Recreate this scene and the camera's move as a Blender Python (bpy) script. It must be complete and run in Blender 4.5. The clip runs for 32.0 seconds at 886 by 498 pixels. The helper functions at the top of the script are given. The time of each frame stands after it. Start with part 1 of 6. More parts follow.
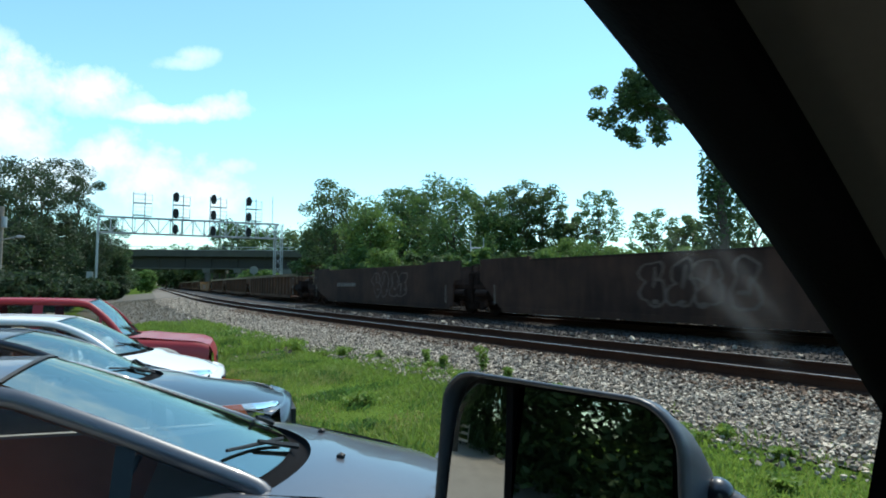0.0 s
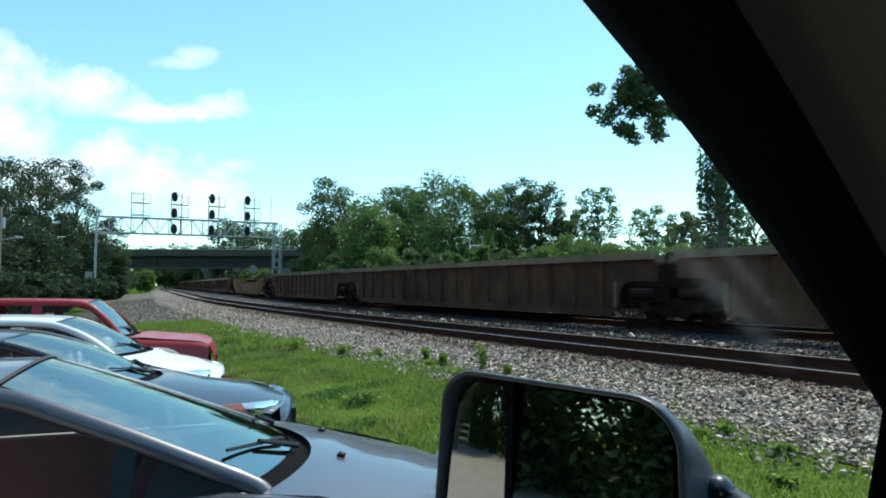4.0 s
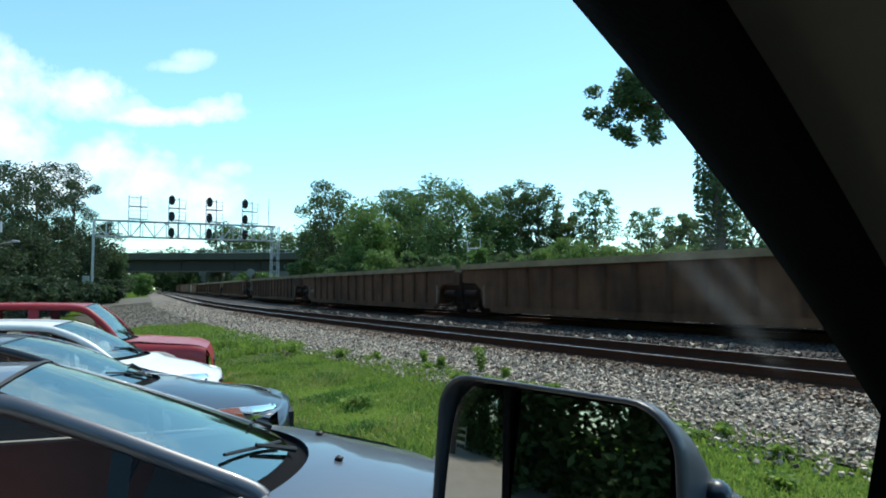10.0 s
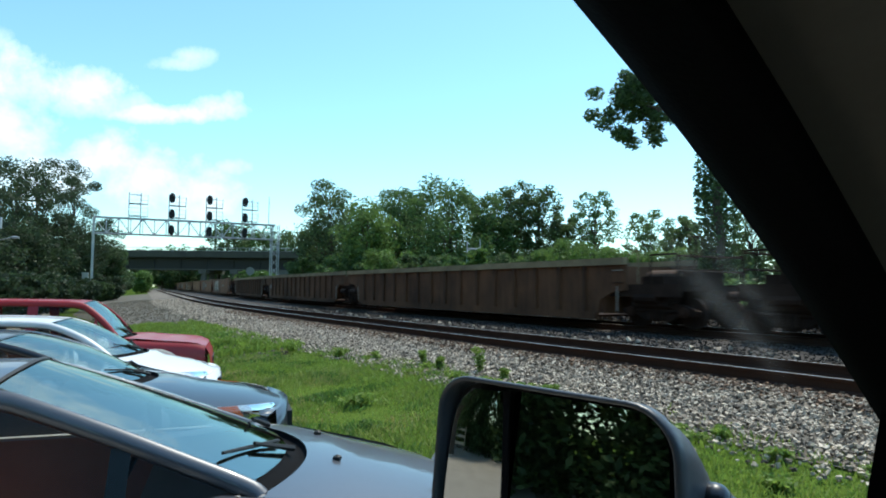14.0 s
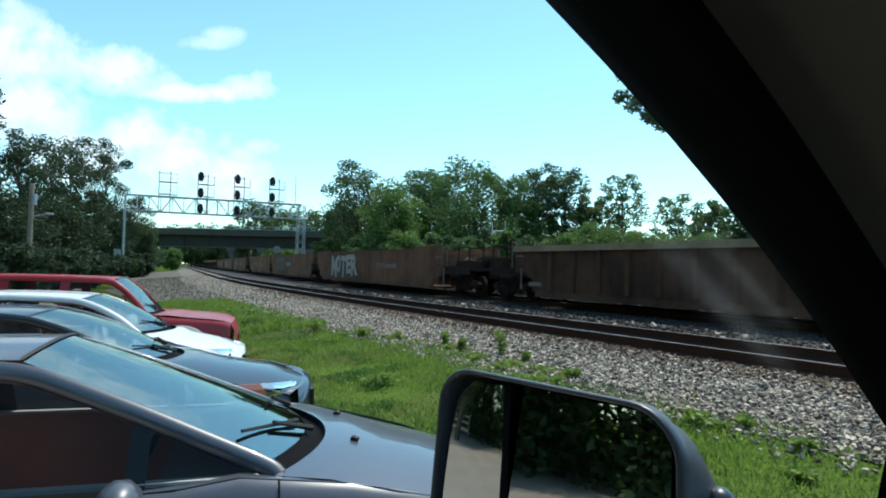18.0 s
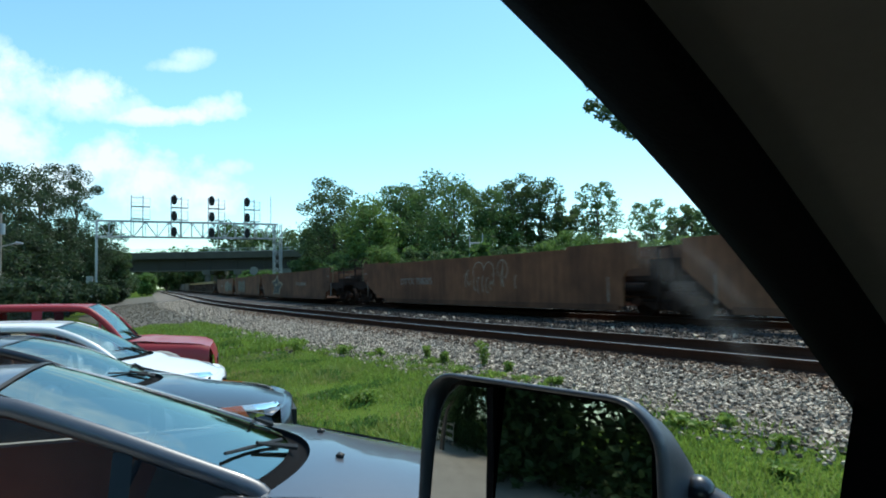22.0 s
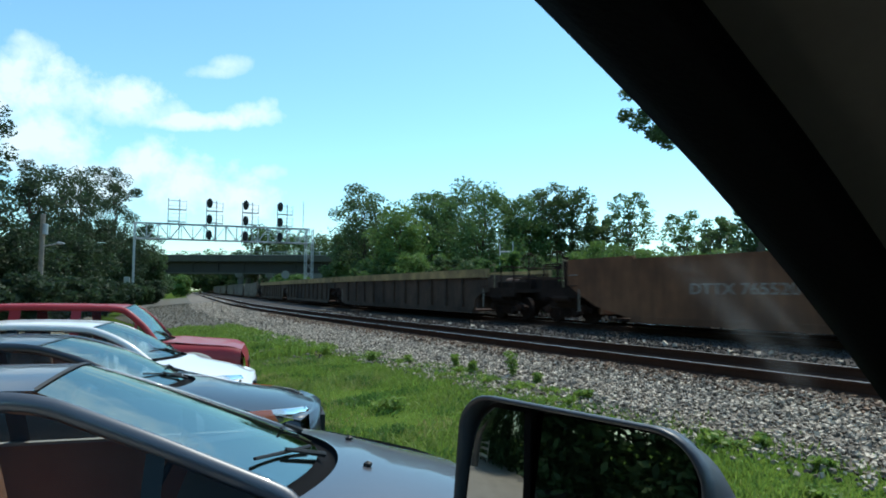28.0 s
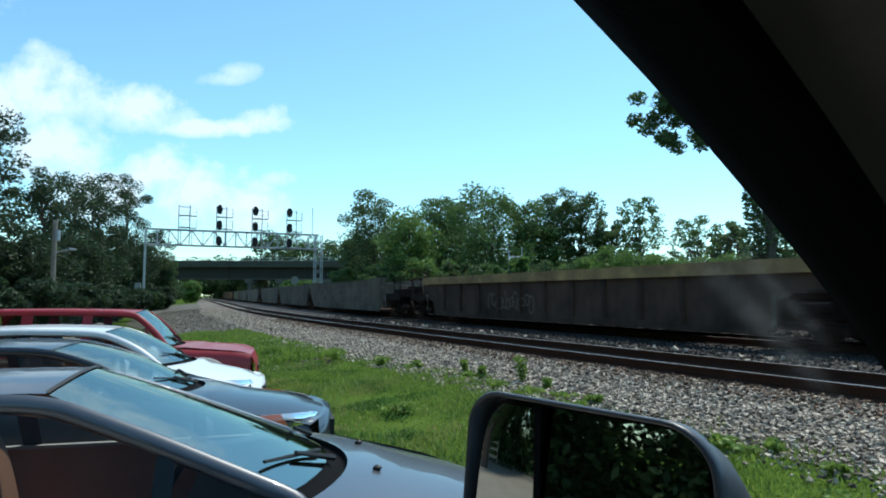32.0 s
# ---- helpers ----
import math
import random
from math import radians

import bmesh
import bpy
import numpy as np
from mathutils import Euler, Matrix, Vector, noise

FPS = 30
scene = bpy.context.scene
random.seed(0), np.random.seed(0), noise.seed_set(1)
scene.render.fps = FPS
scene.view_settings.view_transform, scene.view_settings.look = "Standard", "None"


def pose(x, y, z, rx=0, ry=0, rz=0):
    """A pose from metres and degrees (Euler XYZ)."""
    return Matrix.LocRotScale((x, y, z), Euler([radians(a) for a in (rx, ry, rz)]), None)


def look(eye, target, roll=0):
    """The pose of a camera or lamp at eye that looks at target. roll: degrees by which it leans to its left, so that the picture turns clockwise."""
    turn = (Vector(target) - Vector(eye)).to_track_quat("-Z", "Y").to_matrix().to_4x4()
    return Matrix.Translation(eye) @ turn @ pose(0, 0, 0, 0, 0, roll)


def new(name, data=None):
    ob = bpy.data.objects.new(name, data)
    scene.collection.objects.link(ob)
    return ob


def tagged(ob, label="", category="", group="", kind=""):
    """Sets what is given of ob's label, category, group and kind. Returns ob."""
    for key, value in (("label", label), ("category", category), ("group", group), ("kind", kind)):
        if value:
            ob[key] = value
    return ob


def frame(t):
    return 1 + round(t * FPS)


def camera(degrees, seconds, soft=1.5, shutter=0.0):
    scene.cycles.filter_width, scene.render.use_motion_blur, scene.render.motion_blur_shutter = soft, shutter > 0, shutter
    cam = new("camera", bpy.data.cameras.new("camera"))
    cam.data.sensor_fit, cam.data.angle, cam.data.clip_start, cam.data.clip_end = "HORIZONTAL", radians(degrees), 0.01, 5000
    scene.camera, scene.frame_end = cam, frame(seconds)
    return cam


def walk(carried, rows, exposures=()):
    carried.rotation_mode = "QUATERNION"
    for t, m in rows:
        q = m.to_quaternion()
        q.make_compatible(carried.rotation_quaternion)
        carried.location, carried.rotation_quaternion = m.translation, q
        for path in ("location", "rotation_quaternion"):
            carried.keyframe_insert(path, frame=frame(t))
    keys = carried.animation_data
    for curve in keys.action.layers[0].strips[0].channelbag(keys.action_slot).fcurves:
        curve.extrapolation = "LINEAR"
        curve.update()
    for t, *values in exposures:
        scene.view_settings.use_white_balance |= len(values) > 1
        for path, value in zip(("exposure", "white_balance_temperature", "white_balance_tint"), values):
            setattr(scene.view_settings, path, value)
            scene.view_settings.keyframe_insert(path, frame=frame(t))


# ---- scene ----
EXPOSURES = [(0.0, 0.61, 6210, 5), (14.5, 0.61, 6210, 5), (19.0, 0.55, 6150, 4), (25.0, 0.47, 6080, 4), (32.0, 0.38, 6010, 4)]  # seconds, stops, kelvin, tint
# The camera: held by hand behind the side window of a parked truck.
# World: the near rail runs along x, the far line lies towards +y, the lot is z = 0.
LENS = 2 * math.degrees(math.atan(784 / 1140))
cam = camera(LENS, 32.0, soft=1.85, shutter=0.3)


def held(x, y, z, heading, pitch, roll):
    a, p = radians(heading), radians(pitch)
    way = Vector((-math.cos(a) * math.cos(p), math.sin(a) * math.cos(p), math.sin(p)))
    eye = Vector((x, y, z))
    return look(eye, eye + way * 10, roll)


PATH = [  # seconds, x, y, z, heading, pitch, roll
    (0, 0.0021, -0.0270, 1.8223, 32.020, 3.400, 0.419),
    (0.5, 0.0021, -0.0251, 1.8204, 31.994, 3.407, 0.067),
    (1, 0.0032, -0.0252, 1.8206, 32.056, 3.440, -0.308),
    (1.5, 0.0012, -0.0262, 1.8227, 32.048, 3.390, -0.174),
    (2, 0.0022, -0.0253, 1.8219, 32.063, 3.330, -0.120),
    (2.5, 0.0013, -0.0244, 1.8210, 32.037, 3.252, -0.295),
    (3, 0.0023, -0.0255, 1.8212, 32.087, 3.190, -0.347),
    (3.5, 0.0013, -0.0265, 1.8233, 32.108, 3.209, 0.072),
    (5.5, 0.0014, -0.0258, 1.8239, 32.150, 3.236, -0.079),
    (6, 0.0025, -0.0259, 1.8230, 32.124, 3.299, -0.011),
    (6.5, 0.0015, -0.0250, 1.8222, 32.179, 3.325, -0.289),
    (7, 0.0015, -0.0260, 1.8233, 32.240, 3.381, -0.243),
    (7.5, 0.0004, -0.0257, 1.8254, 32.221, 3.423, 0.002),
    (8, 0.0012, -0.0254, 1.8234, 32.192, 3.439, 0.123),
    (8.5, 0.0021, -0.0250, 1.8224, 32.201, 3.426, -0.199),
    (9, 0.0019, -0.0237, 1.8225, 32.261, 3.452, -0.395),
    (9.5, 0.0008, -0.0234, 1.8245, 32.297, 3.449, -0.420),
    (10, -0.0004, -0.0230, 1.8255, 32.306, 3.461, -0.130),
    (10.5, 0.0015, -0.0227, 1.8225, 32.287, 3.398, -0.179),
    (11, 0.0013, -0.0234, 1.8226, 32.374, 3.398, -0.331),
    (11.5, 0.0012, -0.0220, 1.8226, 32.418, 3.441, -0.368),
    (12, 0.0000, -0.0227, 1.8246, 32.414, 3.436, -0.086),
    (12.5, -0.0001, -0.0224, 1.8237, 32.421, 3.392, 0.156),
    (13, -0.0003, -0.0220, 1.8227, 32.398, 3.353, -0.016),
    (13.5, 0.0010, -0.0228, 1.8225, 32.422, 3.392, -0.174),
    (14, 0.0002, -0.0255, 1.8264, 32.326, 3.477, 0.417),
    (14.5, 0.0064, -0.0272, 1.8262, 32.022, 3.536, 0.404),
    (16.5, -0.0101, 0.0433, 1.8427, 29.730, 2.542, -0.104),
    (17, -0.0216, 0.0415, 1.8411, 28.066, 2.462, -0.202),
    (17.5, -0.0141, 0.0090, 1.8387, 27.512, 2.010, 0.675),
    (18, -0.0026, 0.0078, 1.8380, 30.118, 1.790, 1.310),
    (18.5, 0.0053, 0.0023, 1.8358, 30.880, 1.831, 0.763),
    (19, 0.0056, 0.0026, 1.8337, 31.289, 2.029, 0.219),
    (19.5, 0.0056, 0.0041, 1.8315, 31.533, 2.236, -0.547),
    (20, 0.0086, 0.0006, 1.8304, 31.693, 2.430, -1.097),
    (20.5, 0.0059, 0.0012, 1.8320, 31.860, 2.576, -1.305),
    (21, 0.0102, -0.0022, 1.8327, 31.972, 2.780, -1.058),
    (21.5, 0.0105, 0.0004, 1.8294, 32.018, 2.914, -1.055),
    (22, 0.0098, 0.0010, 1.8290, 32.057, 3.017, -1.035),
    (22.5, 0.0141, -0.0015, 1.8315, 32.069, 3.099, -1.047),
    (23, 0.0124, 0.0001, 1.8330, 32.048, 3.210, -0.949),
    (23.5, 0.0101, 0.0020, 1.8311, 32.037, 3.336, -1.038),
    (24, 0.0119, -0.0001, 1.8302, 32.036, 3.400, -1.117),
    (24.5, 0.0100, 0.0014, 1.8307, 32.054, 3.416, -1.038),
    (25, 0.0091, 0.0019, 1.8331, 31.982, 3.543, -0.743),
    (25.5, 0.0078, 0.0008, 1.8302, 31.919, 3.711, -0.453),
    (27.5, 0.0037, 0.0115, 1.8457, 29.748, 3.658, 0.141),
    (28, -0.0046, -0.0029, 1.8435, 29.401, 3.709, 0.259),
    (28.5, -0.0067, -0.0033, 1.8383, 28.994, 3.614, 1.226),
    (29, -0.0099, -0.0048, 1.8334, 28.593, 3.609, 1.570),
    (29.5, -0.0104, -0.0056, 1.8318, 28.391, 3.715, 1.538),
    (30, -0.0081, -0.0069, 1.8311, 28.277, 3.801, 1.400),
    (30.5, -0.0119, 0.0018, 1.8320, 28.286, 3.844, 1.059),
    (31, -0.0090, -0.0015, 1.8318, 28.363, 3.974, 0.577),
    (31.5, -0.0053, -0.0041, 1.8314, 28.458, 4.106, 0.281),
    (32, -0.0047, -0.0034, 1.8319, 28.608, 4.198, 0.188),
]
walk(cam, [(t, held(*row)) for t, *row in PATH], EXPOSURES)


# ---- world and sun ----
SUN_EL, SUN_AZ = 62.0, 112.0   # degrees above the horizon; direction to the sun, from +x towards +y
world = bpy.data.worlds.new("sky")
scene.world = world
world.use_nodes = True


CLOUDS = (  # bearing offset and height of each cloud over the line of sight, half widths, weight
    (-0.700, 0.245, 0.080, 0.062, 0.85), (-0.660, 0.305, 0.050, 0.035, 0.7), (-0.575, 0.312, 0.062, 0.034, 0.95), (-0.555, 0.285, 0.075, 0.020, 0.6),
    (-0.430, 0.272, 0.095, 0.013, 0.95), (-0.355, 0.280, 0.040, 0.016, 0.8), (-0.335, 0.294, 0.016, 0.016, 0.7),
    (-0.428, 0.352, 0.046, 0.010, 0.5), (-0.400, 0.362, 0.030, 0.015, 0.55),
    (-0.770, 0.330, 0.100, 0.055, 1.0), (-0.740, 0.390, 0.040, 0.030, 0.7),
    (-0.535, 0.200, 0.048, 0.040, 1.0), (-0.470, 0.165, 0.080, 0.045, 1.0), (-0.410, 0.145, 0.075, 0.035, 0.95), (-0.330, 0.188, 0.022, 0.011, 0.6),
    (-0.640, 0.160, 0.090, 0.040, 0.9), (-0.95, 0.25, 0.12, 0.10, 1.0), (-1.2, 0.15, 0.2, 0.08, 1.0),
    (-0.5, 0.78, 0.22, 0.13, 0.45), (-0.12, 0.85, 0.3, 0.17, 0.4), (0.35, 0.95, 0.3, 0.2, 0.4), (-0.9, 0.66, 0.2, 0.13, 0.6),
    (0.9, 0.16, 0.25, 0.06, 0.7), (1.5, 0.3, 0.3, 0.10, 0.8),
)


def sky_nodes():
    nt = world.node_tree
    nt.nodes.clear()
    N, K = nt.nodes.new, nt.links.new
    out = N("ShaderNodeOutputWorld")
    bg = N("ShaderNodeBackground")
    sky = N("ShaderNodeTexSky")
    sky.sky_type = "NISHITA"
    sky.sun_disc = False
    sky.sun_elevation = radians(SUN_EL)
    sky.sun_rotation = radians(90 - SUN_AZ)
    sky.dust_density, sky.ozone_density = 0.25, 1.2
    bg.inputs[1].default_value = 0.15
    geo = N("ShaderNodeTexCoord")

    def dot(v):
        n = N("ShaderNodeVectorMath")
        n.operation = "DOT_PRODUCT"
        K(geo.outputs["Generated"], n.inputs[0])
        n.inputs[1].default_value = v
        return n.outputs["Value"]

    def calc(op, a, b):
        n = N("ShaderNodeMath")
        n.operation = op
        for k, v in enumerate((a, b)):
            if isinstance(v, (int, float)):
                n.inputs[k].default_value = v
            else:
                K(v, n.inputs[k])
        return n.outputs[0]

    h = radians(32.4)
    ahead = calc("MAXIMUM", dot((-math.cos(h), math.sin(h), 0)), 0.05)
    across = calc("DIVIDE", dot((math.sin(h), math.cos(h), 0)), ahead)
    above = calc("DIVIDE", dot((0, 0, 1)), ahead)
    puff = N("ShaderNodeTexNoise")
    puff.inputs["Scale"].default_value = 22.0
    puff.inputs["Detail"].default_value = 7.0
    puff.inputs["Roughness"].default_value = 0.62
    K(geo.outputs["Generated"], puff.inputs["Vector"])
    ragged = calc("MULTIPLY", calc("SUBTRACT", puff.outputs["Fac"], 0.5), 3.3)
    total = None
    for x, y, rx, ry, weight in CLOUDS:
        rx, ry = rx * 1.25, ry * 1.25
        dx = calc("DIVIDE", calc("SUBTRACT", across, x), rx)
        dy = calc("DIVIDE", calc("SUBTRACT", above, y), ry)
        d2 = calc("ADD", calc("MULTIPLY", dx, dx), calc("MULTIPLY", dy, dy))
        lump = calc("MULTIPLY", calc("SUBTRACT", 1.15, calc("ADD", d2, calc("MULTIPLY", ragged, -1.0))), weight)
        total = lump if total is None else calc("MAXIMUM", total, lump)
    veil = calc("MINIMUM", calc("MAXIMUM", calc("MULTIPLY", total, 0.85), 0.0), 0.88)
    tone = N("ShaderNodeMix")
    tone.data_type, tone.blend_type = "RGBA", "MULTIPLY"
    tone.inputs[0].default_value = 1.0
    tone.inputs[7].default_value = (0.84, 1.08, 1.03, 1)
    K(sky.outputs[0], tone.inputs[6])
    mix = N("ShaderNodeMix")
    mix.data_type = "RGBA"
    mix.inputs[7].default_value = (5.0, 5.7, 6.1, 1)
    K(veil, mix.inputs[0])
    K(tone.outputs[2], mix.inputs[6])
    K(mix.outputs[2], bg.inputs[0])
    K(bg.outputs[0], out.inputs[0])


sky_nodes()
sun_data = bpy.data.lights.new("sun", "SUN")
sun_data.energy, sun_data.angle, sun_data.color = 3.0, radians(0.5), (1.0, 0.91, 0.76)
sun = new("sun", sun_data)
sun_way = Vector((math.cos(radians(SUN_EL)) * math.cos(radians(SUN_AZ)),
                  math.cos(radians(SUN_EL)) * math.sin(radians(SUN_AZ)), math.sin(radians(SUN_EL))))
sun.matrix_world = look(sun_way * 200, (0, 0, 0))


# ---- materials ----
def mat(name, a, b=None, rough=0.6, metal=0.0, scale=4.0, bump=0.0, fine=40.0, coat=0.0, spread=0.25, island=False, stretch=None):
    """A surface of two colours mixed by coarse and fine noise, with relief."""
    m = bpy.data.materials.new(name)
    m.use_nodes = True
    nt = m.node_tree
    bsdf = nt.nodes["Principled BSDF"]
    b = b or tuple(c * 0.75 for c in a)
    geo = nt.nodes.new("ShaderNodeTexCoord")
    n1 = nt.nodes.new("ShaderNodeTexNoise")
    n1.inputs["Scale"].default_value = scale
    n1.inputs["Detail"].default_value = 5
    n2 = nt.nodes.new("ShaderNodeTexNoise")
    n2.inputs["Scale"].default_value = fine
    n2.inputs["Detail"].default_value = 3
    mix = nt.nodes.new("ShaderNodeMix")
    mix.data_type = "FLOAT"
    mix.inputs[0].default_value = 0.4
    ramp = nt.nodes.new("ShaderNodeValToRGB")
    ramp.color_ramp.elements[0].position = 0.5 - spread
    ramp.color_ramp.elements[1].position = 0.5 + spread
    ramp.color_ramp.elements[0].color = (*b, 1)
    ramp.color_ramp.elements[1].color = (*a, 1)
    src = geo.outputs["Object"]
    if stretch:
        mp = nt.nodes.new("ShaderNodeMapping")
        mp.inputs["Scale"].default_value = stretch
        nt.links.new(src, mp.inputs["Vector"])
        src = mp.outputs[0]
    nt.links.new(geo.outputs["Object"], n1.inputs["Vector"])
    nt.links.new(src, n2.inputs["Vector"])
    nt.links.new(n1.outputs["Fac"], mix.inputs[2])
    nt.links.new(n2.outputs["Fac"], mix.inputs[3])
    src = mix.outputs[0]
    if island:
        g = nt.nodes.new("ShaderNodeNewGeometry")
        mi = nt.nodes.new("ShaderNodeMix")
        mi.data_type = "FLOAT"
        mi.inputs[0].default_value = 0.6
        nt.links.new(src, mi.inputs[2])
        nt.links.new(g.outputs["Random Per Island"], mi.inputs[3])
        src = mi.outputs[0]
    nt.links.new(src, ramp.inputs[0])
    nt.links.new(ramp.outputs[0], bsdf.inputs["Base Color"])
    bsdf.inputs["Roughness"].default_value = rough
    bsdf.inputs["Metallic"].default_value = metal
    if coat:
        bsdf.inputs["Coat Weight"].default_value = coat
        bsdf.inputs["Coat Roughness"].default_value = 0.04
    if bump:
        bp = nt.nodes.new("ShaderNodeBump")
        bp.inputs["Strength"].default_value = bump
        bp.inputs["Distance"].default_value = 0.02
        nt.links.new(n2.outputs["Fac"], bp.inputs["Height"])
        nt.links.new(bp.outputs[0], bsdf.inputs["Normal"])
    return m


GRASS = mat("grass", (0.12, 0.18, 0.033), (0.06, 0.095, 0.02), 0.9, scale=0.8, fine=14, bump=0.6)
GRASS.node_tree.nodes["Principled BSDF"].inputs["Specular IOR Level"].default_value = 0.0
BALLAST = mat("ballast", (0.25, 0.212, 0.168), (0.085, 0.07, 0.054), 0.9, scale=1.2, fine=16, bump=1.0)
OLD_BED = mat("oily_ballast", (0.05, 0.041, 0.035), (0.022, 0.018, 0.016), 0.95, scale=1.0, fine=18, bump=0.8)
LANE = mat("lane_gravel", (0.14, 0.124, 0.095), (0.075, 0.066, 0.05), 0.95, scale=0.8, fine=12, bump=0.5)
PAVING = mat("paving", (0.42, 0.38, 0.33), (0.30, 0.27, 0.23), 0.9, scale=0.7, fine=25, bump=0.4)
RAIL_TOP = mat("rail_head", (0.72, 0.69, 0.67), (0.55, 0.51, 0.49), 0.3, 0.9)
RUST = mat("rust", (0.075, 0.037, 0.023), (0.04, 0.021, 0.015), 0.85, scale=3, bump=0.3)
RUST.node_tree.nodes["Principled BSDF"].inputs["Specular IOR Level"].default_value = 0.12
TIE = mat("tie", (0.10, 0.075, 0.055), (0.05, 0.04, 0.03), 0.9, scale=6)
GALV = mat("galvanised", (0.45, 0.47, 0.48), (0.33, 0.35, 0.36), 0.5, 0.4, scale=6)
CONCRETE = mat("concrete", (0.24, 0.235, 0.215), (0.15, 0.148, 0.135), 0.85, scale=0.6, bump=0.2)
BLACK = mat("black_paint", (0.015, 0.015, 0.017), (0.01, 0.01, 0.01), 0.5)
PLASTIC = mat("black_plastic", (0.012, 0.012, 0.013), (0.008, 0.008, 0.009), 0.6, bump=0.05, fine=300)
BARK = mat("bark", (0.12, 0.09, 0.07), (0.06, 0.045, 0.035), 0.95, scale=3, bump=0.6)
PAINT_GREY = mat("grey_car_paint", (0.10, 0.105, 0.122), (0.088, 0.093, 0.108), 0.4, 0.35, coat=0.7)
PAINT_BLACK = mat("black_car_paint", (0.02, 0.023, 0.03), (0.018, 0.02, 0.027), 0.35, 0.3, coat=0.6)
PAINT_WHITE = mat("white_car_paint", (0.80, 0.80, 0.80), (0.76, 0.76, 0.76), 0.35, coat=0.8)
PAINT_RED = mat("red_car_paint", (0.31, 0.008, 0.016), (0.25, 0.007, 0.013), 0.5, coat=0.25)
LINER = mat("roof_liner", (0.13, 0.12, 0.105), (0.11, 0.10, 0.088), 0.95, scale=20, fine=200)


# ---- mesh helpers ----
def part(name, bm, material, parent=None, label=""):
    me = bpy.data.meshes.new(name)
    bm.to_mesh(me)
    bm.free()
    me.materials.append(material)
    ob = new(name, me)
    if parent is not None:
        ob.parent = parent
    if label:
        ob["label"] = label
    return ob


def base(name, m, label, category, group="", kind=""):
    e = new(name)
    e.matrix_world = m
    return tagged(e, label, category, group, kind)


def box(bm, x0, x1, y0, y1, z0, z1):
    v = [bm.verts.new((x, y, z)) for x in (x0, x1) for y in (y0, y1) for z in (z0, z1)]
    for f in ((0, 1, 3, 2), (4, 6, 7, 5), (0, 4, 5, 1), (2, 3, 7, 6), (0, 2, 6, 4), (1, 5, 7, 3)):
        bm.faces.new([v[i] for i in f])
    return v


def rod(bm, a, b, r, n=6, r2=None):
    a, b = Vector(a), Vector(b)
    q = (b - a).to_track_quat("Z", "Y")
    rings = []
    for p, rr in ((a, r), (b, r if r2 is None else r2)):
        rings.append([bm.verts.new(p + q @ Vector((rr * math.cos(k * 2 * math.pi / n), rr * math.sin(k * 2 * math.pi / n), 0)))
                      for k in range(n)])
    for k in range(n):
        bm.faces.new((rings[0][k], rings[0][(k + 1) % n], rings[1][(k + 1) % n], rings[1][k]))
    bm.faces.new(rings[0][::-1])
    bm.faces.new(rings[1])


def sheet(bm, rows):
    """Faces over a grid of points; returns the vertices."""
    vs = [[bm.verts.new(p) for p in r] for r in rows]
    for i in range(len(vs) - 1):
        for j in range(len(vs[0]) - 1):
            bm.faces.new((vs[i][j], vs[i + 1][j], vs[i + 1][j + 1], vs[i][j + 1]))
    return vs


def smooth(ob):
    for p in ob.data.polygons:
        p.use_smooth = True
    return ob


# ---- the lie of the land ----
BEND_A, BEND_B, BEND_R = -10.0, -62.0, 400.0
RAIL_Z = 0.77


def bend(x):
    """How far the line has swung towards +y at x, and its slope there."""
    if x >= BEND_A:
        return 0.0, 0.0
    d = BEND_A - max(x, BEND_B)
    y, k = d * d / (2 * BEND_R), d / BEND_R
    if x < BEND_B:
        y += k * (BEND_B - x)
    return y, k


PROFILE = [(-900, 0.0), (1.2, 0.0), (6.0, 0.42), (7.3, 0.50), (7.8, 0.56), (17.6, 0.56), (18.6, 0.30), (19.6, 0.9), (22.0, 1.1), (26.0, 0.6), (900, 0.5)]


def land(x, y):
    d = y - bend(x)[0]
    for (a, za), (b, zb) in zip(PROFILE, PROFILE[1:]):
        if d <= b:
            return za + (zb - za) * (d - a) / (b - a)
    return PROFILE[-1][1]


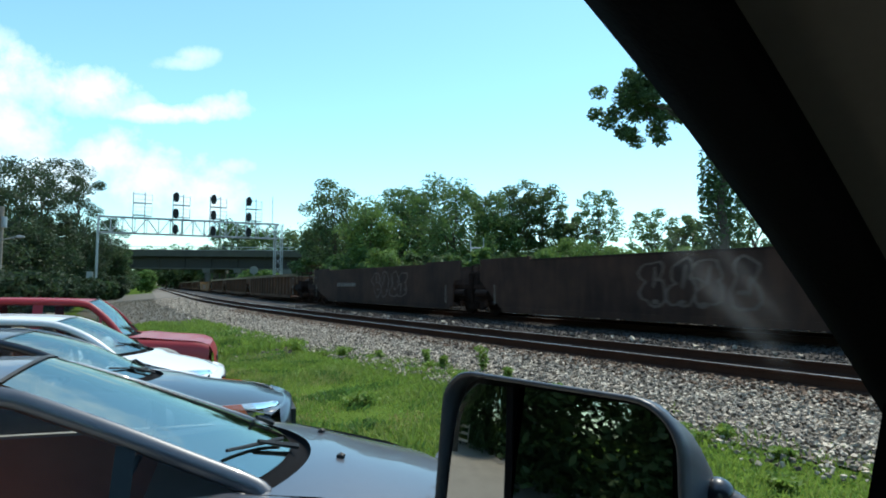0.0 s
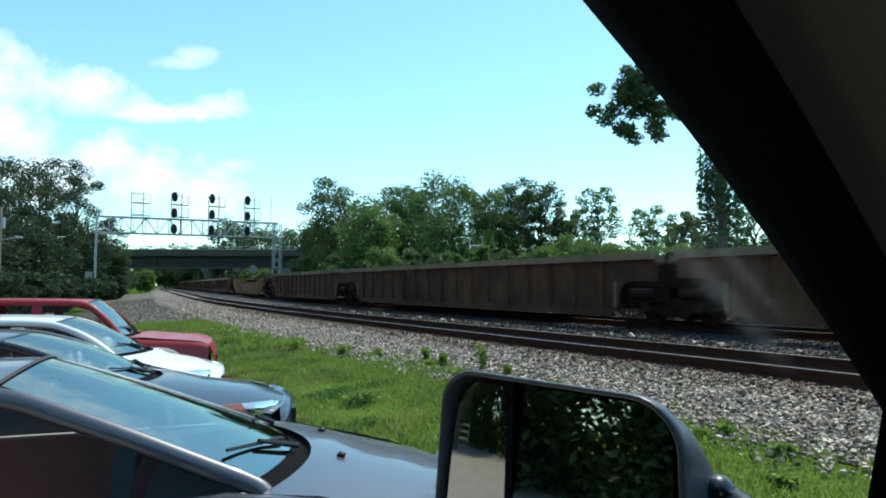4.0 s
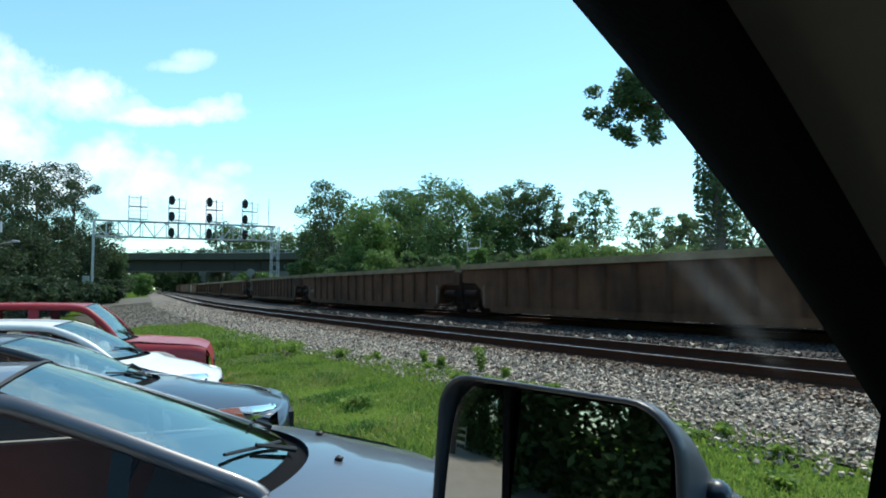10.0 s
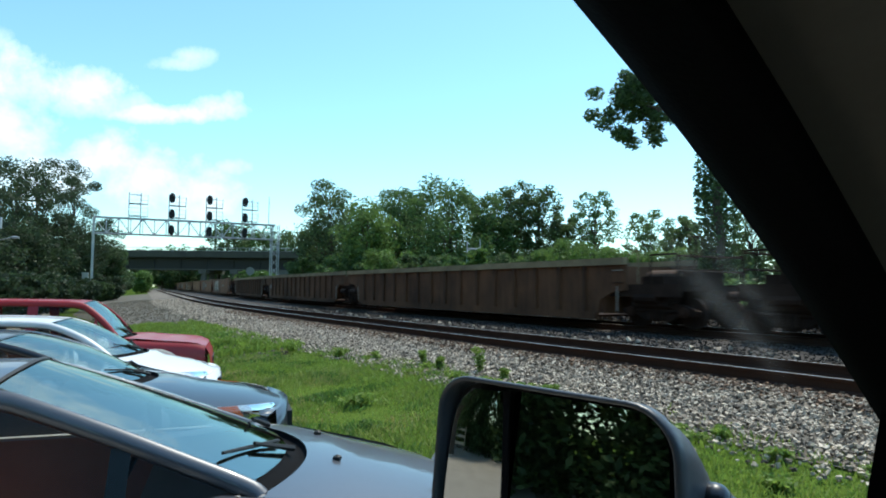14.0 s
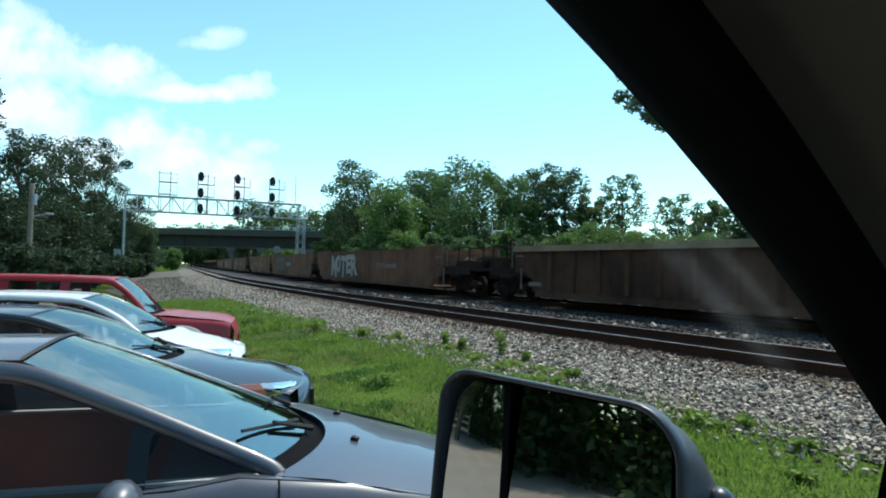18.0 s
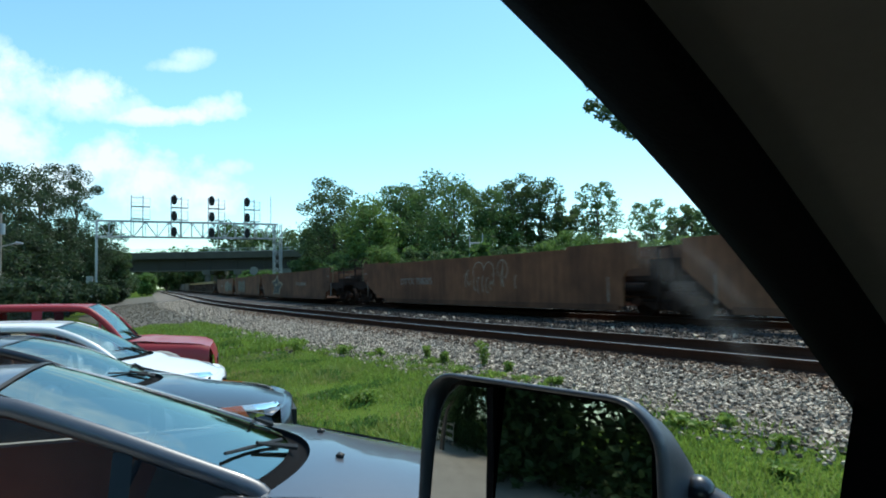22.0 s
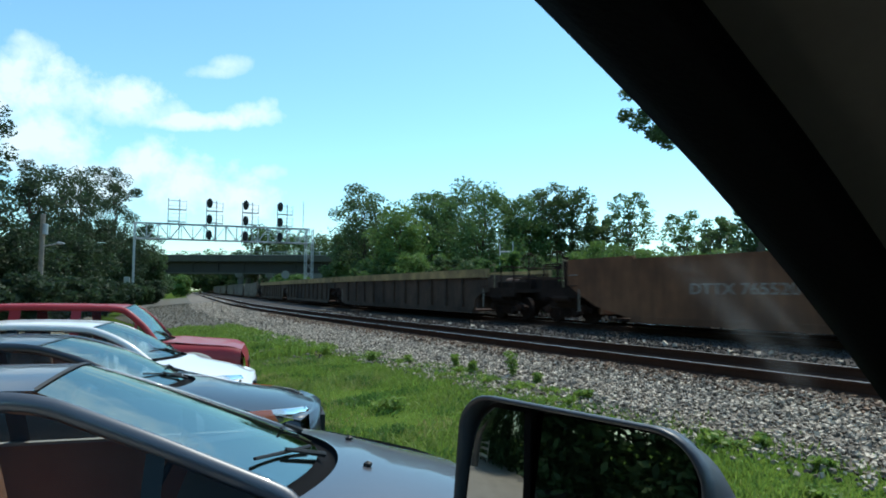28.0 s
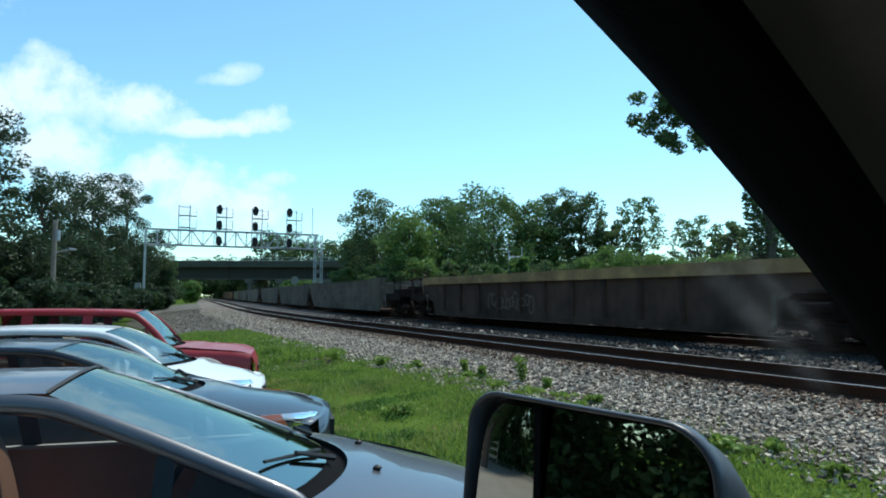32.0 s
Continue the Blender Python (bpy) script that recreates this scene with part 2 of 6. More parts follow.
def build_ground():
    bm = bmesh.new()
    xs = [-900, -600, -400, -250] + [-180 + 6 * i for i in range(34)] + [40, 80, 150, 300, 600, 900]
    ys = [-900, -500, -250, -120, -60, -30, -15, -5, 1.2, 2.5, 4, 5, 6.0, 7.3, 7.8, 17.6, 18.6, 19.6, 22.0, 26.0, 40, 70, 150, 300, 600, 900]
    rows = []
    for x in xs:
        b = bend(x)[0]
        rows.append([(x, y + b, land(x, y + b) - 0.02) for y in ys])
    sheet(bm, rows)
    tagged(part("ground", bm, GRASS), "uneven ground under green grass and weeds", "ground", kind="structure")
    bm = bmesh.new()
    xs = [-400, -250] + [-180 + 3 * i for i in range(64)] + [40, 80, 150, 300]
    sheet(bm, [[(x, y + bend(x)[0], land(x, y + bend(x)[0])) for y in (5.6, 6.0, 6.6, 7.3, 7.8, 10, 12, 14, 17.6, 18.6)] for x in xs])
    tagged(part("track_bed", bm, BALLAST), "pale grey crushed stone ballast along the railway", "ballast", kind="structure")
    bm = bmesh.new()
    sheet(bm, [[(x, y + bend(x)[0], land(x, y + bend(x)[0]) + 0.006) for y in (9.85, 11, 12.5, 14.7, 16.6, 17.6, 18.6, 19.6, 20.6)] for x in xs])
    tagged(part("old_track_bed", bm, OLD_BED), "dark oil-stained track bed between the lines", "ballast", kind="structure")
    bm = bmesh.new()
    rows = []
    for k in range(31):
        x = -20.5 - 3.6 * k
        y0, b = max(0.4, 3.9 - 0.5 * k), bend(x)[0]
        rows.append([(x, y0 + (5.62 - y0) * j / 5 + b, land(x, y0 + (5.62 - y0) * j / 5 + b) + 0.006) for j in range(6)])
    sheet(bm, rows)
    tagged(part("gravel_lane", bm, LANE), "pale dusty gravel lane beside the railway", "lane", kind="structure")
    bm = bmesh.new()
    sheet(bm, [[(x, y, 0.004) for y in (-18.4, -12, -6, -2, 1.0)] for x in (-60, -30, -10, 10, 40)])
    tagged(part("pavement", bm, PAVING), "pale dusty paving of the parking lot", "pavement", kind="structure")


build_ground()


def track_line(off, x0, x1, step):
    x = x0
    while x <= x1 + 0.01:
        b, k = bend(x)
        yield x, off + b
        x += step


TRACKS = (9.0, 15.6)


def build_rails():
    for t in TRACKS:
        for side in (-0.7525, 0.7525):
            bm = bmesh.new()
            sec = ((-0.075, -0.18), (-0.075, -0.165), (-0.012, -0.14), (-0.012, -0.045), (-0.036, -0.035), (-0.036, -0.004),
                   (0.036, -0.004), (0.036, -0.035), (0.012, -0.045), (0.012, -0.14), (0.075, -0.165), (0.075, -0.18))
            sheet(bm, [[(x, y + dy, RAIL_Z + dz) for dy, dz in sec] for x, y in track_line(t + side, -300, 120, 5)])
            ob = tagged(part("rail", bm, RUST), "rusty steel rail with a bright worn head", "rail", "rails", "structure")
            bm = bmesh.new()
            sheet(bm, [[(x, y + dy, RAIL_Z) for dy in (-0.026, 0.024)] for x, y in track_line(t + side, -300, 120, 5)])
            part("rail_head", bm, RAIL_TOP, ob, "bright worn running surface")


build_rails()


def slim(name, a, b, r, parent, material=None, n=5):
    bm = bmesh.new()
    rod(bm, a, b, r, n)
    return part(name, bm, material or GALV, parent)


# ---- the train ----
TRAIN = TRACKS[1]
SPEED = 13.6
SMOOTH = mat("brown_well_paint", (0.285, 0.132, 0.07), (0.14, 0.066, 0.038), 0.7, scale=0.7, fine=7, bump=0.12, spread=0.15, stretch=(1, 1, 0.12))
RIBBED = mat("faded_well_paint", (0.195, 0.095, 0.052), (0.08, 0.042, 0.026), 0.75, scale=0.8, fine=6, bump=0.12, spread=0.15, stretch=(1, 1, 0.12))
DARKCAR = mat("sooty_car_paint", (0.105, 0.055, 0.038), (0.045, 0.026, 0.02), 0.7, scale=0.7, fine=6, bump=0.12, spread=0.15, stretch=(1, 1, 0.12))
OCHRE = mat("ochre_car_paint", (0.40, 0.19, 0.065), (0.14, 0.065, 0.034), 0.7, scale=0.6, fine=6, bump=0.12, spread=0.15, stretch=(1, 1, 0.12))
GREYCAR = mat("grey_well_paint", (0.24, 0.195, 0.15), (0.115, 0.09, 0.072), 0.75, scale=0.7, fine=7, bump=0.12, spread=0.15, stretch=(1, 1, 0.12))
CHORD = mat("weathered_top_chord", (0.42, 0.33, 0.20), (0.20, 0.15, 0.09), 0.75, scale=1.1, fine=8)
TAN = mat("tan_top_chord", (0.80, 0.54, 0.23), (0.30, 0.18, 0.09), 0.75, scale=0.9, fine=5)
PANEL = mat("grimy_panel", (0.125, 0.08, 0.058), (0.06, 0.04, 0.031), 0.75, scale=0.9, fine=6, spread=0.15, stretch=(1, 1, 0.12))
GRIME = mat("running_gear_grime", (0.058, 0.034, 0.025), (0.022, 0.013, 0.010), 0.9, scale=3, bump=0.2)
WHITE_MARK = mat("white_marking", (0.48, 0.41, 0.34), (0.17, 0.13, 0.10), 0.8, scale=3)
PALE = mat("pale_spray_paint", (0.50, 0.39, 0.28), (0.28, 0.21, 0.145), 0.7, scale=1.5)
TEAL = mat("teal_spray_paint", (0.24, 0.225, 0.17), (0.135, 0.122, 0.09), 0.7, scale=1.5)
GREY_SPRAY = mat("grey_spray_paint", (0.31, 0.25, 0.18), (0.17, 0.125, 0.085), 0.7, scale=1.5)
DARK_SPRAY = mat("dark_spray_paint", (0.09, 0.06, 0.045), (0.05, 0.035, 0.03), 0.7, scale=1.5)
FAINT_SPRAY = mat("faint_spray_paint", (0.20, 0.135, 0.10), (0.11, 0.07, 0.052), 0.8, scale=1.5)
DULL_SPRAY = mat("dull_spray_paint", (0.27, 0.21, 0.155), (0.15, 0.11, 0.08), 0.8, scale=1.5)
RED_SPRAY = mat("red_spray_paint", (0.30, 0.07, 0.05), (0.18, 0.04, 0.03), 0.7, scale=1.5)


def weather(m):
    """Each plate a little lighter or darker than the next, with broad stains and rust bloom."""
    nt = m.node_tree
    bs = nt.nodes["Principled BSDF"]
    src = bs.inputs["Base Color"].links[0].from_socket
    info = nt.nodes.new("ShaderNodeObjectInfo")
    tc = nt.nodes.new("ShaderNodeTexCoord")
    big = nt.nodes.new("ShaderNodeTexNoise")
    big.inputs["Scale"].default_value = 0.45
    big.inputs["Detail"].default_value = 8
    big.inputs["Roughness"].default_value = 0.7
    nt.links.new(tc.outputs["Object"], big.inputs["Vector"])
    add = nt.nodes.new("ShaderNodeMath")
    add.operation = "ADD"
    nt.links.new(big.outputs["Fac"], add.inputs[0])
    sc = nt.nodes.new("ShaderNodeMath")
    sc.operation = "MULTIPLY"
    sc.inputs[1].default_value = 0.3
    nt.links.new(info.outputs["Random"], sc.inputs[0])
    nt.links.new(sc.outputs[0], add.inputs[1])
    ramp = nt.nodes.new("ShaderNodeValToRGB")
    ramp.color_ramp.elements[0].position, ramp.color_ramp.elements[1].position = 0.42, 0.85
    ramp.color_ramp.elements[0].color = (0.52, 0.54, 0.58, 1)
    ramp.color_ramp.elements[1].color = (1.18, 1.1, 1.0, 1)
    nt.links.new(add.outputs[0], ramp.inputs[0])
    mx = nt.nodes.new("ShaderNodeMix")
    mx.data_type, mx.blend_type = "RGBA", "MULTIPLY"
    mx.inputs[0].default_value = 1.0
    nt.links.new(src, mx.inputs[6])
    nt.links.new(ramp.outputs[0], mx.inputs[7])
    nt.links.new(mx.outputs[2], bs.inputs["Base Color"])


for m in (SMOOTH, RIBBED, DARKCAR, GREYCAR, OCHRE, PANEL, GRIME, TAN, CHORD):
    m.node_tree.nodes["Principled BSDF"].inputs["Specular IOR Level"].default_value = 0.15
    weather(m)


def on_track(s):
    b, k = bend(s)
    return Matrix.Translation((s, TRAIN + b, RAIL_Z)) @ Matrix.Rotation(-math.atan(k), 4, "Z")


def plate(bm, outline, y, t):
    """A plate of thickness t with an outline in x and z."""
    lo = [bm.verts.new((x, y - t / 2, z)) for x, z in outline]
    hi = [bm.verts.new((x, y + t / 2, z)) for x, z in outline]
    bm.faces.new(lo)
    bm.faces.new(hi[::-1])
    for i in range(len(lo)):
        j = (i + 1) % len(lo)
        bm.faces.new((lo[j], lo[i], hi[i], hi[j]))


WHEEL = None


GEAR = {}


def gear_mesh(name):
    """Coil spring or bearing cap of a bogie, built once."""
    if name not in GEAR:
        bm = bmesh.new()
        if name == "spring":
            for k in range(4):
                rod(bm, (0, 0, -0.12 + k * 0.065), (0, 0, -0.085 + k * 0.065), 0.08, 10)
            rod(bm, (0, 0, -0.14), (0, 0, 0.15), 0.055, 8)
        else:
            rod(bm, (0, -0.06, 0), (0, 0.04, 0), 0.14, 12)
            rod(bm, (0, -0.09, 0), (0, -0.06, 0), 0.08, 10)
        me = bpy.data.meshes.new(name)
        bm.to_mesh(me)
        bm.free()
        me.materials.append(GRIME if name == "spring" else RUST)
        GEAR[name] = me
    return GEAR[name]


def bogie(car, x):
    """A two-axle truck under the joint at x."""
    global WHEEL
    bm = bmesh.new()
    box(bm, -0.3, 0.3, -1.0, 1.0, 0.42, 0.72)
    box(bm, -0.25, 0.25, -0.5, 0.5, 0.72, 0.98)
    b = part("bogie", bm, GRIME, car)
    b.location = (x, 0, 0)
    for sy in (-1, 1):
        bm = bmesh.new()
        plate(bm, ((-1.3, 0.5), (-0.95, 0.62), (-0.45, 0.72), (0.45, 0.72), (0.95, 0.62), (1.3, 0.5), (1.2, 0.36), (0.8, 0.4),
                   (0.4, 0.2), (-0.4, 0.2), (-0.8, 0.4), (-1.2, 0.36)), sy * 1.02, 0.16)
        part("side_frame", bm, GRIME, b)
        for name, spots in (("spring", ((-0.2, 0.36), (0, 0.36), (0.2, 0.36))), ("bearing_cap", ((-0.9, 0.46), (0.9, 0.46)))):
            for px, pz in spots:
                p = new(name, gear_mesh(name))
                p.parent = b
                p.location = (px, sy * 1.14, pz)
    if WHEEL is None:
        bm = bmesh.new()
        rod(bm, (0, -0.07, 0), (0, 0.07, 0), 0.42, 20)
        rod(bm, (0, -0.1, 0), (0, 0.1, 0), 0.12, 10)
        WHEEL = part("wheel", bm, GRIME, b).data
        bpy.data.objects.remove(bpy.data.objects["wheel"])
    for dx in (-0.9, 0.9):
        for sy in (-0.74, 0.74):
            w = new("wheel", WHEEL)
            w.parent = b
            w.location = (dx, sy, 0.42)
    return b


RIB = {}


def rib_mesh(key, w, d, z0, z1, material):
    if key not in RIB:
        bm = bmesh.new()
        box(bm, -w / 2, w / 2, -d, 0, z0, z1)
        me = bpy.data.meshes.new("rib")
        bm.to_mesh(me)
        bm.free()
        me.materials.append(material)
        RIB[key] = me
    return RIB[key]


LOOKS = {
    "smooth": (SMOOTH, "empty rust-brown container well car with smooth sides"),
    "dark": (DARKCAR, "sooty dark brown container well car with smooth sides"),
    "grey": (GREYCAR, "dull grey-brown container well car with smooth sides"),
    "ribbed": (RIBBED, "empty faded brown container well car with ribbed sides"),
    "tan": (PANEL, "grimy container well car with a tan top chord"),
    "ochre": (OCHRE, "low ochre container car with sprayed paint on its side"),
}


def train_car(kind, a, b, head_coupled, tail_coupled):
    """One unit between the joints at a (leading) and b. Sides run up to an articulated joint, with an arch
    over the shared bogie, and stop short of a coupled end, where a low platform carries the brake gear."""
    paint, label = LOOKS[kind]
    car = base("well_car", Matrix(), label, "well car", "cars of the train")
    h = (a - b) / 2
    e = h - 1.15
    sheer = kind in ("smooth", "dark", "grey")
    edge = {}
    for s, coupled in ((1, head_coupled), (-1, tail_coupled)):
        edge[s] = h - ((3.1 if s > 0 else 2.3) if sheer else 2.5) if coupled else h - ((0.55 if s > 0 else 0.75) if sheer else 0.3)
    if kind == "ochre":
        edge = {1: e, -1: e}
    zt = 2.02 if sheer else 1.8

    def foot(s, coupled):
        """The end of a side from its lower corner up to the top."""
        x = edge[s]
        if coupled:
            if sheer:
                return [(x - 0.9, 0.3), (x - 0.75, 0.62), (x, 0.78)] if s > 0 else [(x - 2.7, 0.3), (x - 1.3, 0.62), (x - 0.5, 1.0), (x, 1.3)]
            return [(x - 1.15, 0.3), (x - 1.0, 0.74), (x - 0.55, 0.98), (x, 1.04)]
        if sheer:
            return [(h - 1.15, 0.3), (h - 1.12, 1.12), (h - 0.9, 1.34), (x, 1.38)] if s > 0 else [(h - 2.05, 0.3), (h - 0.8, 1.3), (x, 1.38)]
        return [(h - 1.7, 0.3), (h - 1.5, 1.0), (h - 1.15, 1.22), (x, 1.26)]

    for sy in (-1, 1):
        y = sy * 1.46
        bm = bmesh.new()
        if kind == "ochre":
            out = [(-e + 2.6, 0.3), (e - 2.6, 0.3), (e - 1.2, 0.75), (e, 1.05), (e, 1.72), (e - 2.9, 1.62), (e - 3.4, 1.3),
                   (-e + 3.4, 1.3), (-e + 2.9, 1.62), (-e, 1.72), (-e, 1.05), (-e + 1.2, 0.75)]
        else:
            out = foot(1, head_coupled)
            if sheer:
                x = edge[1]
                out += [(x, 2.12), (x - 2.9, 2.13), (x - 2.95, zt)]
                x = edge[-1]
                out += [(-x + 2.95, zt - 0.01), (-x + 2.9, 2.13), (-x, 2.11)]
            else:
                out += [(edge[1], zt), (-edge[-1], zt)]
            out += [(-p[0], p[1]) for p in reversed(foot(-1, tail_coupled))]
        plate(bm, out, y, 0.08)
        part("side_panel", bm, paint, car)
        lo = -(edge[-1] - (2.8 if sheer else 1.2) if tail_coupled else h - 2.15)
        hi = edge[1] - (1.0 if sheer else 1.2) if head_coupled else h - (1.3 if sheer else 1.85)
        bm = bmesh.new()
        if sheer:
            box(bm, -edge[-1] + 3.0, edge[1] - 3.0, y - 0.055, y + 0.055, zt - 0.05, zt + 0.02)
            part("top_chord", bm, paint, car)
        elif kind == "ochre":
            box(bm, -e + 3.4, e - 3.4, y - 0.07, y + 0.07, 1.27, 1.34)
            part("top_chord", bm, paint, car)
            lo, hi = -e + 2.7, e - 2.7
        else:
            deep = 0.34 if kind == "tan" else 0.2
            top = 1.96
            plate(bm, ((-edge[-1], top - deep), (edge[1], top - deep), (edge[1], top), (-edge[-1], top)), y + sy * 0.05, 0.18)
            part("top_chord", bm, TAN if kind == "tan" else CHORD, car)
            step = 1.55 if kind == "tan" else 1.17
            n = int((hi - lo - 0.6) / step)
            me = rib_mesh(kind, 0.13, 0.08, 0.42, top - deep, PANEL if kind == "tan" else RIBBED)
            for i in range(n + 1):
                r = new("rib", me)
                r.parent = car
                r.location = ((lo + hi) / 2 - n * step / 2 + i * step, y - 0.04 if sy < 0 else y + 0.12, 0)
        bm = bmesh.new()
        box(bm, lo, hi, y - 0.07, y + 0.07, 0.18, 0.36)
        part("bottom_sill", bm, paint, car)
    bm = bmesh.new()
    box(bm, -e + 3.2, e - 3.2, -1.4, 1.4, 0.2, 0.27)
    part("well_floor", bm, GRIME, car)
    for s, coupled in ((1, head_coupled), (-1, tail_coupled)):
        inner = edge[s] - ((1.4 if sheer and s < 0 else 0.4) if sheer else 0.9) if coupled and kind != "ochre" else h - 2.2
        bm = bmesh.new()
        x0, x1 = sorted((s * inner, s * (inner - 0.1)))
        box(bm, x0, x1, -1.42, 1.42, 0.36, 1.75)
        part("bulkhead", bm, paint, car)
        bm = bmesh.new()
        x0, x1 = sorted((s * inner, s * (h - (0.75 if coupled else 0.05))))
        box(bm, x0, x1, -1.3, 1.3, 1.02, 1.16)
        if coupled:
            box(bm, x0, x1, -1.42, -1.34, 0.86, 1.2)
            box(bm, x0, x1, 1.34, 1.42, 0.86, 1.2)
        x0, x1 = sorted((s * (h - 1.4), s * (h if not coupled else h - 0.3)))
        box(bm, x0, x1, -0.35, 0.35, 0.72, 1.05)
        part("end_platform", bm, GRIME, car)
        # hangers, cylinders and rods by the bogie
        mid = h - 1.9 if coupled else h - 0.75
        bm = bmesh.new()
        x0, x1 = sorted((s * (mid - 0.65), s * (mid + 0.65)))
        box(bm, x0, x1, -1.25, -0.75, 0.6, 1.02)
        rod(bm, (x0 + 0.2, -1.3, 0.84), (x1 - 0.3, -1.3, 0.84), 0.15, 10)
        rod(bm, (x0 - 0.3, -1.1, 0.5), (x1 + 0.3, -1.1, 0.46), 0.05, 6)
        part("brake_gear", bm, GRIME, car)
        slim("step_rod", (s * (mid - 0.95), -1.5, 0.42), (s * (mid - 0.95), -1.5, 1.15), 0.022, car, WHITE_MARK)
        if not coupled:
            continue
        bm = bmesh.new()
        rod(bm, (s * (h - 0.9), 0, 0.88), (s * h, 0, 0.88), 0.13, 8)
        part("coupler", bm, RUST, car)
        w = h - 0.85
        bm = bmesh.new()
        for yy in (-1.35, 1.35):
            rod(bm, (s * w, yy, 0.9), (s * w, yy, 2.0), 0.03)
            rod(bm, (s * (w - 0.9), yy, 1.1), (s * (w - 0.9), yy, 2.0), 0.03)
            rod(bm, (s * w, yy, 2.0), (s * (w - 0.9), yy, 2.0), 0.025)
        rod(bm, (s * w, -1.35, 1.55), (s * w, 1.35, 1.55), 0.025)
        rod(bm, (s * w, -1.35, 1.95), (s * w, 1.35, 1.95), 0.025)
        part("end_rail", bm, GRIME, car)
        bm = bmesh.new()
        for k in range(10):
            t0, t1 = k * math.tau / 10, (k + 1) * math.tau / 10
            rod(bm, (s * (w + 0.06), -0.7 + 0.3 * math.cos(t0), 2.2 + 0.3 * math.sin(t0)),
                (s * (w + 0.06), -0.7 + 0.3 * math.cos(t1), 2.2 + 0.3 * math.sin(t1)), 0.025, 5)
        rod(bm, (s * (w + 0.06), -0.7, 1.1), (s * (w + 0.06), -0.7, 2.5), 0.03)
        part("brake_wheel", bm, GRIME, car)
        bm = bmesh.new()
        if s > 0:
            rod(bm, (w - 1.6, -0.55, 1.40), (w - 0.6, -0.55, 1.40), 0.2, 12)
        else:
            box(bm, -w + 0.7, -w + 1.4, -1.0, -0.3, 1.16, 1.55)
            rod(bm, (-w + 0.9, -1.1, 1.16), (-w + 0.9, -1.1, 2.25), 0.11, 10)
        bw = bmesh.new()
        x0, x1 = sorted((s * (w - 1.5), s * (w - 0.25)))
        box(bw, x0, x1, -0.15, 0.85, 1.16, 1.62)
        box(bw, x0 + 0.2, x1 - 0.3, -1.25, -0.2, 1.16, 1.42)
        part("equipment_case", bw, GRIME, car)
        part("air_tank" if s > 0 else "valve_case", bm, GRIME if s < 0 else PANEL, car)
        for k, zz in enumerate((1.25, 1.6)):
            slim("grab_iron", (s * (edge[s] - 0.5), -1.53, zz), (s * (edge[s] - 0.1), -1.53, zz), 0.018, car, WHITE_MARK if k else RUST)
        slim("hand_rail", (s * (edge[s] + 0.35), -1.4, 1.16), (s * (edge[s] + 0.35), -1.4, 2.15), 0.022, car, CHORD)
        slim("hand_rail", (s * edge[s], -1.4, 2.05), (s * (edge[s] + 0.35), -1.4, 2.15), 0.022, car, CHORD)
        bogie(car, s * (h - 1.75))
    if not head_coupled:
        bogie(car, h)
        bm = bmesh.new()
        box(bm, h - 0.45, h + 0.6, -1.15, 1.15, 1.0, 1.62)
        rod(bm, (h - 0.1, -1.2, 0.5), (h - 0.1, -1.2, 1.9), 0.05, 6)
        rod(bm, (h + 0.35, -1.2, 0.9), (h + 0.35, -1.2, 1.95), 0.035, 6)
        rod(bm, (h - 0.1, -1.2, 1.9), (h + 0.35, -1.2, 1.95), 0.03, 6)
        part("joint_gear", bm, GRIME, car)
    return car


# units from the head of the train: kind, then the joints behind one another; couplers at the ends of each set
SETS = [
    ("dark", (24.0, 0.0, -20.7, -42.3)), ("ribbed", (-42.3, -65.7, -88.0, -109.1)), ("ochre", (-109.1, -133.2)),
    ("ribbed", (-133.2, -157.2, -178.0, -200.4)), ("ribbed", (-200.4, -223.5, -244.0, -266.3)),
    ("smooth", (-266.3, -290.0, -310.8, -332.7)), ("smooth", (-332.7, -357.0, -377.3, -399.7)),
    ("tan", (-399.7, -422.8, -443.0, -466.0)), ("grey", (-466.0, -489.0, -510.0, -532.5)),
    ("grey", (-532.5, -556.0, -577.0, -599.5)), ("smooth", (-599.5, -623.0, -644.0, -666.5)),
    ("ribbed", (-666.5, -690.0, -711.0, -733.5)),
]
UNITS = []
for kind, js in SETS:
    for i, (a, b) in enumerate(zip(js, js[1:])):
        UNITS.append((train_car(kind, a, b, i == 0, i == len(js) - 2), (a + b) / 2, a, b))


def unit_at(u):
    for car, c, a, b in UNITS:
        if b <= u < a:
            return car, c
    return UNITS[0][0], UNITS[0][1]


SIDE_Y = -1.506


def lettering(text, u0, u1, z, high):
    """White letters on the side that faces the lot, from u0 to u1 along the train."""
    car, c = unit_at((u0 + u1) / 2)
    cu = bpy.data.curves.new("marking", "FONT")
    cu.body, cu.size, cu.extrude, cu.offset = text, high / 0.7, 0.002, 0.003
    cu.materials.append(WHITE_MARK)
    ob = new("marking", cu)
    bpy.context.view_layer.update()
    ob.parent = car
    ob["label"] = "white stencilled letters and numbers"
    ob.matrix_local = pose(u0 - c, SIDE_Y - 0.004, z, 90, 0, 0) @ Matrix.Diagonal(((u1 - u0) / max(ob.dimensions.x, 0.1), 1, 1, 1))


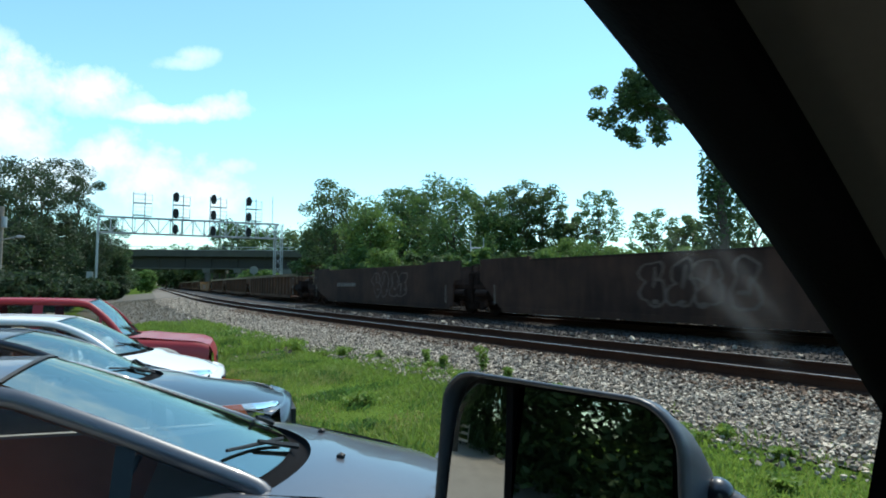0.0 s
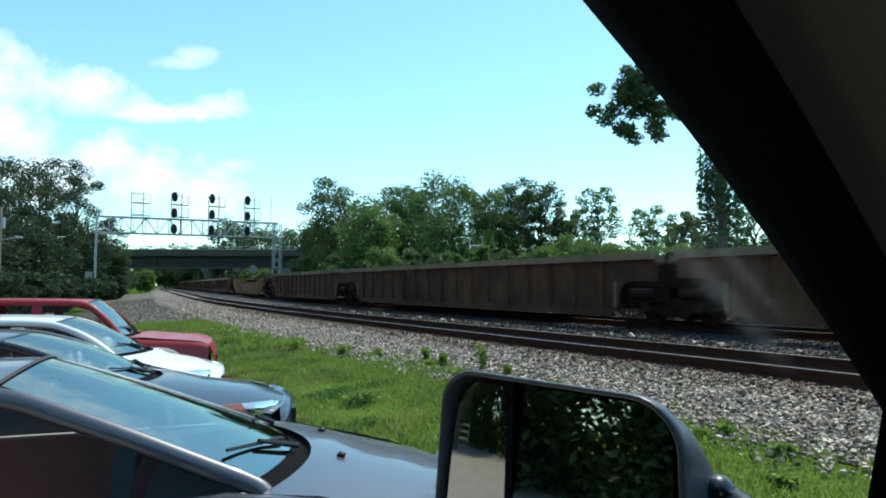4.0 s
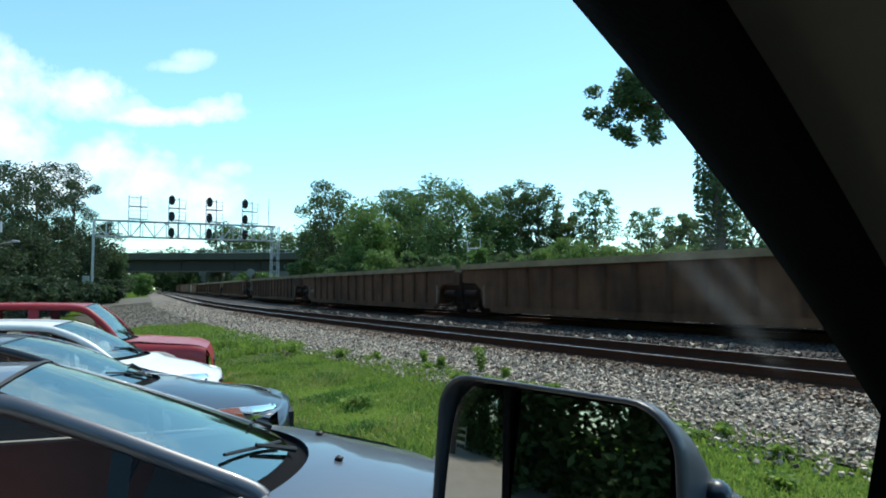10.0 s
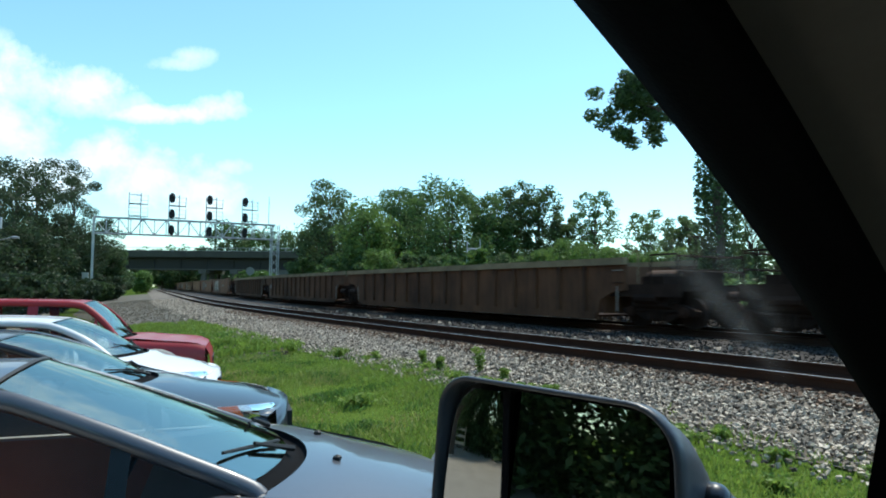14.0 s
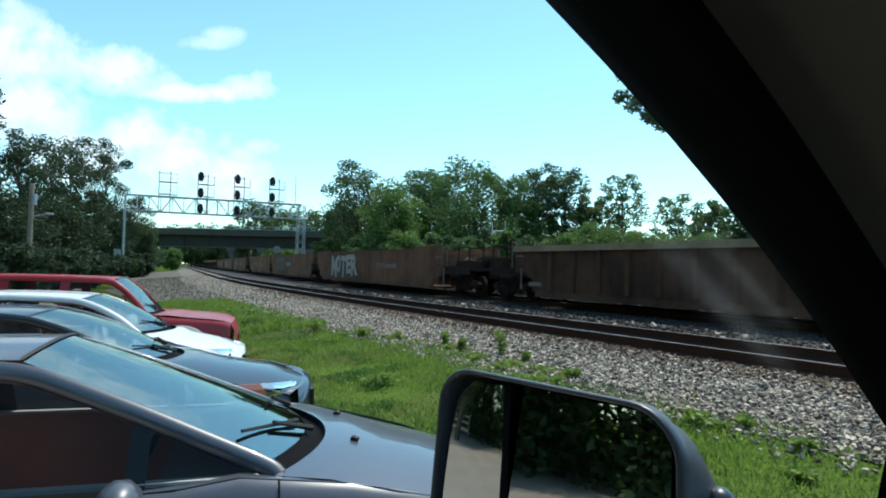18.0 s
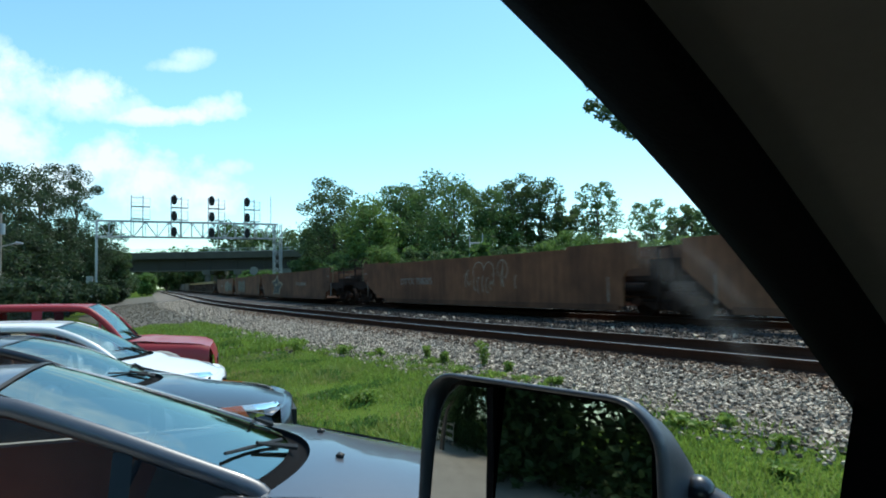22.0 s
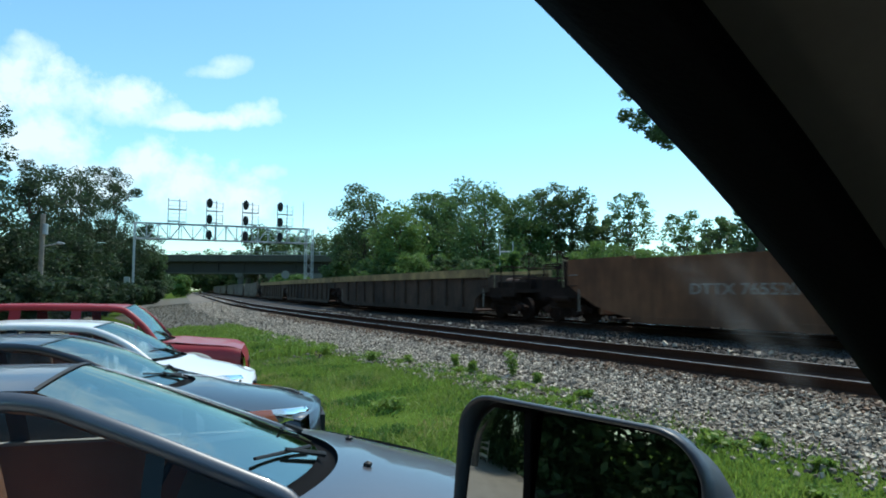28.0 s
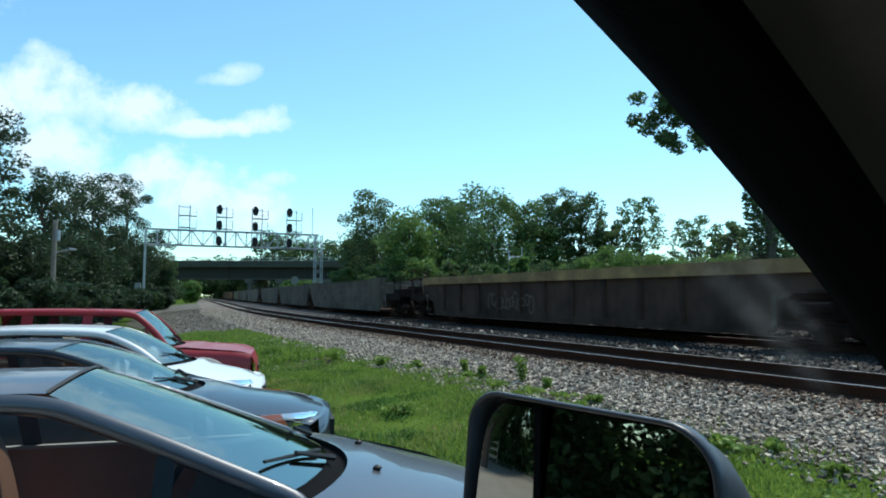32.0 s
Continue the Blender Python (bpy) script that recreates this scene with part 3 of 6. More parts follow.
def blob(bm, cx, cz, rx, rz, y, rng, n=14, wob=0.22, lean=0.15):
    ph = [rng.uniform(0, 6.28) for _ in range(3)]
    vs = []
    for k in range(n):
        t = k * math.tau / n
        w = 1 + wob * (0.6 * math.sin(2 * t + ph[0]) + 0.5 * math.sin(3 * t + ph[1]) + 0.3 * math.sin(5 * t + ph[2]))
        dx, dz = rx * w * math.cos(t), rz * w * math.sin(t)
        vs.append(bm.verts.new((cx + dx + lean * dz, y, cz + dz)))
    bm.faces.new(vs)


def sprayed(u0, u1, z0, z1, letters, fill, edge, seed, back=None):
    """Bubble shapes sprayed side by side: a soft ground, dark rims, pale fill and slots."""
    car, c = unit_at((u0 + u1) / 2)
    rng = random.Random(seed)
    x0, x1 = u0 - c, u1 - c
    w, zc, hh = (x1 - x0) / letters, (z0 + z1) / 2, (z1 - z0) / 2
    if back:
        bm = bmesh.new()
        blob(bm, (x0 + x1) / 2, zc, (x1 - x0) * 0.55, hh * 0.98, SIDE_Y - 0.002, rng, 28, 0.1, 0)
        part("sprayed_ground", bm, back, car)
    def piece(name, material, label, *shape, **more):
        bm = bmesh.new()
        blob(bm, *shape, **more)
        part(name, bm, material, car, label)

    for i in range(letters):
        cx = x0 + (i + 0.5) * w
        for dz, r in ((0.42, 0.5), (-0.35, 0.62)):
            jx = rng.uniform(-0.14, 0.14) * w
            rx, rz = w * rng.uniform(0.42, 0.55), hh * r
            y = SIDE_Y - 0.005 - 0.0006 * i - (0.0003 if dz < 0 else 0)
            state = rng.getstate()
            piece("sprayed_rim", edge, "", cx + jx, zc + dz * hh, rx, rz, y, rng)
            rng.setstate(state)
            piece("sprayed_lettering", fill, "pale sprayed bubble lettering", cx + jx, zc + dz * hh, rx * 0.82, rz * 0.82, y - 0.006, rng)
        piece("sprayed_slot", edge, "", cx + rng.uniform(-0.2, 0.2) * w, zc + rng.uniform(-0.3, 0.5) * hh, w * 0.07, hh * rng.uniform(0.25, 0.5),
              SIDE_Y - 0.017, rng, n=8)
        piece("sprayed_slot", edge, "", cx + rng.uniform(-0.3, 0.3) * w, zc + rng.uniform(-0.8, -0.3) * hh, w * 0.16, hh * 0.1, SIDE_Y - 0.0175, rng, n=8)


def bars(u0, u1, z, high, n, gap=0.45, material=WHITE_MARK):
    """Unreadable marking: plain bars of its size."""
    car, c = unit_at((u0 + u1) / 2)
    w = (u1 - u0) / n
    for i in range(n):
        x = u0 - c + i * w
        bm = bmesh.new()
        box(bm, x, x + w * (1 - gap), SIDE_Y - 0.006, SIDE_Y + 0.002, z + 0.02 * (i % 2), z + high * (0.85 + 0.15 * ((i * 7) % 3) / 2))
        part("marking", bm, material, car)


def strokes(u, z, lines, r=0.022, material=PALE, lift=0.004):
    """Thin sprayed lines: arcs (centre x, centre z, radius x, radius z, from, to in degrees) and their drips."""
    car, c = unit_at(u)
    bm = bmesh.new()
    for cx, cz, rx, rz, a0, a1 in lines:
        pts = [(u - c + cx + rx * math.cos(radians(a0 + (a1 - a0) * k / 10)), SIDE_Y - lift, z + cz + rz * math.sin(radians(a0 + (a1 - a0) * k / 10))) for k in range(11)]
        for p, q in zip(pts, pts[1:]):
            dx, dz = q[0] - p[0], q[2] - p[2]
            n = math.hypot(dx, dz) or 1
            ox, oz = -dz / n * r, dx / n * r
            bm.faces.new([bm.verts.new(v) for v in ((p[0] - ox, p[1], p[2] - oz), (q[0] - ox, p[1], q[2] - oz), (q[0] + ox, p[1], q[2] + oz), (p[0] + ox, p[1], p[2] + oz))])
    part("sprayed_lines", bm, material, car, "thin pale sprayed outlines")


strokes(-319.0, 1.35, ((-0.3, 0.1, 0.38, 0.38, 20, 200), (0.38, 0.1, 0.34, 0.36, -30, 170), (0.5, -0.15, 0.2, 0.2, -80, 60), (-0.55, -0.35, 0.12, 0.25, 90, 300), (-0.3, -0.4, 0.1, 0.3, 60, 260),
                       (0.0, -0.35, 0.08, 0.3, 80, 280), (0.3, -0.4, 0.12, 0.28, 60, 300), (0.55, -0.42, 0.12, 0.15, 0, 270), (-1.0, -0.1, 0.14, 0.3, 90, 330), (-1.2, -0.2, 0.1, 0.25, 60, 280),
                       (1.25, 0.15, 0.32, 0.36, -60, 220), (1.3, -0.15, 0.14, 0.3, 80, 280), (1.35, 0.0, 0.08, 0.5, 100, 250), (2.05, -0.3, 0.06, 0.22, 60, 300)))
strokes(-455.8, 1.0, [(-1.5 + 0.26 * k, 0.1 * math.sin(k * 2.1) - 0.15, 0.16, 0.24 + 0.1 * math.cos(k * 1.7), 40 + 30 * k, 250 + 47 * k) for k in range(12)], 0.02, GREY_SPRAY)
bars(-242.2, -241.6, 0.95, 0.3, 4)
bars(-263.0, -262.3, 0.55, 0.16, 1, 0.0, GREY_SPRAY)
lettering("DTTX 738285", -326.0, -323.0, 1.02, 0.28)
lettering("DTTX 765520", -392.5, -389.5, 1.02, 0.28)
lettering("DTTX", -277.5, -276.3, 1.05, 0.26)
bars(-276.1, -274.5, 1.05, 0.26, 6)
lettering("DTTX", -344.1, -342.95, 1.05, 0.25)
bars(-342.7, -341.2, 1.05, 0.24, 6)
bars(-35.5, -32.5, 1.05, 0.24, 10)
bars(-175.9, -175.2, 0.78, 0.22, 4)
bars(-301.4, -299.3, 1.0, 0.42, 3, 0.22)

def word(text, u0, u1, z, high, fat, lift, material, turn=0.0):
    """Fat sprayed letters."""
    car, c = unit_at((u0 + u1) / 2)
    cu = bpy.data.curves.new("sprayed_word", "FONT")
    cu.body, cu.size, cu.extrude, cu.offset = text, high / 0.7, 0.001, fat
    cu.materials.append(material)
    ob = new("sprayed_word", cu)
    bpy.context.view_layer.update()
    ob.parent = car
    ob["label"] = "sprayed bubble letters"
    ob.matrix_local = pose(u0 - c, SIDE_Y - lift, z, 90, 0, 0) @ pose(0, 0, 0, 0, 0, turn) @ Matrix.Diagonal(((u1 - u0) / max(ob.dimensions.x, 0.1), 1, 1, 1))


MOSS = mat("moss_green_spray", (0.20, 0.19, 0.11), (0.10, 0.095, 0.055), 0.8, scale=1.5)
CREAM = mat("cream_spray_paint", (0.66, 0.56, 0.44), (0.40, 0.31, 0.22), 0.7, scale=1.5)
x = -285.8
for k, (letter, wide, drop, turn) in enumerate((("M", 1.25, 0.0, -5), ("O", 0.85, 0.16, 4), ("T", 1.05, -0.06, -4), ("E", 0.9, 0.12, 3), ("R", 1.25, -0.04, 6))):
    word(letter, x - 0.16, x + wide + 0.02, 0.44 + drop, 1.22 - drop, 0.15, 0.004 + 0.0004 * k, MOSS, turn)
    word(letter, x - 0.07, x + wide + 0.05, 0.52 + drop, 1.22 - drop, 0.14, 0.008 + 0.001 * k, DARK_SPRAY, turn)
    word(letter, x + 0.02, x + wide - 0.02, 0.60 + drop, 1.14 - drop, 0.085, 0.018 + 0.001 * k, CREAM, turn)
    x += wide
car, c = unit_at(-300)
bm = bmesh.new()
box(bm, -301.7 - c, -299.1 - c, SIDE_Y - 0.003, SIDE_Y + 0.003, 0.9, 1.52)
part("sign_ground", bm, DARK_SPRAY, car)
sprayed(-306.3, -302.6, 0.42, 1.95, 7, DULL_SPRAY, DARK_SPRAY, 5)


def star(name, u, z, rx, rz, spikes, depth, turn, lift, material, label=""):
    """A pointed sprayed figure with a flat foot."""
    car, c = unit_at(u)
    bm = bmesh.new()
    vs = []
    for k in range(spikes * 8):
        t = k * math.tau / (spikes * 8)
        r = 1 - depth * abs(math.sin(spikes * (t - turn) / 2)) + 0.06 * math.sin(3 * t + turn)
        vs.append(bm.verts.new((u - c + rx * r * math.cos(t), SIDE_Y - lift, max(0.40, z + rz * r * math.sin(t)))))
    bm.faces.new(vs)
    part(name, bm, material, car, label)


star("sprayed_rim", -350.1, 1.05, 2.0, 0.95, 5, 0.42, 1.45, 0.004, PALE, "pale rim of a sprayed star figure")
star("sprayed_figure", -350.15, 1.0, 1.62, 0.78, 5, 0.42, 1.45, 0.010, BLACK, "dark sprayed star figure")
star("sprayed_band", -350.35, 1.14, 0.55, 0.13, 3, 0.35, 0.2, 0.016, PALE)
star("sprayed_band", -349.4, 1.22, 0.42, 0.16, 3, 0.45, 0.9, 0.016, GREY_SPRAY)
strokes(-350.7, 0.75, [(-0.4 + 0.2 * k, 0.03 * (k % 2), 0.07, 0.12, 30 + 60 * k, 230 + 60 * k) for k in range(5)], 0.018, PALE, 0.018)
sprayed(-373.2, -367.8, 0.42, 1.75, 6, TEAL, TEAL, 13)
sprayed(-386.6, -382.4, 0.4, 1.85, 4, TEAL, DARK_SPRAY, 21, PALE)
sprayed(-382.0, -379.6, 0.5, 1.6, 4, TEAL, DARK_SPRAY, 22)
sprayed(-124.6, -119.9, 0.38, 1.22, 4, RED_SPRAY, RED_SPRAY, 34, RED_SPRAY)
strokes(-122.2, 0.8, [(-2.1 + 0.42 * k, 0.12 * math.sin(k * 2.3), 0.24, 0.30 + 0.08 * math.cos(k * 1.9), 20 + 75 * k, 190 + 75 * k) for k in range(11)], 0.075, PALE, 0.024)
strokes(-122.2, 0.8, [(-1.9 + 0.55 * k, 0.1 * math.cos(k * 1.3), 0.10, 0.38, 60 + 40 * k, 230 + 40 * k) for k in range(8)], 0.04, TEAL, 0.028)
car, c = unit_at(-119)
bm = bmesh.new()
blob(bm, -119.1 - c, 0.80, 0.85, 0.36, SIDE_Y - 0.012, random.Random(3), 16, 0.16, 0.1)
part("sprayed_blob", bm, TEAL, car, "grey-green sprayed blob")
sprayed(-12.3, -8.7, 0.5, 1.9, 4, DARKCAR, FAINT_SPRAY, 41)
sprayed(-30.1, -26.0, 0.5, 1.85, 4, DARKCAR, FAINT_SPRAY, 43)
sprayed(-486.0, -472.0, 0.5, 1.6, 12, GREYCAR, DULL_SPRAY, 55)


def motions():
    for car, c, a, b in UNITS:
        walk(car, [(t, on_track(c + SPEED * t)) for t in range(0, 33)])


# ---- signal bridge ----
def build_gantry():
    # local x runs from the near foot to the far foot, across the line
    ax, ay, bx, by = -77.3, 4.05, -74.7, 24.4
    turn = math.degrees(math.atan2(by - ay, bx - ax))
    span = math.hypot(bx - ax, by - ay) - 0.7
    z0 = 0.3
    g = base("signal_bridge", pose(ax, ay, z0, 0, 0, turn), "grey steel lattice signal bridge over the tracks", "signal bridge")
    lo, hi, d = 7.4 - z0, 9.1 - z0, 0.55
    start = 1.0
    for y in (-d, d):
        for z in (lo, hi):
            slim("chord", (start, y, z), (span, y, z), 0.068, g)
    n = 16
    for i in range(n + 1):
        x = start + (span - start) * i / n
        for y in (-d, d):
            slim("upright", (x, y, lo), (x, y, hi), 0.036, g)
            if i < n:
                x2 = start + (span - start) * (i + 1) / n
                slim("diagonal", (x, y, lo if i % 2 else hi), (x2, y, hi if i % 2 else lo), 0.034, g)
        slim("cross_tie", (x, -d, hi), (x, d, hi), 0.025, g)
    for x, pairs in ((start, ((0.0, -d), (0.0, d))), (span, ((-0.35, -d), (-0.35, d), (0.45, -d), (0.45, d)))):
        for dx, y in pairs:
            slim("leg", (x + dx, y, 0), (x + dx, y, hi), 0.065 if x > start else 0.1, g)
        k = 7
        for i in range(k):
            za, zb = lo * i / k, lo * (i + 1) / k
            if x > start:
                slim("leg_brace", (x - 0.35, -d, za), (x + 0.45, -d, zb), 0.03, g)
                slim("leg_brace", (x + 0.45, d, za), (x - 0.35, d, zb), 0.03, g)
        slim("leg_tie", (x, -d, lo * 0.5), (x, d, lo * 0.5), 0.04, g)
    bm = bmesh.new()
    box(bm, 0.1, 0.7, -0.3, 0.3, 0, 2.9)
    part("relay_case", bm, GALV, g)
    bm = bmesh.new()
    box(bm, start, span, -0.25, 0.25, lo + 0.02, lo + 0.06)
    part("walkway", bm, GALV, g)
    slim("whip_aerial", (span - 0.7, 0, hi), (span - 0.7, 0, hi + 3.3), 0.04, g)
    for x0, x1, head in ((4.3, 5.45, None), (8.25, 9.3, 8.55), (12.1, 13.2, 12.45), (16.0, 17.1, 16.3)):
        y = -d - 0.25
        br = slim("signal_bracket", (x0, y, lo), (x0, y, hi + 2.75), 0.055, g)
        slim("post", (x1, y, lo), (x1, y, hi + 2.75), 0.055, br)
        for z in (hi + 0.3, hi + 1.6, hi + 2.55):
            slim("rung", (x0, y, z), (x1, y, z), 0.03, br)
        for z in (hi + 0.2, hi + 1.55):
            bm = bmesh.new()
            box(bm, x0, x1 + 0.7, y + 0.05, y + 0.75, z, z + 0.05)
            part("platform", bm, GALV, br)
            for zz in (z + 0.5, z + 1.0):
                slim("guard_rail", (x0 + 0.1, y + 0.75, zz), (x1 + 0.7, y + 0.75, zz), 0.018, br)
            slim("guard_post", (x1 + 0.7, y + 0.75, z), (x1 + 0.7, y + 0.75, z + 1.05), 0.02, br)
            slim("guard_post", (x1 + 0.7, y + 0.1, z), (x1 + 0.7, y + 0.1, z + 1.05), 0.02, br)
        if head is None:
            continue
        for z in (hi + 2.4, hi + 0.6, lo + 0.55):
            sh = signal_head(head, y - 0.18, z)
            sh.parent = g


def signal_head(x, y, z):
    bm = bmesh.new()
    n = 20
    ring = [(0.31 * math.cos(k * math.tau / n), 0.55 * math.sin(k * math.tau / n)) for k in range(n)]
    plate(bm, ring, 0, 0.05)
    h = part("signal_head", bm, BLACK, None)
    h.location = (x, y, z)
    for dz in (0.34, 0, -0.34):
        bm = bmesh.new()
        rod(bm, (0, -0.02, dz), (0, -0.09, dz), 0.11, 12)
        part("lens", bm, PLASTIC, h)
        bm = bmesh.new()
        for k in range(8):
            t0, t1 = math.pi * k / 8, math.pi * (k + 1) / 8
            v = [bm.verts.new((0.14 * math.cos(t), yy, dz + 0.14 * math.sin(t))) for t, yy in ((t0, -0.02), (t1, -0.02), (t1, -0.3), (t0, -0.3))]
            bm.faces.new(v)
        part("hood", bm, BLACK, h)
    bm = bmesh.new()
    box(bm, -0.22, 0.22, 0.03, 0.2, -0.45, 0.45)
    part("case", bm, BLACK, h)
    return h


build_gantry()


# ---- road bridge ----
def build_bridge():
    # local x runs along the deck
    g = base("road_bridge", pose(-161.7, 25.0, 0, 0, 0, 57.6), "grey concrete highway overpass across the railway", "bridge")
    bm = bmesh.new()
    box(bm, -75, 110, -6, 6, 8.7, 9.0)
    part("deck", bm, BRIDGE_GREY, g)
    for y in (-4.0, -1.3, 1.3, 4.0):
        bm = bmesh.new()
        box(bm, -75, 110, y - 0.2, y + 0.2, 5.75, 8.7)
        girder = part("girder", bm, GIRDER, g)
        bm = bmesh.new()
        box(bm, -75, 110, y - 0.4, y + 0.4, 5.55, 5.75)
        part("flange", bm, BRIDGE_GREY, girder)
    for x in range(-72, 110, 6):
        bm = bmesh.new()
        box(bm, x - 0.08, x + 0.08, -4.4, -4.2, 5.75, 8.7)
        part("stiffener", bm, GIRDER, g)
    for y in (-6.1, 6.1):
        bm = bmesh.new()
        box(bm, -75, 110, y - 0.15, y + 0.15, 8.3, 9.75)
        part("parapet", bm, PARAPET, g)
        bm = bmesh.new()
        for x in range(-74, 110, 4):
            box(bm, x - 0.06, x + 0.06, y - 0.06, y + 0.06, 9.75, 10.5)
        box(bm, -75, 110, y - 0.05, y + 0.05, 10.4, 10.5)
        part("railing", bm, GALV, g)
    for x in (11.6, 18.6, -40.0):
        bm = bmesh.new()
        box(bm, x - 0.8, x + 0.8, -6.2, 6.2, 4.7, 5.55)
        pier = part("pier_cap", bm, BRIDGE_GREY, g)
        for y in (-5, 0, 5):
            bm = bmesh.new()
            rod(bm, (x, y, -0.4), (x, y, 4.7), 0.65, 12)
            part("column", bm, BRIDGE_GREY, pier)
    for x0, x1 in ((20.5, 34.0), (-75.0, -48.0)):
        bm = bmesh.new()
        v = [bm.verts.new(p) for p in ((x0, -7, -0.5), (x1, -7, -0.5), (x1, 7, -0.5), (x0, 7, -0.5), (x0 + 6 if x0 > 0 else x0, -6, 5.5),
                                       (x1, -6, 5.5), (x1, 6, 5.5), (x0 + 6 if x0 > 0 else x0, 6, 5.5))]
        for f in ((0, 3, 2, 1), (4, 5, 6, 7), (0, 1, 5, 4), (1, 2, 6, 5), (2, 3, 7, 6), (3, 0, 4, 7)):
            bm.faces.new([v[i] for i in f])
        part("abutment", bm, BRIDGE_GREY, g)


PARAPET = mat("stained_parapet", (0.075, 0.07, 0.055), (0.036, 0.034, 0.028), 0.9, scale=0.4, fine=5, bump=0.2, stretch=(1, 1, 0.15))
BRIDGE_GREY = mat("old_bridge_concrete", (0.13, 0.12, 0.10), (0.07, 0.066, 0.056), 0.9, scale=0.5, bump=0.2)
# Near black: the shade below the deck is put into the girder colour.
GIRDER = mat("shaded_girder", (0.02, 0.0185, 0.017), (0.011, 0.0105, 0.01), 0.7, scale=0.7)
build_bridge()


# ---- trees ----
def leaf_mat(name, a, b):
    m = mat(name, a, b, 0.6, scale=0.35, fine=2.0, island=True, spread=0.3)
    nt = m.node_tree
    bs = nt.nodes["Principled BSDF"]
    out = nt.nodes["Material Output"]
    tr = nt.nodes.new("ShaderNodeBsdfTranslucent")
    mx = nt.nodes.new("ShaderNodeMixShader")
    mx.inputs[0].default_value = 0.5
    src = bs.inputs["Base Color"].links[0].from_socket
    nt.links.new(src, tr.inputs[0])
    nt.links.new(bs.outputs[0], mx.inputs[1])
    nt.links.new(tr.outputs[0], mx.inputs[2])
    nt.links.new(mx.outputs[0], out.inputs[0])
    return m


LEAF_DARK = leaf_mat("dark_leaves", (0.115, 0.18, 0.062), (0.045, 0.08, 0.03))
# Darker copies of the leaf colour, with the shade of dense stands put in.
LEAF_SHADE = leaf_mat("half_shaded_leaves", (0.085, 0.14, 0.05), (0.032, 0.06, 0.024))
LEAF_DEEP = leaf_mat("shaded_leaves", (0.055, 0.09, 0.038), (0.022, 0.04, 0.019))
LEAF_MID = leaf_mat("green_leaves", (0.135, 0.225, 0.066), (0.058, 0.112, 0.036))
LEAF_LIME = leaf_mat("fresh_leaves", (0.18, 0.29, 0.07), (0.08, 0.145, 0.036))


def leaf_cloud(clumps, size, seed):
    """Vertices and faces of leaves scattered in clumps: (centre, radii, count)."""
    rng = np.random.default_rng(seed)
    P = []
    for c, r, n in clumps:
        v = rng.normal(size=(n, 3))
        v /= np.linalg.norm(v, axis=1)[:, None]
        v *= rng.random((n, 1)) ** 0.45
        P.append(np.array(c) + v * np.array(r))
    P = np.concatenate(P)
    n = len(P)
    a = rng.normal(size=(n, 3))
    a[:, 2] *= 0.6
    a /= np.linalg.norm(a, axis=1)[:, None]
    b = np.cross(a, rng.normal(size=(n, 3)))
    b /= np.linalg.norm(b, axis=1)[:, None]
    s = size * rng.uniform(0.6, 1.35, (n, 1))
    V = np.stack([P - a * s, P + b * s * 0.45, P + a * s, P - b * s * 0.45], 1).reshape(-1, 3)
    F = np.arange(4 * n).reshape(-1, 4)
    return V, F


def mesh_part(name, V, F, material, parent=None, label=""):
    me = bpy.data.meshes.new(name)
    me.from_pydata(V.tolist(), [], F.tolist())
    me.materials.append(material)
    ob = new(name, me)
    ob.parent = parent
    if label:
        ob["label"] = label
    return ob


def limb(bm, a, b, r0, r1, rng, k=4):
    a, b = Vector(a), Vector(b)
    pts = [a.lerp(b, i / k) + Vector((rng.uniform(-1, 1), rng.uniform(-1, 1), rng.uniform(-0.5, 0.5))) * (b - a).length * 0.04 * (0 < i < k)
           for i in range(k + 1)]
    for i in range(k):
        rod(bm, pts[i], pts[i + 1], r0 + (r1 - r0) * i / k, 6, r0 + (r1 - r0) * (i + 1) / k)


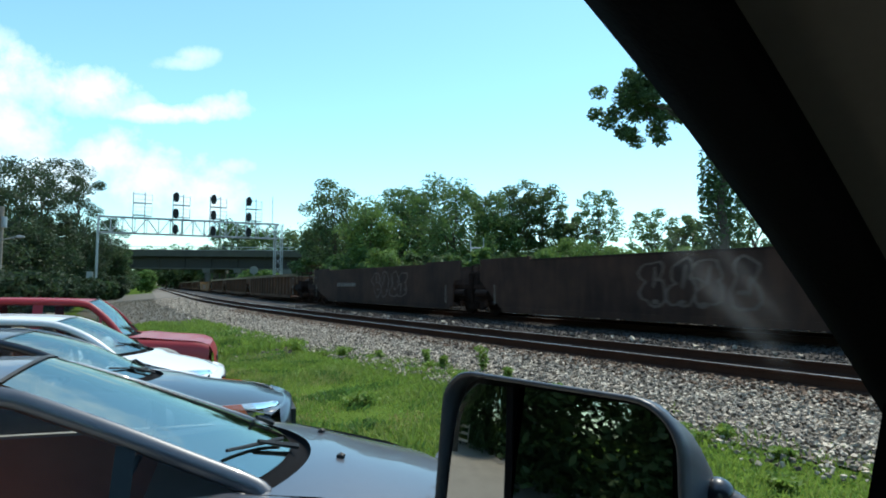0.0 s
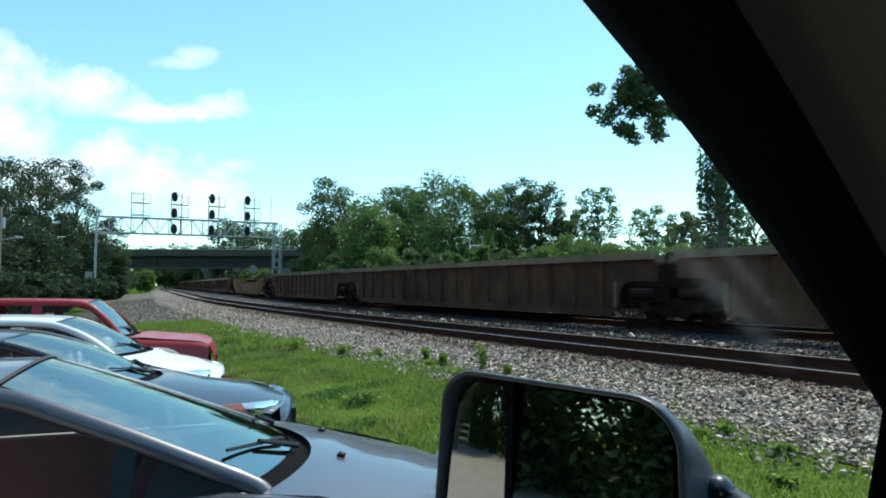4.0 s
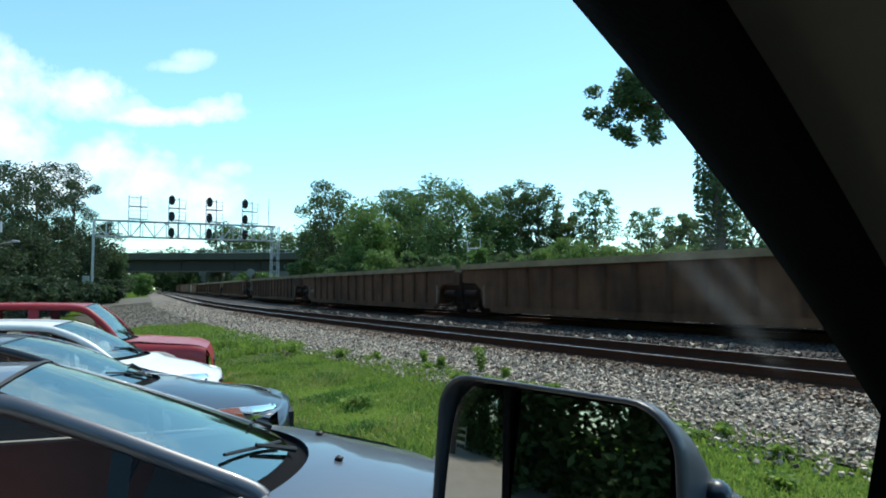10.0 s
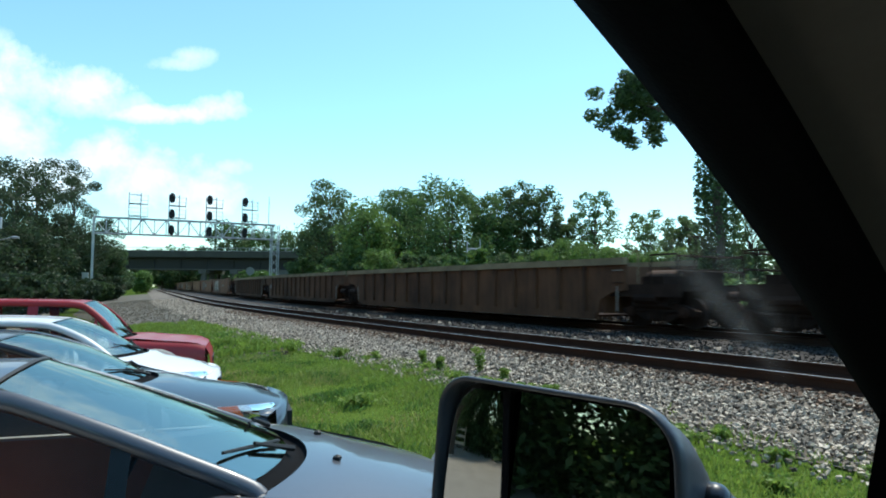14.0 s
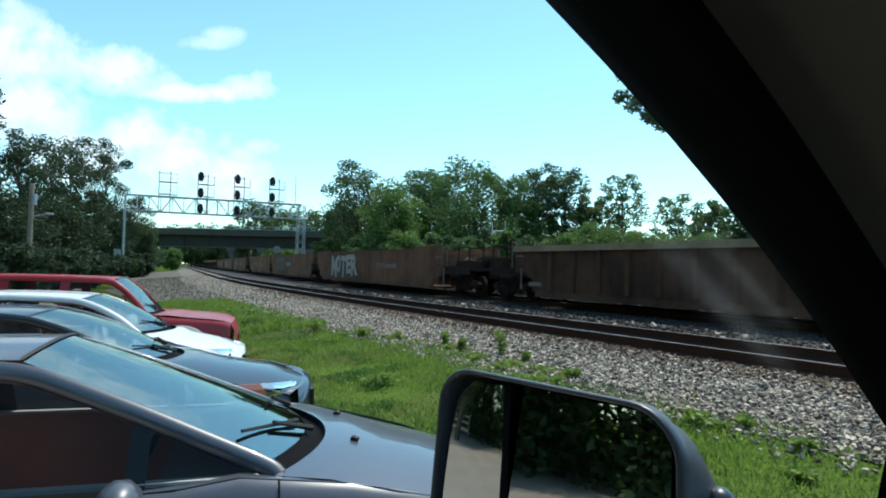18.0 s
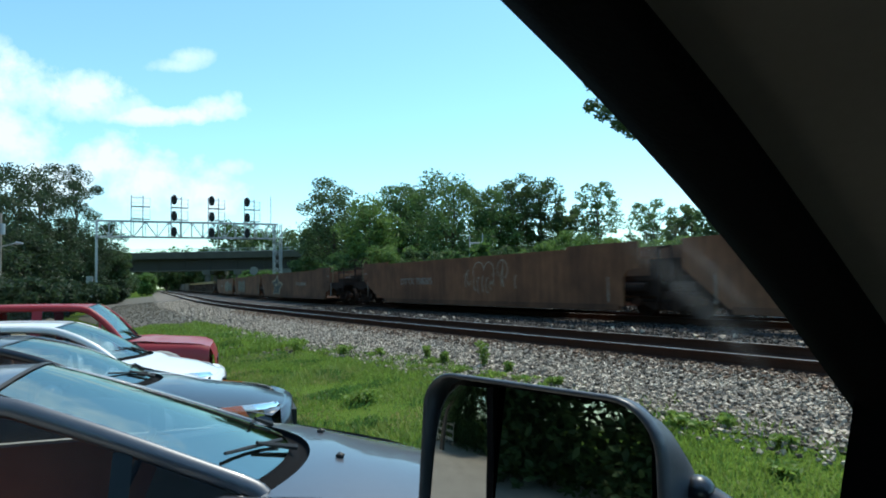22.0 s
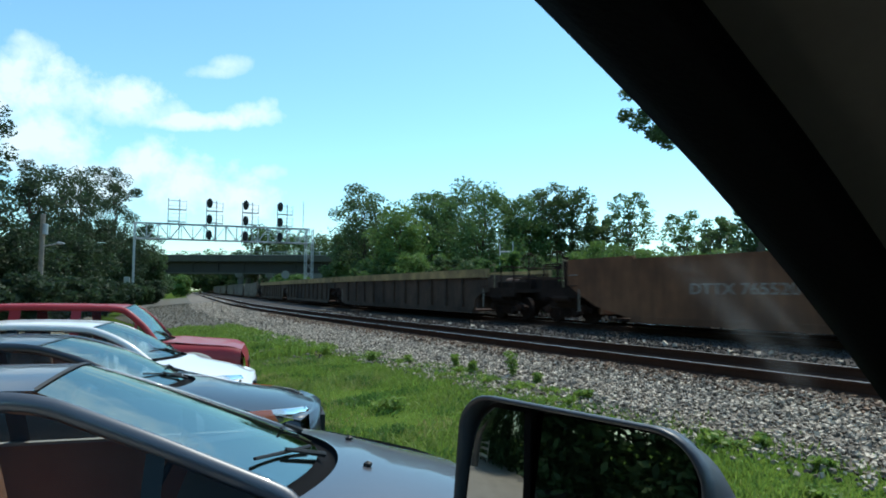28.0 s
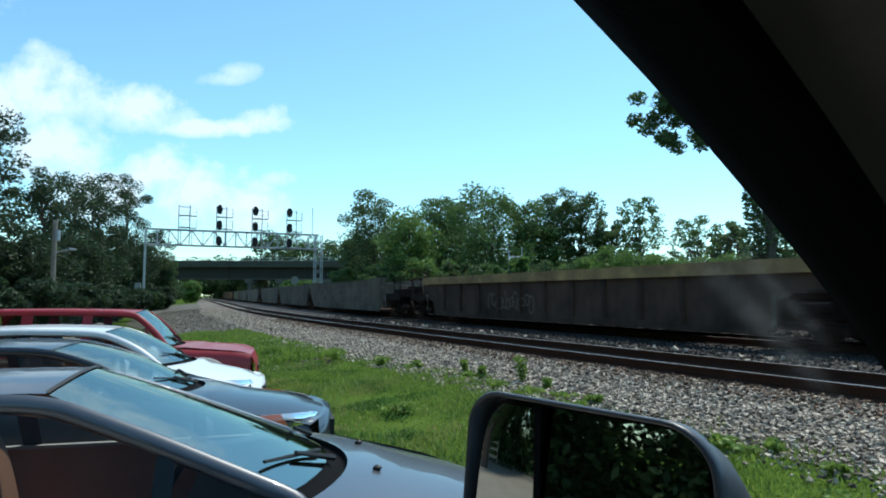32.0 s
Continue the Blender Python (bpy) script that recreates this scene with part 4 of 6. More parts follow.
def tree(x, y, high, wide, seed, leaves, label, density=1.0, base_h=0.15, size=0.17, clumps=34, z=None):
    """A trunk with limbs that end in clumps of leaves under an uneven outline."""
    rng = random.Random(seed)
    t = base("tree", pose(x, y, land(x, y) if z is None else z, 0, 0, rng.uniform(0, 360)), label, "tree", "trees along the railway")
    bm = bmesh.new()
    limb(bm, (0, 0, -0.1), (rng.uniform(-0.4, 0.4), rng.uniform(-0.4, 0.4), high * 0.78), high * 0.018 + 0.05, 0.04, rng, 6)
    cl = []
    mid, half = high * (base_h + 1) / 2, high * (1 - base_h) / 2
    q0 = 0.30 * min(wide, half) * (1.0 if density > 0.6 else 0.8)
    lobes = [(rng.uniform(0, 6.28), rng.uniform(-0.6, 0.8), rng.uniform(0.75, 1.15)) for _ in range(5)]
    for i in range(clumps):
        f = (i + 0.5) / clumps
        w = 1 - 2 * f
        ang = i * 2.39996 + rng.uniform(-0.4, 0.4)
        flat = math.sqrt(max(0.0, 1 - w * w)) ** 0.8
        reach = 1.0 if i % 4 else 0.5
        for la, lw, lf in lobes:
            near = math.cos(ang - la) * flat * math.sqrt(1 - lw * lw) + w * lw
            if near > 0.75:
                reach *= lf
        rr = (wide - q0 * 0.5) * flat * reach * rng.uniform(0.8, 1.05)
        c = Vector((rr * math.cos(ang), rr * math.sin(ang), mid + (half - q0 * 0.6) * w * (0.5 + 0.5 * reach) + rng.uniform(-0.2, 0.2)))
        q = q0 * rng.uniform(0.75, 1.35)
        n = max(14, int(255 * density * rng.uniform(0.7, 1.2)))
        cl.append((c, (q * rng.uniform(0.9, 1.25), q * rng.uniform(0.9, 1.25), q * rng.uniform(0.65, 0.95)), n))
        if i % 2 == 0:
            limb(bm, (0, 0, max(0.5, c.z - rr * 0.5 - 0.4) * 0.85), c, 0.035 + 0.003 * high, 0.012, rng, 3)
    if density > 0.75:
        cl.append((Vector((0, 0, mid)), (wide * 0.62, wide * 0.62, half * 0.75), int(420 * density)))
    part("trunk", bm, BARK, t)
    V, F = leaf_cloud(cl, size * 0.86, seed)
    mesh_part("crown", V, F, leaves, t)
    return t


def spot(px, depth):
    """Ground place at a bearing across the view, depth metres ahead."""
    k = (px - 784) / 1140 * depth
    return -0.844 * depth + 0.536 * k, 0.536 * depth + 0.844 * k


GREEN, AIRY, BUSH = "dense green broadleaf tree behind the railway", "thin airy green tree with gaps in its crown", "bright green bush in the undergrowth"
VERGE = (  # bearing, depth, height, half width, tone, density, lowest leaves
    (580, 62, 11.7, 3.4, 0, 0.85, 0.2), (648, 55, 8.6, 2.9, 2, 1.2, 0.06), (700, 64, 12.0, 3.0, 1, 1.0, 0.2), (735, 66, 11.5, 2.4, 0, 0.8, 0.25),
    (792, 58, 12.0, 4.0, 1, 1.5, 0.08), (852, 60, 10.9, 2.8, 1, 1.1, 0.1), (905, 62, 12.1, 2.2, 0, 0.9, 0.3), (952, 63, 12.0, 2.2, 0, 0.75, 0.35),
    (556, 70, 8.6, 2.4, 0, 1.0, 0.1), (1052, 60, 10.6, 2.0, 1, 0.4, 0.4), (1000, 62, 8.8, 2.3, 0, 0.85, 0.2), (1145, 60, 8.7, 2.2, 1, 0.34, 0.45),
    (1188, 62, 7.4, 1.2, 0, 0.4, 0.4), (1218, 60, 8.3, 1.6, 1, 0.7, 0.2), (620, 72, 9.5, 3.0, 0, 0.9, 0.1), (1330, 48, 8.2, 2.4, 0, 0.3, 0.3),
    (1420, 46, 9.0, 2.6, 0, 0.6, 0.2), (1520, 44, 9.5, 3.0, 1, 0.8, 0.2), (880, 75, 10.5, 3.2, 0, 1.0, 0.1), (770, 78, 10.5, 3.2, 0, 1.0, 0.1),
)
for i, (px, dep, hi, wi, tone, den, low) in enumerate(VERGE):
    x, y = spot(px, dep)
    tree(x, y, hi - (0.35 if px < 1010 else 0), wi * 1.08, 100 + i, (LEAF_DARK, LEAF_MID, LEAF_LIME)[tone], GREEN if den > 0.6 else AIRY, den, low)
for i, (px, dep, hi, wi, tone) in enumerate(((536, 62, 4.4, 2.2, 1), (600, 52, 4.2, 2.6, 1), (680, 50, 4.0, 2.4, 2), (740, 48, 3.6, 2.2, 0), (800, 47, 3.6, 2.2, 1),
                                             (843, 40.5, 3.5, 0.9, 2), (905, 52, 4.2, 2.6, 0), (965, 52, 4.9, 2.6, 2), (1020, 51, 5.4, 2.8, 2), (1080, 50, 4.8, 2.4, 2),
                                             (1130, 50, 4.2, 2.4, 1), (1185, 48, 4.6, 2.0, 2), (1240, 46, 4.4, 2.2, 0), (1300, 44, 3.8, 2.2, 0), (1370, 42, 3.6, 2.4, 0),
                                             (1450, 40, 3.6, 2.4, 1))):
    x, y = spot(px, dep)
    tree(x, y, hi, wi, 300 + i, (LEAF_DARK, LEAF_MID, LEAF_LIME)[tone], BUSH, 1.1, 0.08, 0.14, 22)
def undergrowth(name, n, x0, x1, d0, d1, high, size, leaves, label, seed):
    """Low scrub along the line, as one mass of leaves."""
    rng = np.random.default_rng(seed)
    cl = []
    for x in np.arange(x0, x1, 1.1):
        y = rng.uniform(d0, d1) + bend(x)[0]
        hh = high * rng.uniform(0.5, 1.15)
        cl.append(((x, y, land(x, y) + hh * 0.35), (1.0, 0.8, hh * 0.6), n))
    V, F = leaf_cloud(cl, size, seed)
    tagged(mesh_part(name, V, F, leaves), label, "scrub", kind="stuff")


# Leaf colour taken near black to put shade into the gap under the train.
SHADED_WEEDS = leaf_mat("shaded_weeds", (0.024, 0.019, 0.014), (0.011, 0.009, 0.007))
undergrowth("scrub", 190, -150, 12, 18.35, 18.9, 0.95, 0.075, SHADED_WEEDS, "weeds in near-black shaded colour along the far edge of the track bed", 60)
undergrowth("scrub", 150, -150, 12, 19.1, 19.6, 1.0, 0.09, SHADED_WEEDS, "dark weeds along the far edge of the track bed", 64)
undergrowth("scrub", 110, -150, 12, 19.6, 20.8, 1.0, 0.11, LEAF_DARK, "dark tangled scrub behind the far track", 61)
undergrowth("scrub", 130, -120, 12, 22.5, 24.5, 1.7, 0.13, LEAF_MID, "green scrub below the trees", 62)
undergrowth("scrub", 130, -120, 12, 25.5, 28.5, 3.0, 0.15, LEAF_DARK, "tall dark scrub below the trees", 63)
LEFT = (  # the dense stand beyond the parked cars
    (58, 62, 14.6, 3.4, 0, 1.1, 0.05), (122, 86, 18.8, 3.6, 0, 1.5, 0.1), (20, 56, 13.3, 3.4, 0, 0.9, 0.05), (-40, 50, 12.8, 3.4, 0, 0.9, 0.05),
    (-150, 38, 14.6, 2.6, 0, 0.8, 0.1), (-240, 34, 14.5, 3.3, 0, 0.8, 0.1), (180, 92, 12.0, 2.8, 0, 0.8, 0.1), (84, 60, 8.6, 2.4, 0, 1.3, 0.04),
    (142, 84, 10.0, 3.6, 0, 1.3, 0.04), (30, 48, 6.6, 3.0, 0, 1.3, 0.04), (-70, 42, 6.2, 3.0, 0, 1.2, 0.04), (200, 90, 7.6, 2.4, 1, 1.0, 0.04), (204, 104, 4.4, 3.0, 1, 1.0, 0.02), (188, 78, 3.2, 2.2, 0, 1.0, 0.02), (172, 74, 2.4, 1.8, 1, 1.0, 0.02),
    (110, 44, 2.6, 2.4, 0, 1.0, 0.02), (60, 38, 2.6, 2.4, 0, 1.0, 0.02), (10, 33, 2.6, 2.4, 0, 1.0, 0.02), (-60, 28, 2.6, 2.4, 0, 1.0, 0.02),
)
# The shaded leaf copies carry the darkness of this stand.
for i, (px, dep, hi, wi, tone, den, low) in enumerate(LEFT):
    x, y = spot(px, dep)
    tree(x, y, hi, wi, 500 + i, (LEAF_DEEP, LEAF_SHADE, LEAF_LIME)[tone], "dense tree beside the railway with shade in its leaf colour", den, low, 0.16, 40)
for i, (px, dep, hi, wi, tone) in enumerate(((402, 185, 21, 8, 0), (455, 190, 19, 7, 1), (520, 190, 19, 8, 0), (340, 230, 15, 9, 0), (285, 210, 14, 8, 1), (250, 130, 4.6, 2.2, 2),
                                             (300, 240, 15, 9, 1), (370, 200, 13, 8, 0), (320, 205, 13, 8, 0), (262, 215, 14, 8, 0), (160, 200, 16, 9, 0), (235, 260, 11, 9, 0), (30, 190, 20, 10, 0), (450, 120, 4.2, 4, 2),
                                             (590, 180, 18, 9, 0), (680, 180, 17, 9, 0))):
    x, y = spot(px, dep)
    tree(x, y, hi, wi, 700 + i, (LEAF_DARK, LEAF_MID, LEAF_LIME)[tone], "far green tree beyond the road bridge", 0.65, 0.05, 0.52 if dep > 150 else 0.24, 36)


def build_vine_tree():
    """The tall trunk wrapped in creepers, with one leafy limb reaching over the line."""
    x, y = spot(1268, 44)
    t = base("tree", pose(x, y, land(x, y)), "tall trunk wrapped in dark hanging creepers", "tree", "trees along the railway")
    rng = random.Random(9)
    bm = bmesh.new()
    limb(bm, (0, 0, -0.1), (0.3, 0.4, 17), 0.34, 0.12, rng, 7)
    side = Vector((0.536, 0.844, 0))
    tip = side * -5.9 + Vector((0, 0, 14.3))
    limb(bm, (0.1, 0.2, 12.2), tip, 0.16, 0.04, rng, 5)
    for k in range(5):
        limb(bm, side * (-2.5 - 0.6 * k) + Vector((0, 0, 12.9)), tip + Vector((rng.uniform(-1, 1), rng.uniform(-1, 1), rng.uniform(-1.6, 1.6))), 0.05, 0.015, rng, 3)
    part("trunk", bm, BARK, t)
    cl = []
    for k in range(44):
        z = 1.2 + k * 0.24
        r = 1.55 - 0.75 * max(0, k - 16) / 28
        a = k * 2.2
        cl.append((Vector((0.6 * math.cos(a), 0.6 * math.sin(a), z)), (r * 0.85, r * 0.85, 0.7), 120))
    for k in range(44):
        across = rng.uniform(-1.6, 3.6)
        cl.append((side * across + Vector((0, 0, rng.uniform(3.5, 11 - max(0, across)))), (0.22, 0.22, 0.9), 24))
    for k in range(9):
        c = tip + side * rng.uniform(0.2, 2.4) + Vector((rng.uniform(-0.7, 0.7), rng.uniform(-0.7, 0.7), rng.uniform(2.0, 4.5)))
        cl.append((c, (0.75, 0.75, 0.6), 120))
    for k in range(44):
        a = rng.uniform(0, 6.28)
        q = rng.random() ** 0.5
        c = tip + side * (2.4 * q * math.cos(a) + 0.65 + 0.35 * q * math.sin(a)) + Vector((rng.uniform(-0.8, 0.8), rng.uniform(-0.8, 0.8), 2.7 * q * math.sin(a) - 0.2))
        cl.append((c, (0.7, 0.7, 0.5), 165))
    for k in range(12):
        c = tip + side * rng.uniform(-0.8, 1.6) + Vector((rng.uniform(-0.6, 0.6), rng.uniform(-0.6, 0.6), rng.uniform(-1.3, 1.0)))
        cl.append((c, (0.8, 0.8, 0.65), 90))
    for k in range(26):
        c = side * rng.uniform(-1.0, 6) + Vector((rng.uniform(-3, 3), rng.uniform(-3, 3), rng.uniform(13.5, 18)))
        cl.append((c, (1.2, 1.2, 0.9), 70))
    V, F = leaf_cloud(cl, 0.17, 77)
    mesh_part("crown", V, F, LEAF_DARK, t)


build_vine_tree()


# ---- poles and posts ----
WOOD = mat("weathered_wood", (0.30, 0.26, 0.21), (0.17, 0.14, 0.11), 0.9, scale=4, bump=0.4)


def build_poles():
    x, y = spot(-14, 36)
    p = base("utility_pole", pose(x, y, 0), "grey wooden utility pole with a lamp arm", "utility pole")
    slim("pole", (0, 0, 0), (0, 0, 6.2), 0.13, p, WOOD, 8)
    bm = bmesh.new()
    rod(bm, (0.22, 0.15, 5.0), (0.22, 0.15, 5.6), 0.15, 10)
    part("transformer", bm, GALV, p)
    side = Vector((0.536, 0.844, 0))
    slim("lamp_arm", Vector((0, 0, 4.3)), side * 1.0 + Vector((0, 0, 4.5)), 0.035, p)
    bm = bmesh.new()
    rod(bm, side * 0.95 + Vector((0, 0, 4.5)), side * 1.35 + Vector((0, 0, 4.48)), 0.09, 8, 0.05)
    part("lamp_head", bm, GALV, p)
    x, y = spot(836, 42)
    h = base("marker_post", pose(x, y, 0.3, 0, 0, 57), "small pale H-shaped metal trackside frame", "post")
    slim("post", (-0.42, 0, 0), (-0.42, 0, 4.55), 0.035, h)
    slim("post", (0.42, 0, 0), (0.42, 0, 4.75), 0.035, h)
    slim("cross_bar", (-0.42, 0, 4.1), (0.42, 0, 4.1), 0.05, h)
    x, y = spot(441, 118)
    d = base("round_sign", pose(x, y, 0.3, 0, 0, 60), "pale round disc on a post", "sign")
    slim("post", (0, 0, 0), (0, 0, 4.4), 0.05, d)
    bm = bmesh.new()
    plate(bm, [(0.75 * math.cos(k * math.tau / 20), 4.4 + 0.75 * math.sin(k * math.tau / 20)) for k in range(20)], -0.08, 0.05)
    part("disc", bm, CONCRETE, d)


build_poles()


# ---- parked cars ----
def tint_pane(name, tint, ior, sheen=(1, 1, 1)):
    m = bpy.data.materials.new(name)
    m.use_nodes = True
    nt = m.node_tree
    nt.nodes.remove(nt.nodes["Principled BSDF"])
    tr = nt.nodes.new("ShaderNodeBsdfTransparent")
    tr.inputs[0].default_value = (*tint, 1)
    gl = nt.nodes.new("ShaderNodeBsdfGlossy")
    gl.inputs["Roughness"].default_value = 0.01
    gl.inputs[0].default_value = (*sheen, 1)
    fr = nt.nodes.new("ShaderNodeFresnel")
    fr.inputs[0].default_value = ior
    mx = nt.nodes.new("ShaderNodeMixShader")
    nt.links.new(fr.outputs[0], mx.inputs[0])
    nt.links.new(tr.outputs[0], mx.inputs[1])
    nt.links.new(gl.outputs[0], mx.inputs[2])
    nt.links.new(mx.outputs[0], nt.nodes["Material Output"].inputs[0])
    return m


PANE = tint_pane("car_window", (0.80, 0.8, 0.76), 1.25)
SCREEN = tint_pane("windscreen_glass", (0.42, 0.5, 0.48), 6.0, (0.86, 0.96, 0.86))
CHROME = mat("chrome", (0.8, 0.8, 0.8), (0.75, 0.75, 0.75), 0.08, 1.0)
LAMP_GLASS = tint_pane("lamp_glass", (0.8, 0.82, 0.82), 1.6)
FLARE = mat("grey_plastic", (0.34, 0.33, 0.32), (0.27, 0.265, 0.26), 0.7)
POST_GREY = mat("dark_grey_window_post", (0.03, 0.031, 0.034), (0.022, 0.023, 0.026), 0.6)
MATT = mat("matt_black_trim", (0.01, 0.01, 0.011), (0.006, 0.006, 0.007), 0.95)
MATT.node_tree.nodes["Principled BSDF"].inputs["Specular IOR Level"].default_value = 0.1
SILVER = mat("lamp_reflector", (0.85, 0.85, 0.84), (0.75, 0.75, 0.74), 0.3, 0.6)
AMBER = mat("amber_plastic", (0.60, 0.14, 0.03), (0.5, 0.1, 0.02), 0.3)
TYRE = mat("tyre", (0.025, 0.025, 0.025), (0.018, 0.018, 0.018), 0.85, bump=0.2)
SEAT = mat("brown_seat_cloth", (0.22, 0.115, 0.08), (0.17, 0.09, 0.062), 0.9, scale=10, bump=0.1)
LINING = mat("brown_door_lining", (0.44, 0.225, 0.155), (0.33, 0.17, 0.115), 0.85, scale=6)
LINER_GREY = mat("grey_capping", (0.42, 0.40, 0.38), (0.34, 0.32, 0.31), 0.7, scale=8)
TRIM = mat("grey_cabin_trim", (0.08, 0.078, 0.075), (0.06, 0.058, 0.055), 0.8, scale=10)


def tube(bm, pts, w, t):
    """A band of rectangular section along points; w across, t deep."""
    rings = []
    for i, p in enumerate(pts):
        p = Vector(p)
        d = (Vector(pts[min(i + 1, len(pts) - 1)]) - Vector(pts[max(i - 1, 0)])).normalized()
        out = Vector((1 if p.x > 0 else -1, 0, 0.35)).normalized()
        side = d.cross(out).normalized()
        rings.append([bm.verts.new(p + side * (w / 2) * a + out * t * b) for a, b in ((-1, -0.5), (-0.8, 0.35), (0, 0.5), (0.8, 0.35), (1, -0.5))])
    n = len(rings[0])
    for r, q in zip(rings, rings[1:]):
        for k in range(n):
            bm.faces.new((r[k], r[(k + 1) % n], q[(k + 1) % n], q[k]))


def parked_car(name, place, label, paint, c):
    """A car in its own space: the nose at y = 0, forward +y, ground z = 0."""
    car = base(name, place, label, "car", "parked cars")
    L, W = c["length"], c["width"] / 2
    stations = c["stations"]  # y, half-width factor, sill z, shoulder z
    for s in (-1, 1):
        bm = bmesh.new()
        rows = []
        for y, f, zb, zs in stations:
            w = W * f
            rows.append([(s * (w - 0.06), y, zb), (s * (w - 0.005), y, zb + 0.10), (s * w, y, zb + 0.55 * (zs - zb)), (s * (w - 0.012), y, zs - 0.1),
                         (s * (w - 0.045), y, zs - 0.02), (s * (w - 0.09), y, zs)])
        sheet(bm, rows)
        smooth(part("body_side", bm, paint, car))
    # bonnet, from the cowl forward
    bm = bmesh.new()
    rows = []
    yc, zc, wc = c["cowl"]
    bowb, bowt = c.get("screen_bow", (0.26, 0.12))
    prof = c["bonnet"]  # y, z at the centre, z at the edge, half width
    for y, z, ze, w in prof:
        if y + c.get("bow", 0.1) * 0.5 > yc + bowb + 0.2:
            rows.append([(w * u, y + c.get("bow", 0.1) * (1 - u * u) * (0.5 if y < -0.3 else 1.0), z + (ze - z) * u * u) for u in [k / 8 - 1 for k in range(17)]])
    lip = [(c["bonnet"][-1][3] * u, yc + 0.015 + (bowb + 0.09) * (1 - u * u), zc - 0.02 - 0.012 * u * u) for u in [k / 8 - 1 for k in range(17)]]
    before, rows_b = rows[-1], rows
    rows_b.append([tuple(Vector(p).lerp(Vector(q), 0.5) + Vector((0, 0, 0.018))) for p, q in zip(before, lip)])
    rows_b.append(lip)
    sheet(bm, rows_b)
    smooth(part("bonnet", bm, paint, car))
    # nose
    bm = bmesh.new()
    y0, z0, ze0, w0 = prof[0]
    rows = [rows[0]]
    for zf, dy in ((0.72, 0.07), (0.45, 0.10), (0.2, 0.02)):
        rows.append([(w0 * 1.02 * u, y0 + c.get("bow", 0.1) * (1 - u * u) + dy, zf) for u in [k / 8 - 1 for k in range(17)]])
    sheet(bm, rows)
    smooth(part("bumper", bm, paint, car))
    bm = bmesh.new()
    box(bm, -w0 * 0.5, w0 * 0.5, y0 + 0.1, y0 + c.get("bow", 0.1) + 0.09, 0.42, 0.64)
    part("grille", bm, PLASTIC, car)
    # glasshouse
    yr, zr, wr = c["roof_front"]
    ye, zend, we = c["roof_end"]
    yb, zb, wb = c["rear_base"]
    arch = c.get("arch", 0.05)
    dome = c.get("dome", 0.045)

    def screen(v, u, inset=0.0):
        w = wc + (wr - wc) * v
        return (u * (w - inset), yc + (yr - yc) * v + (bowb + (bowt - bowb) * v) * (1 - u * u), zc + (zr - zc) * v + arch * math.sin(math.pi * v) + dome * (1 - u * u) * v)

    us = [k / 6 - 1 for k in range(13)]
    bm = bmesh.new()
    sheet(bm, [[screen(v / 8, u) for u in us] for v in range(9)])
    smooth(part("windscreen", bm, SCREEN, car))
    bm = bmesh.new()
    sheet(bm, [[tuple(Vector(screen(v, u)) + Vector((0, 0.004, 0.006))) for u in us] for v in (0.988, 1.003)])
    smooth(part("screen_seal", bm, PLASTIC, car))
    bm = bmesh.new()
    under = [Vector(p) - Vector((0, 0, 0.03)) for p in lip]
    foot = [Vector(screen(0.0, k / 8 - 1)) - Vector((0, 0, 0.004)) for k in range(17)]
    sheet(bm, [[tuple(q) for q in foot], [tuple(p.lerp(q, 0.5) - Vector((0, 0, 0.03))) for p, q in zip(foot, under)], [tuple(p) for p in under], lip])
    smooth(part("cowl", bm, MATT, car))
    bm = bmesh.new()
    rows = []
    for k in range(9):
        v = k / 8
        w = wr + (we - wr) * v
        z = zr + (zend - zr) * v + c.get("crown", 0.05) * math.sin(math.pi * (0.15 + 0.85 * v)) - c.get("crown", 0.05) * math.sin(math.pi * 0.15)
        rows.append([(u * w, yr + (ye - yr) * v + bowt * (1 - u * u) * (1 - v), z + dome * (1 - u * u)) for u in us])
    sheet(bm, rows)
    smooth(part("roof", bm, paint, car))
    bm = bmesh.new()
    sheet(bm, [[(u * (we + (wb - we) * v), ye + (yb - ye) * v - 0.08 * (1 - u * u), zend + (zb - zend) * v + dome * (1 - u * u) * (1 - v)) for u in us] for v in (0, 0.33, 0.67, 1)])
    smooth(part("rear_window", bm, PANE, car))
    for s in (-1, 1):
        rail = [(s * (wc + c.get("rail_out", 0.015) + 0.02), yc + 0.03, zc - 0.05), (s * (wc + c.get("rail_out", 0.015)), yc, zc - 0.02)]
        off = c.get("rail_out", 0.015)
        rail += [(s * (wc + (wr - wc) * v + off), yc + (yr - yc) * v, zc + (zr - zc) * v + arch * math.sin(math.pi * v) - 0.9 * (off - 0.015)) for v in (0.25, 0.5, 0.75, 1.0)]
        for k in (2, 4, 6, 8):
            v = k / 8
            rail.append((s * (wr + (we - wr) * v + off), yr + (ye - yr) * v, rows[k][-1][2] - 0.005 - 0.9 * (off - 0.015)))
        rail += [(s * (wb + 0.02), yb, zb)]
        for _ in range(2):
            cut = [rail[0]]
            for p, q in zip(rail, rail[1:]):
                p, q = Vector(p), Vector(q)
                cut += [tuple(p.lerp(q, 0.25)), tuple(p.lerp(q, 0.75))]
            rail = cut + [rail[-1]]
        bm = bmesh.new()
        tube(bm, rail, c.get("pillar", 0.075), 0.05)
        smooth(part("roof_rail", bm, paint, car))
        # side glass down to the belt
        bm = bmesh.new()
        zbelt = c["belt"]
        top = rail[1:-1]
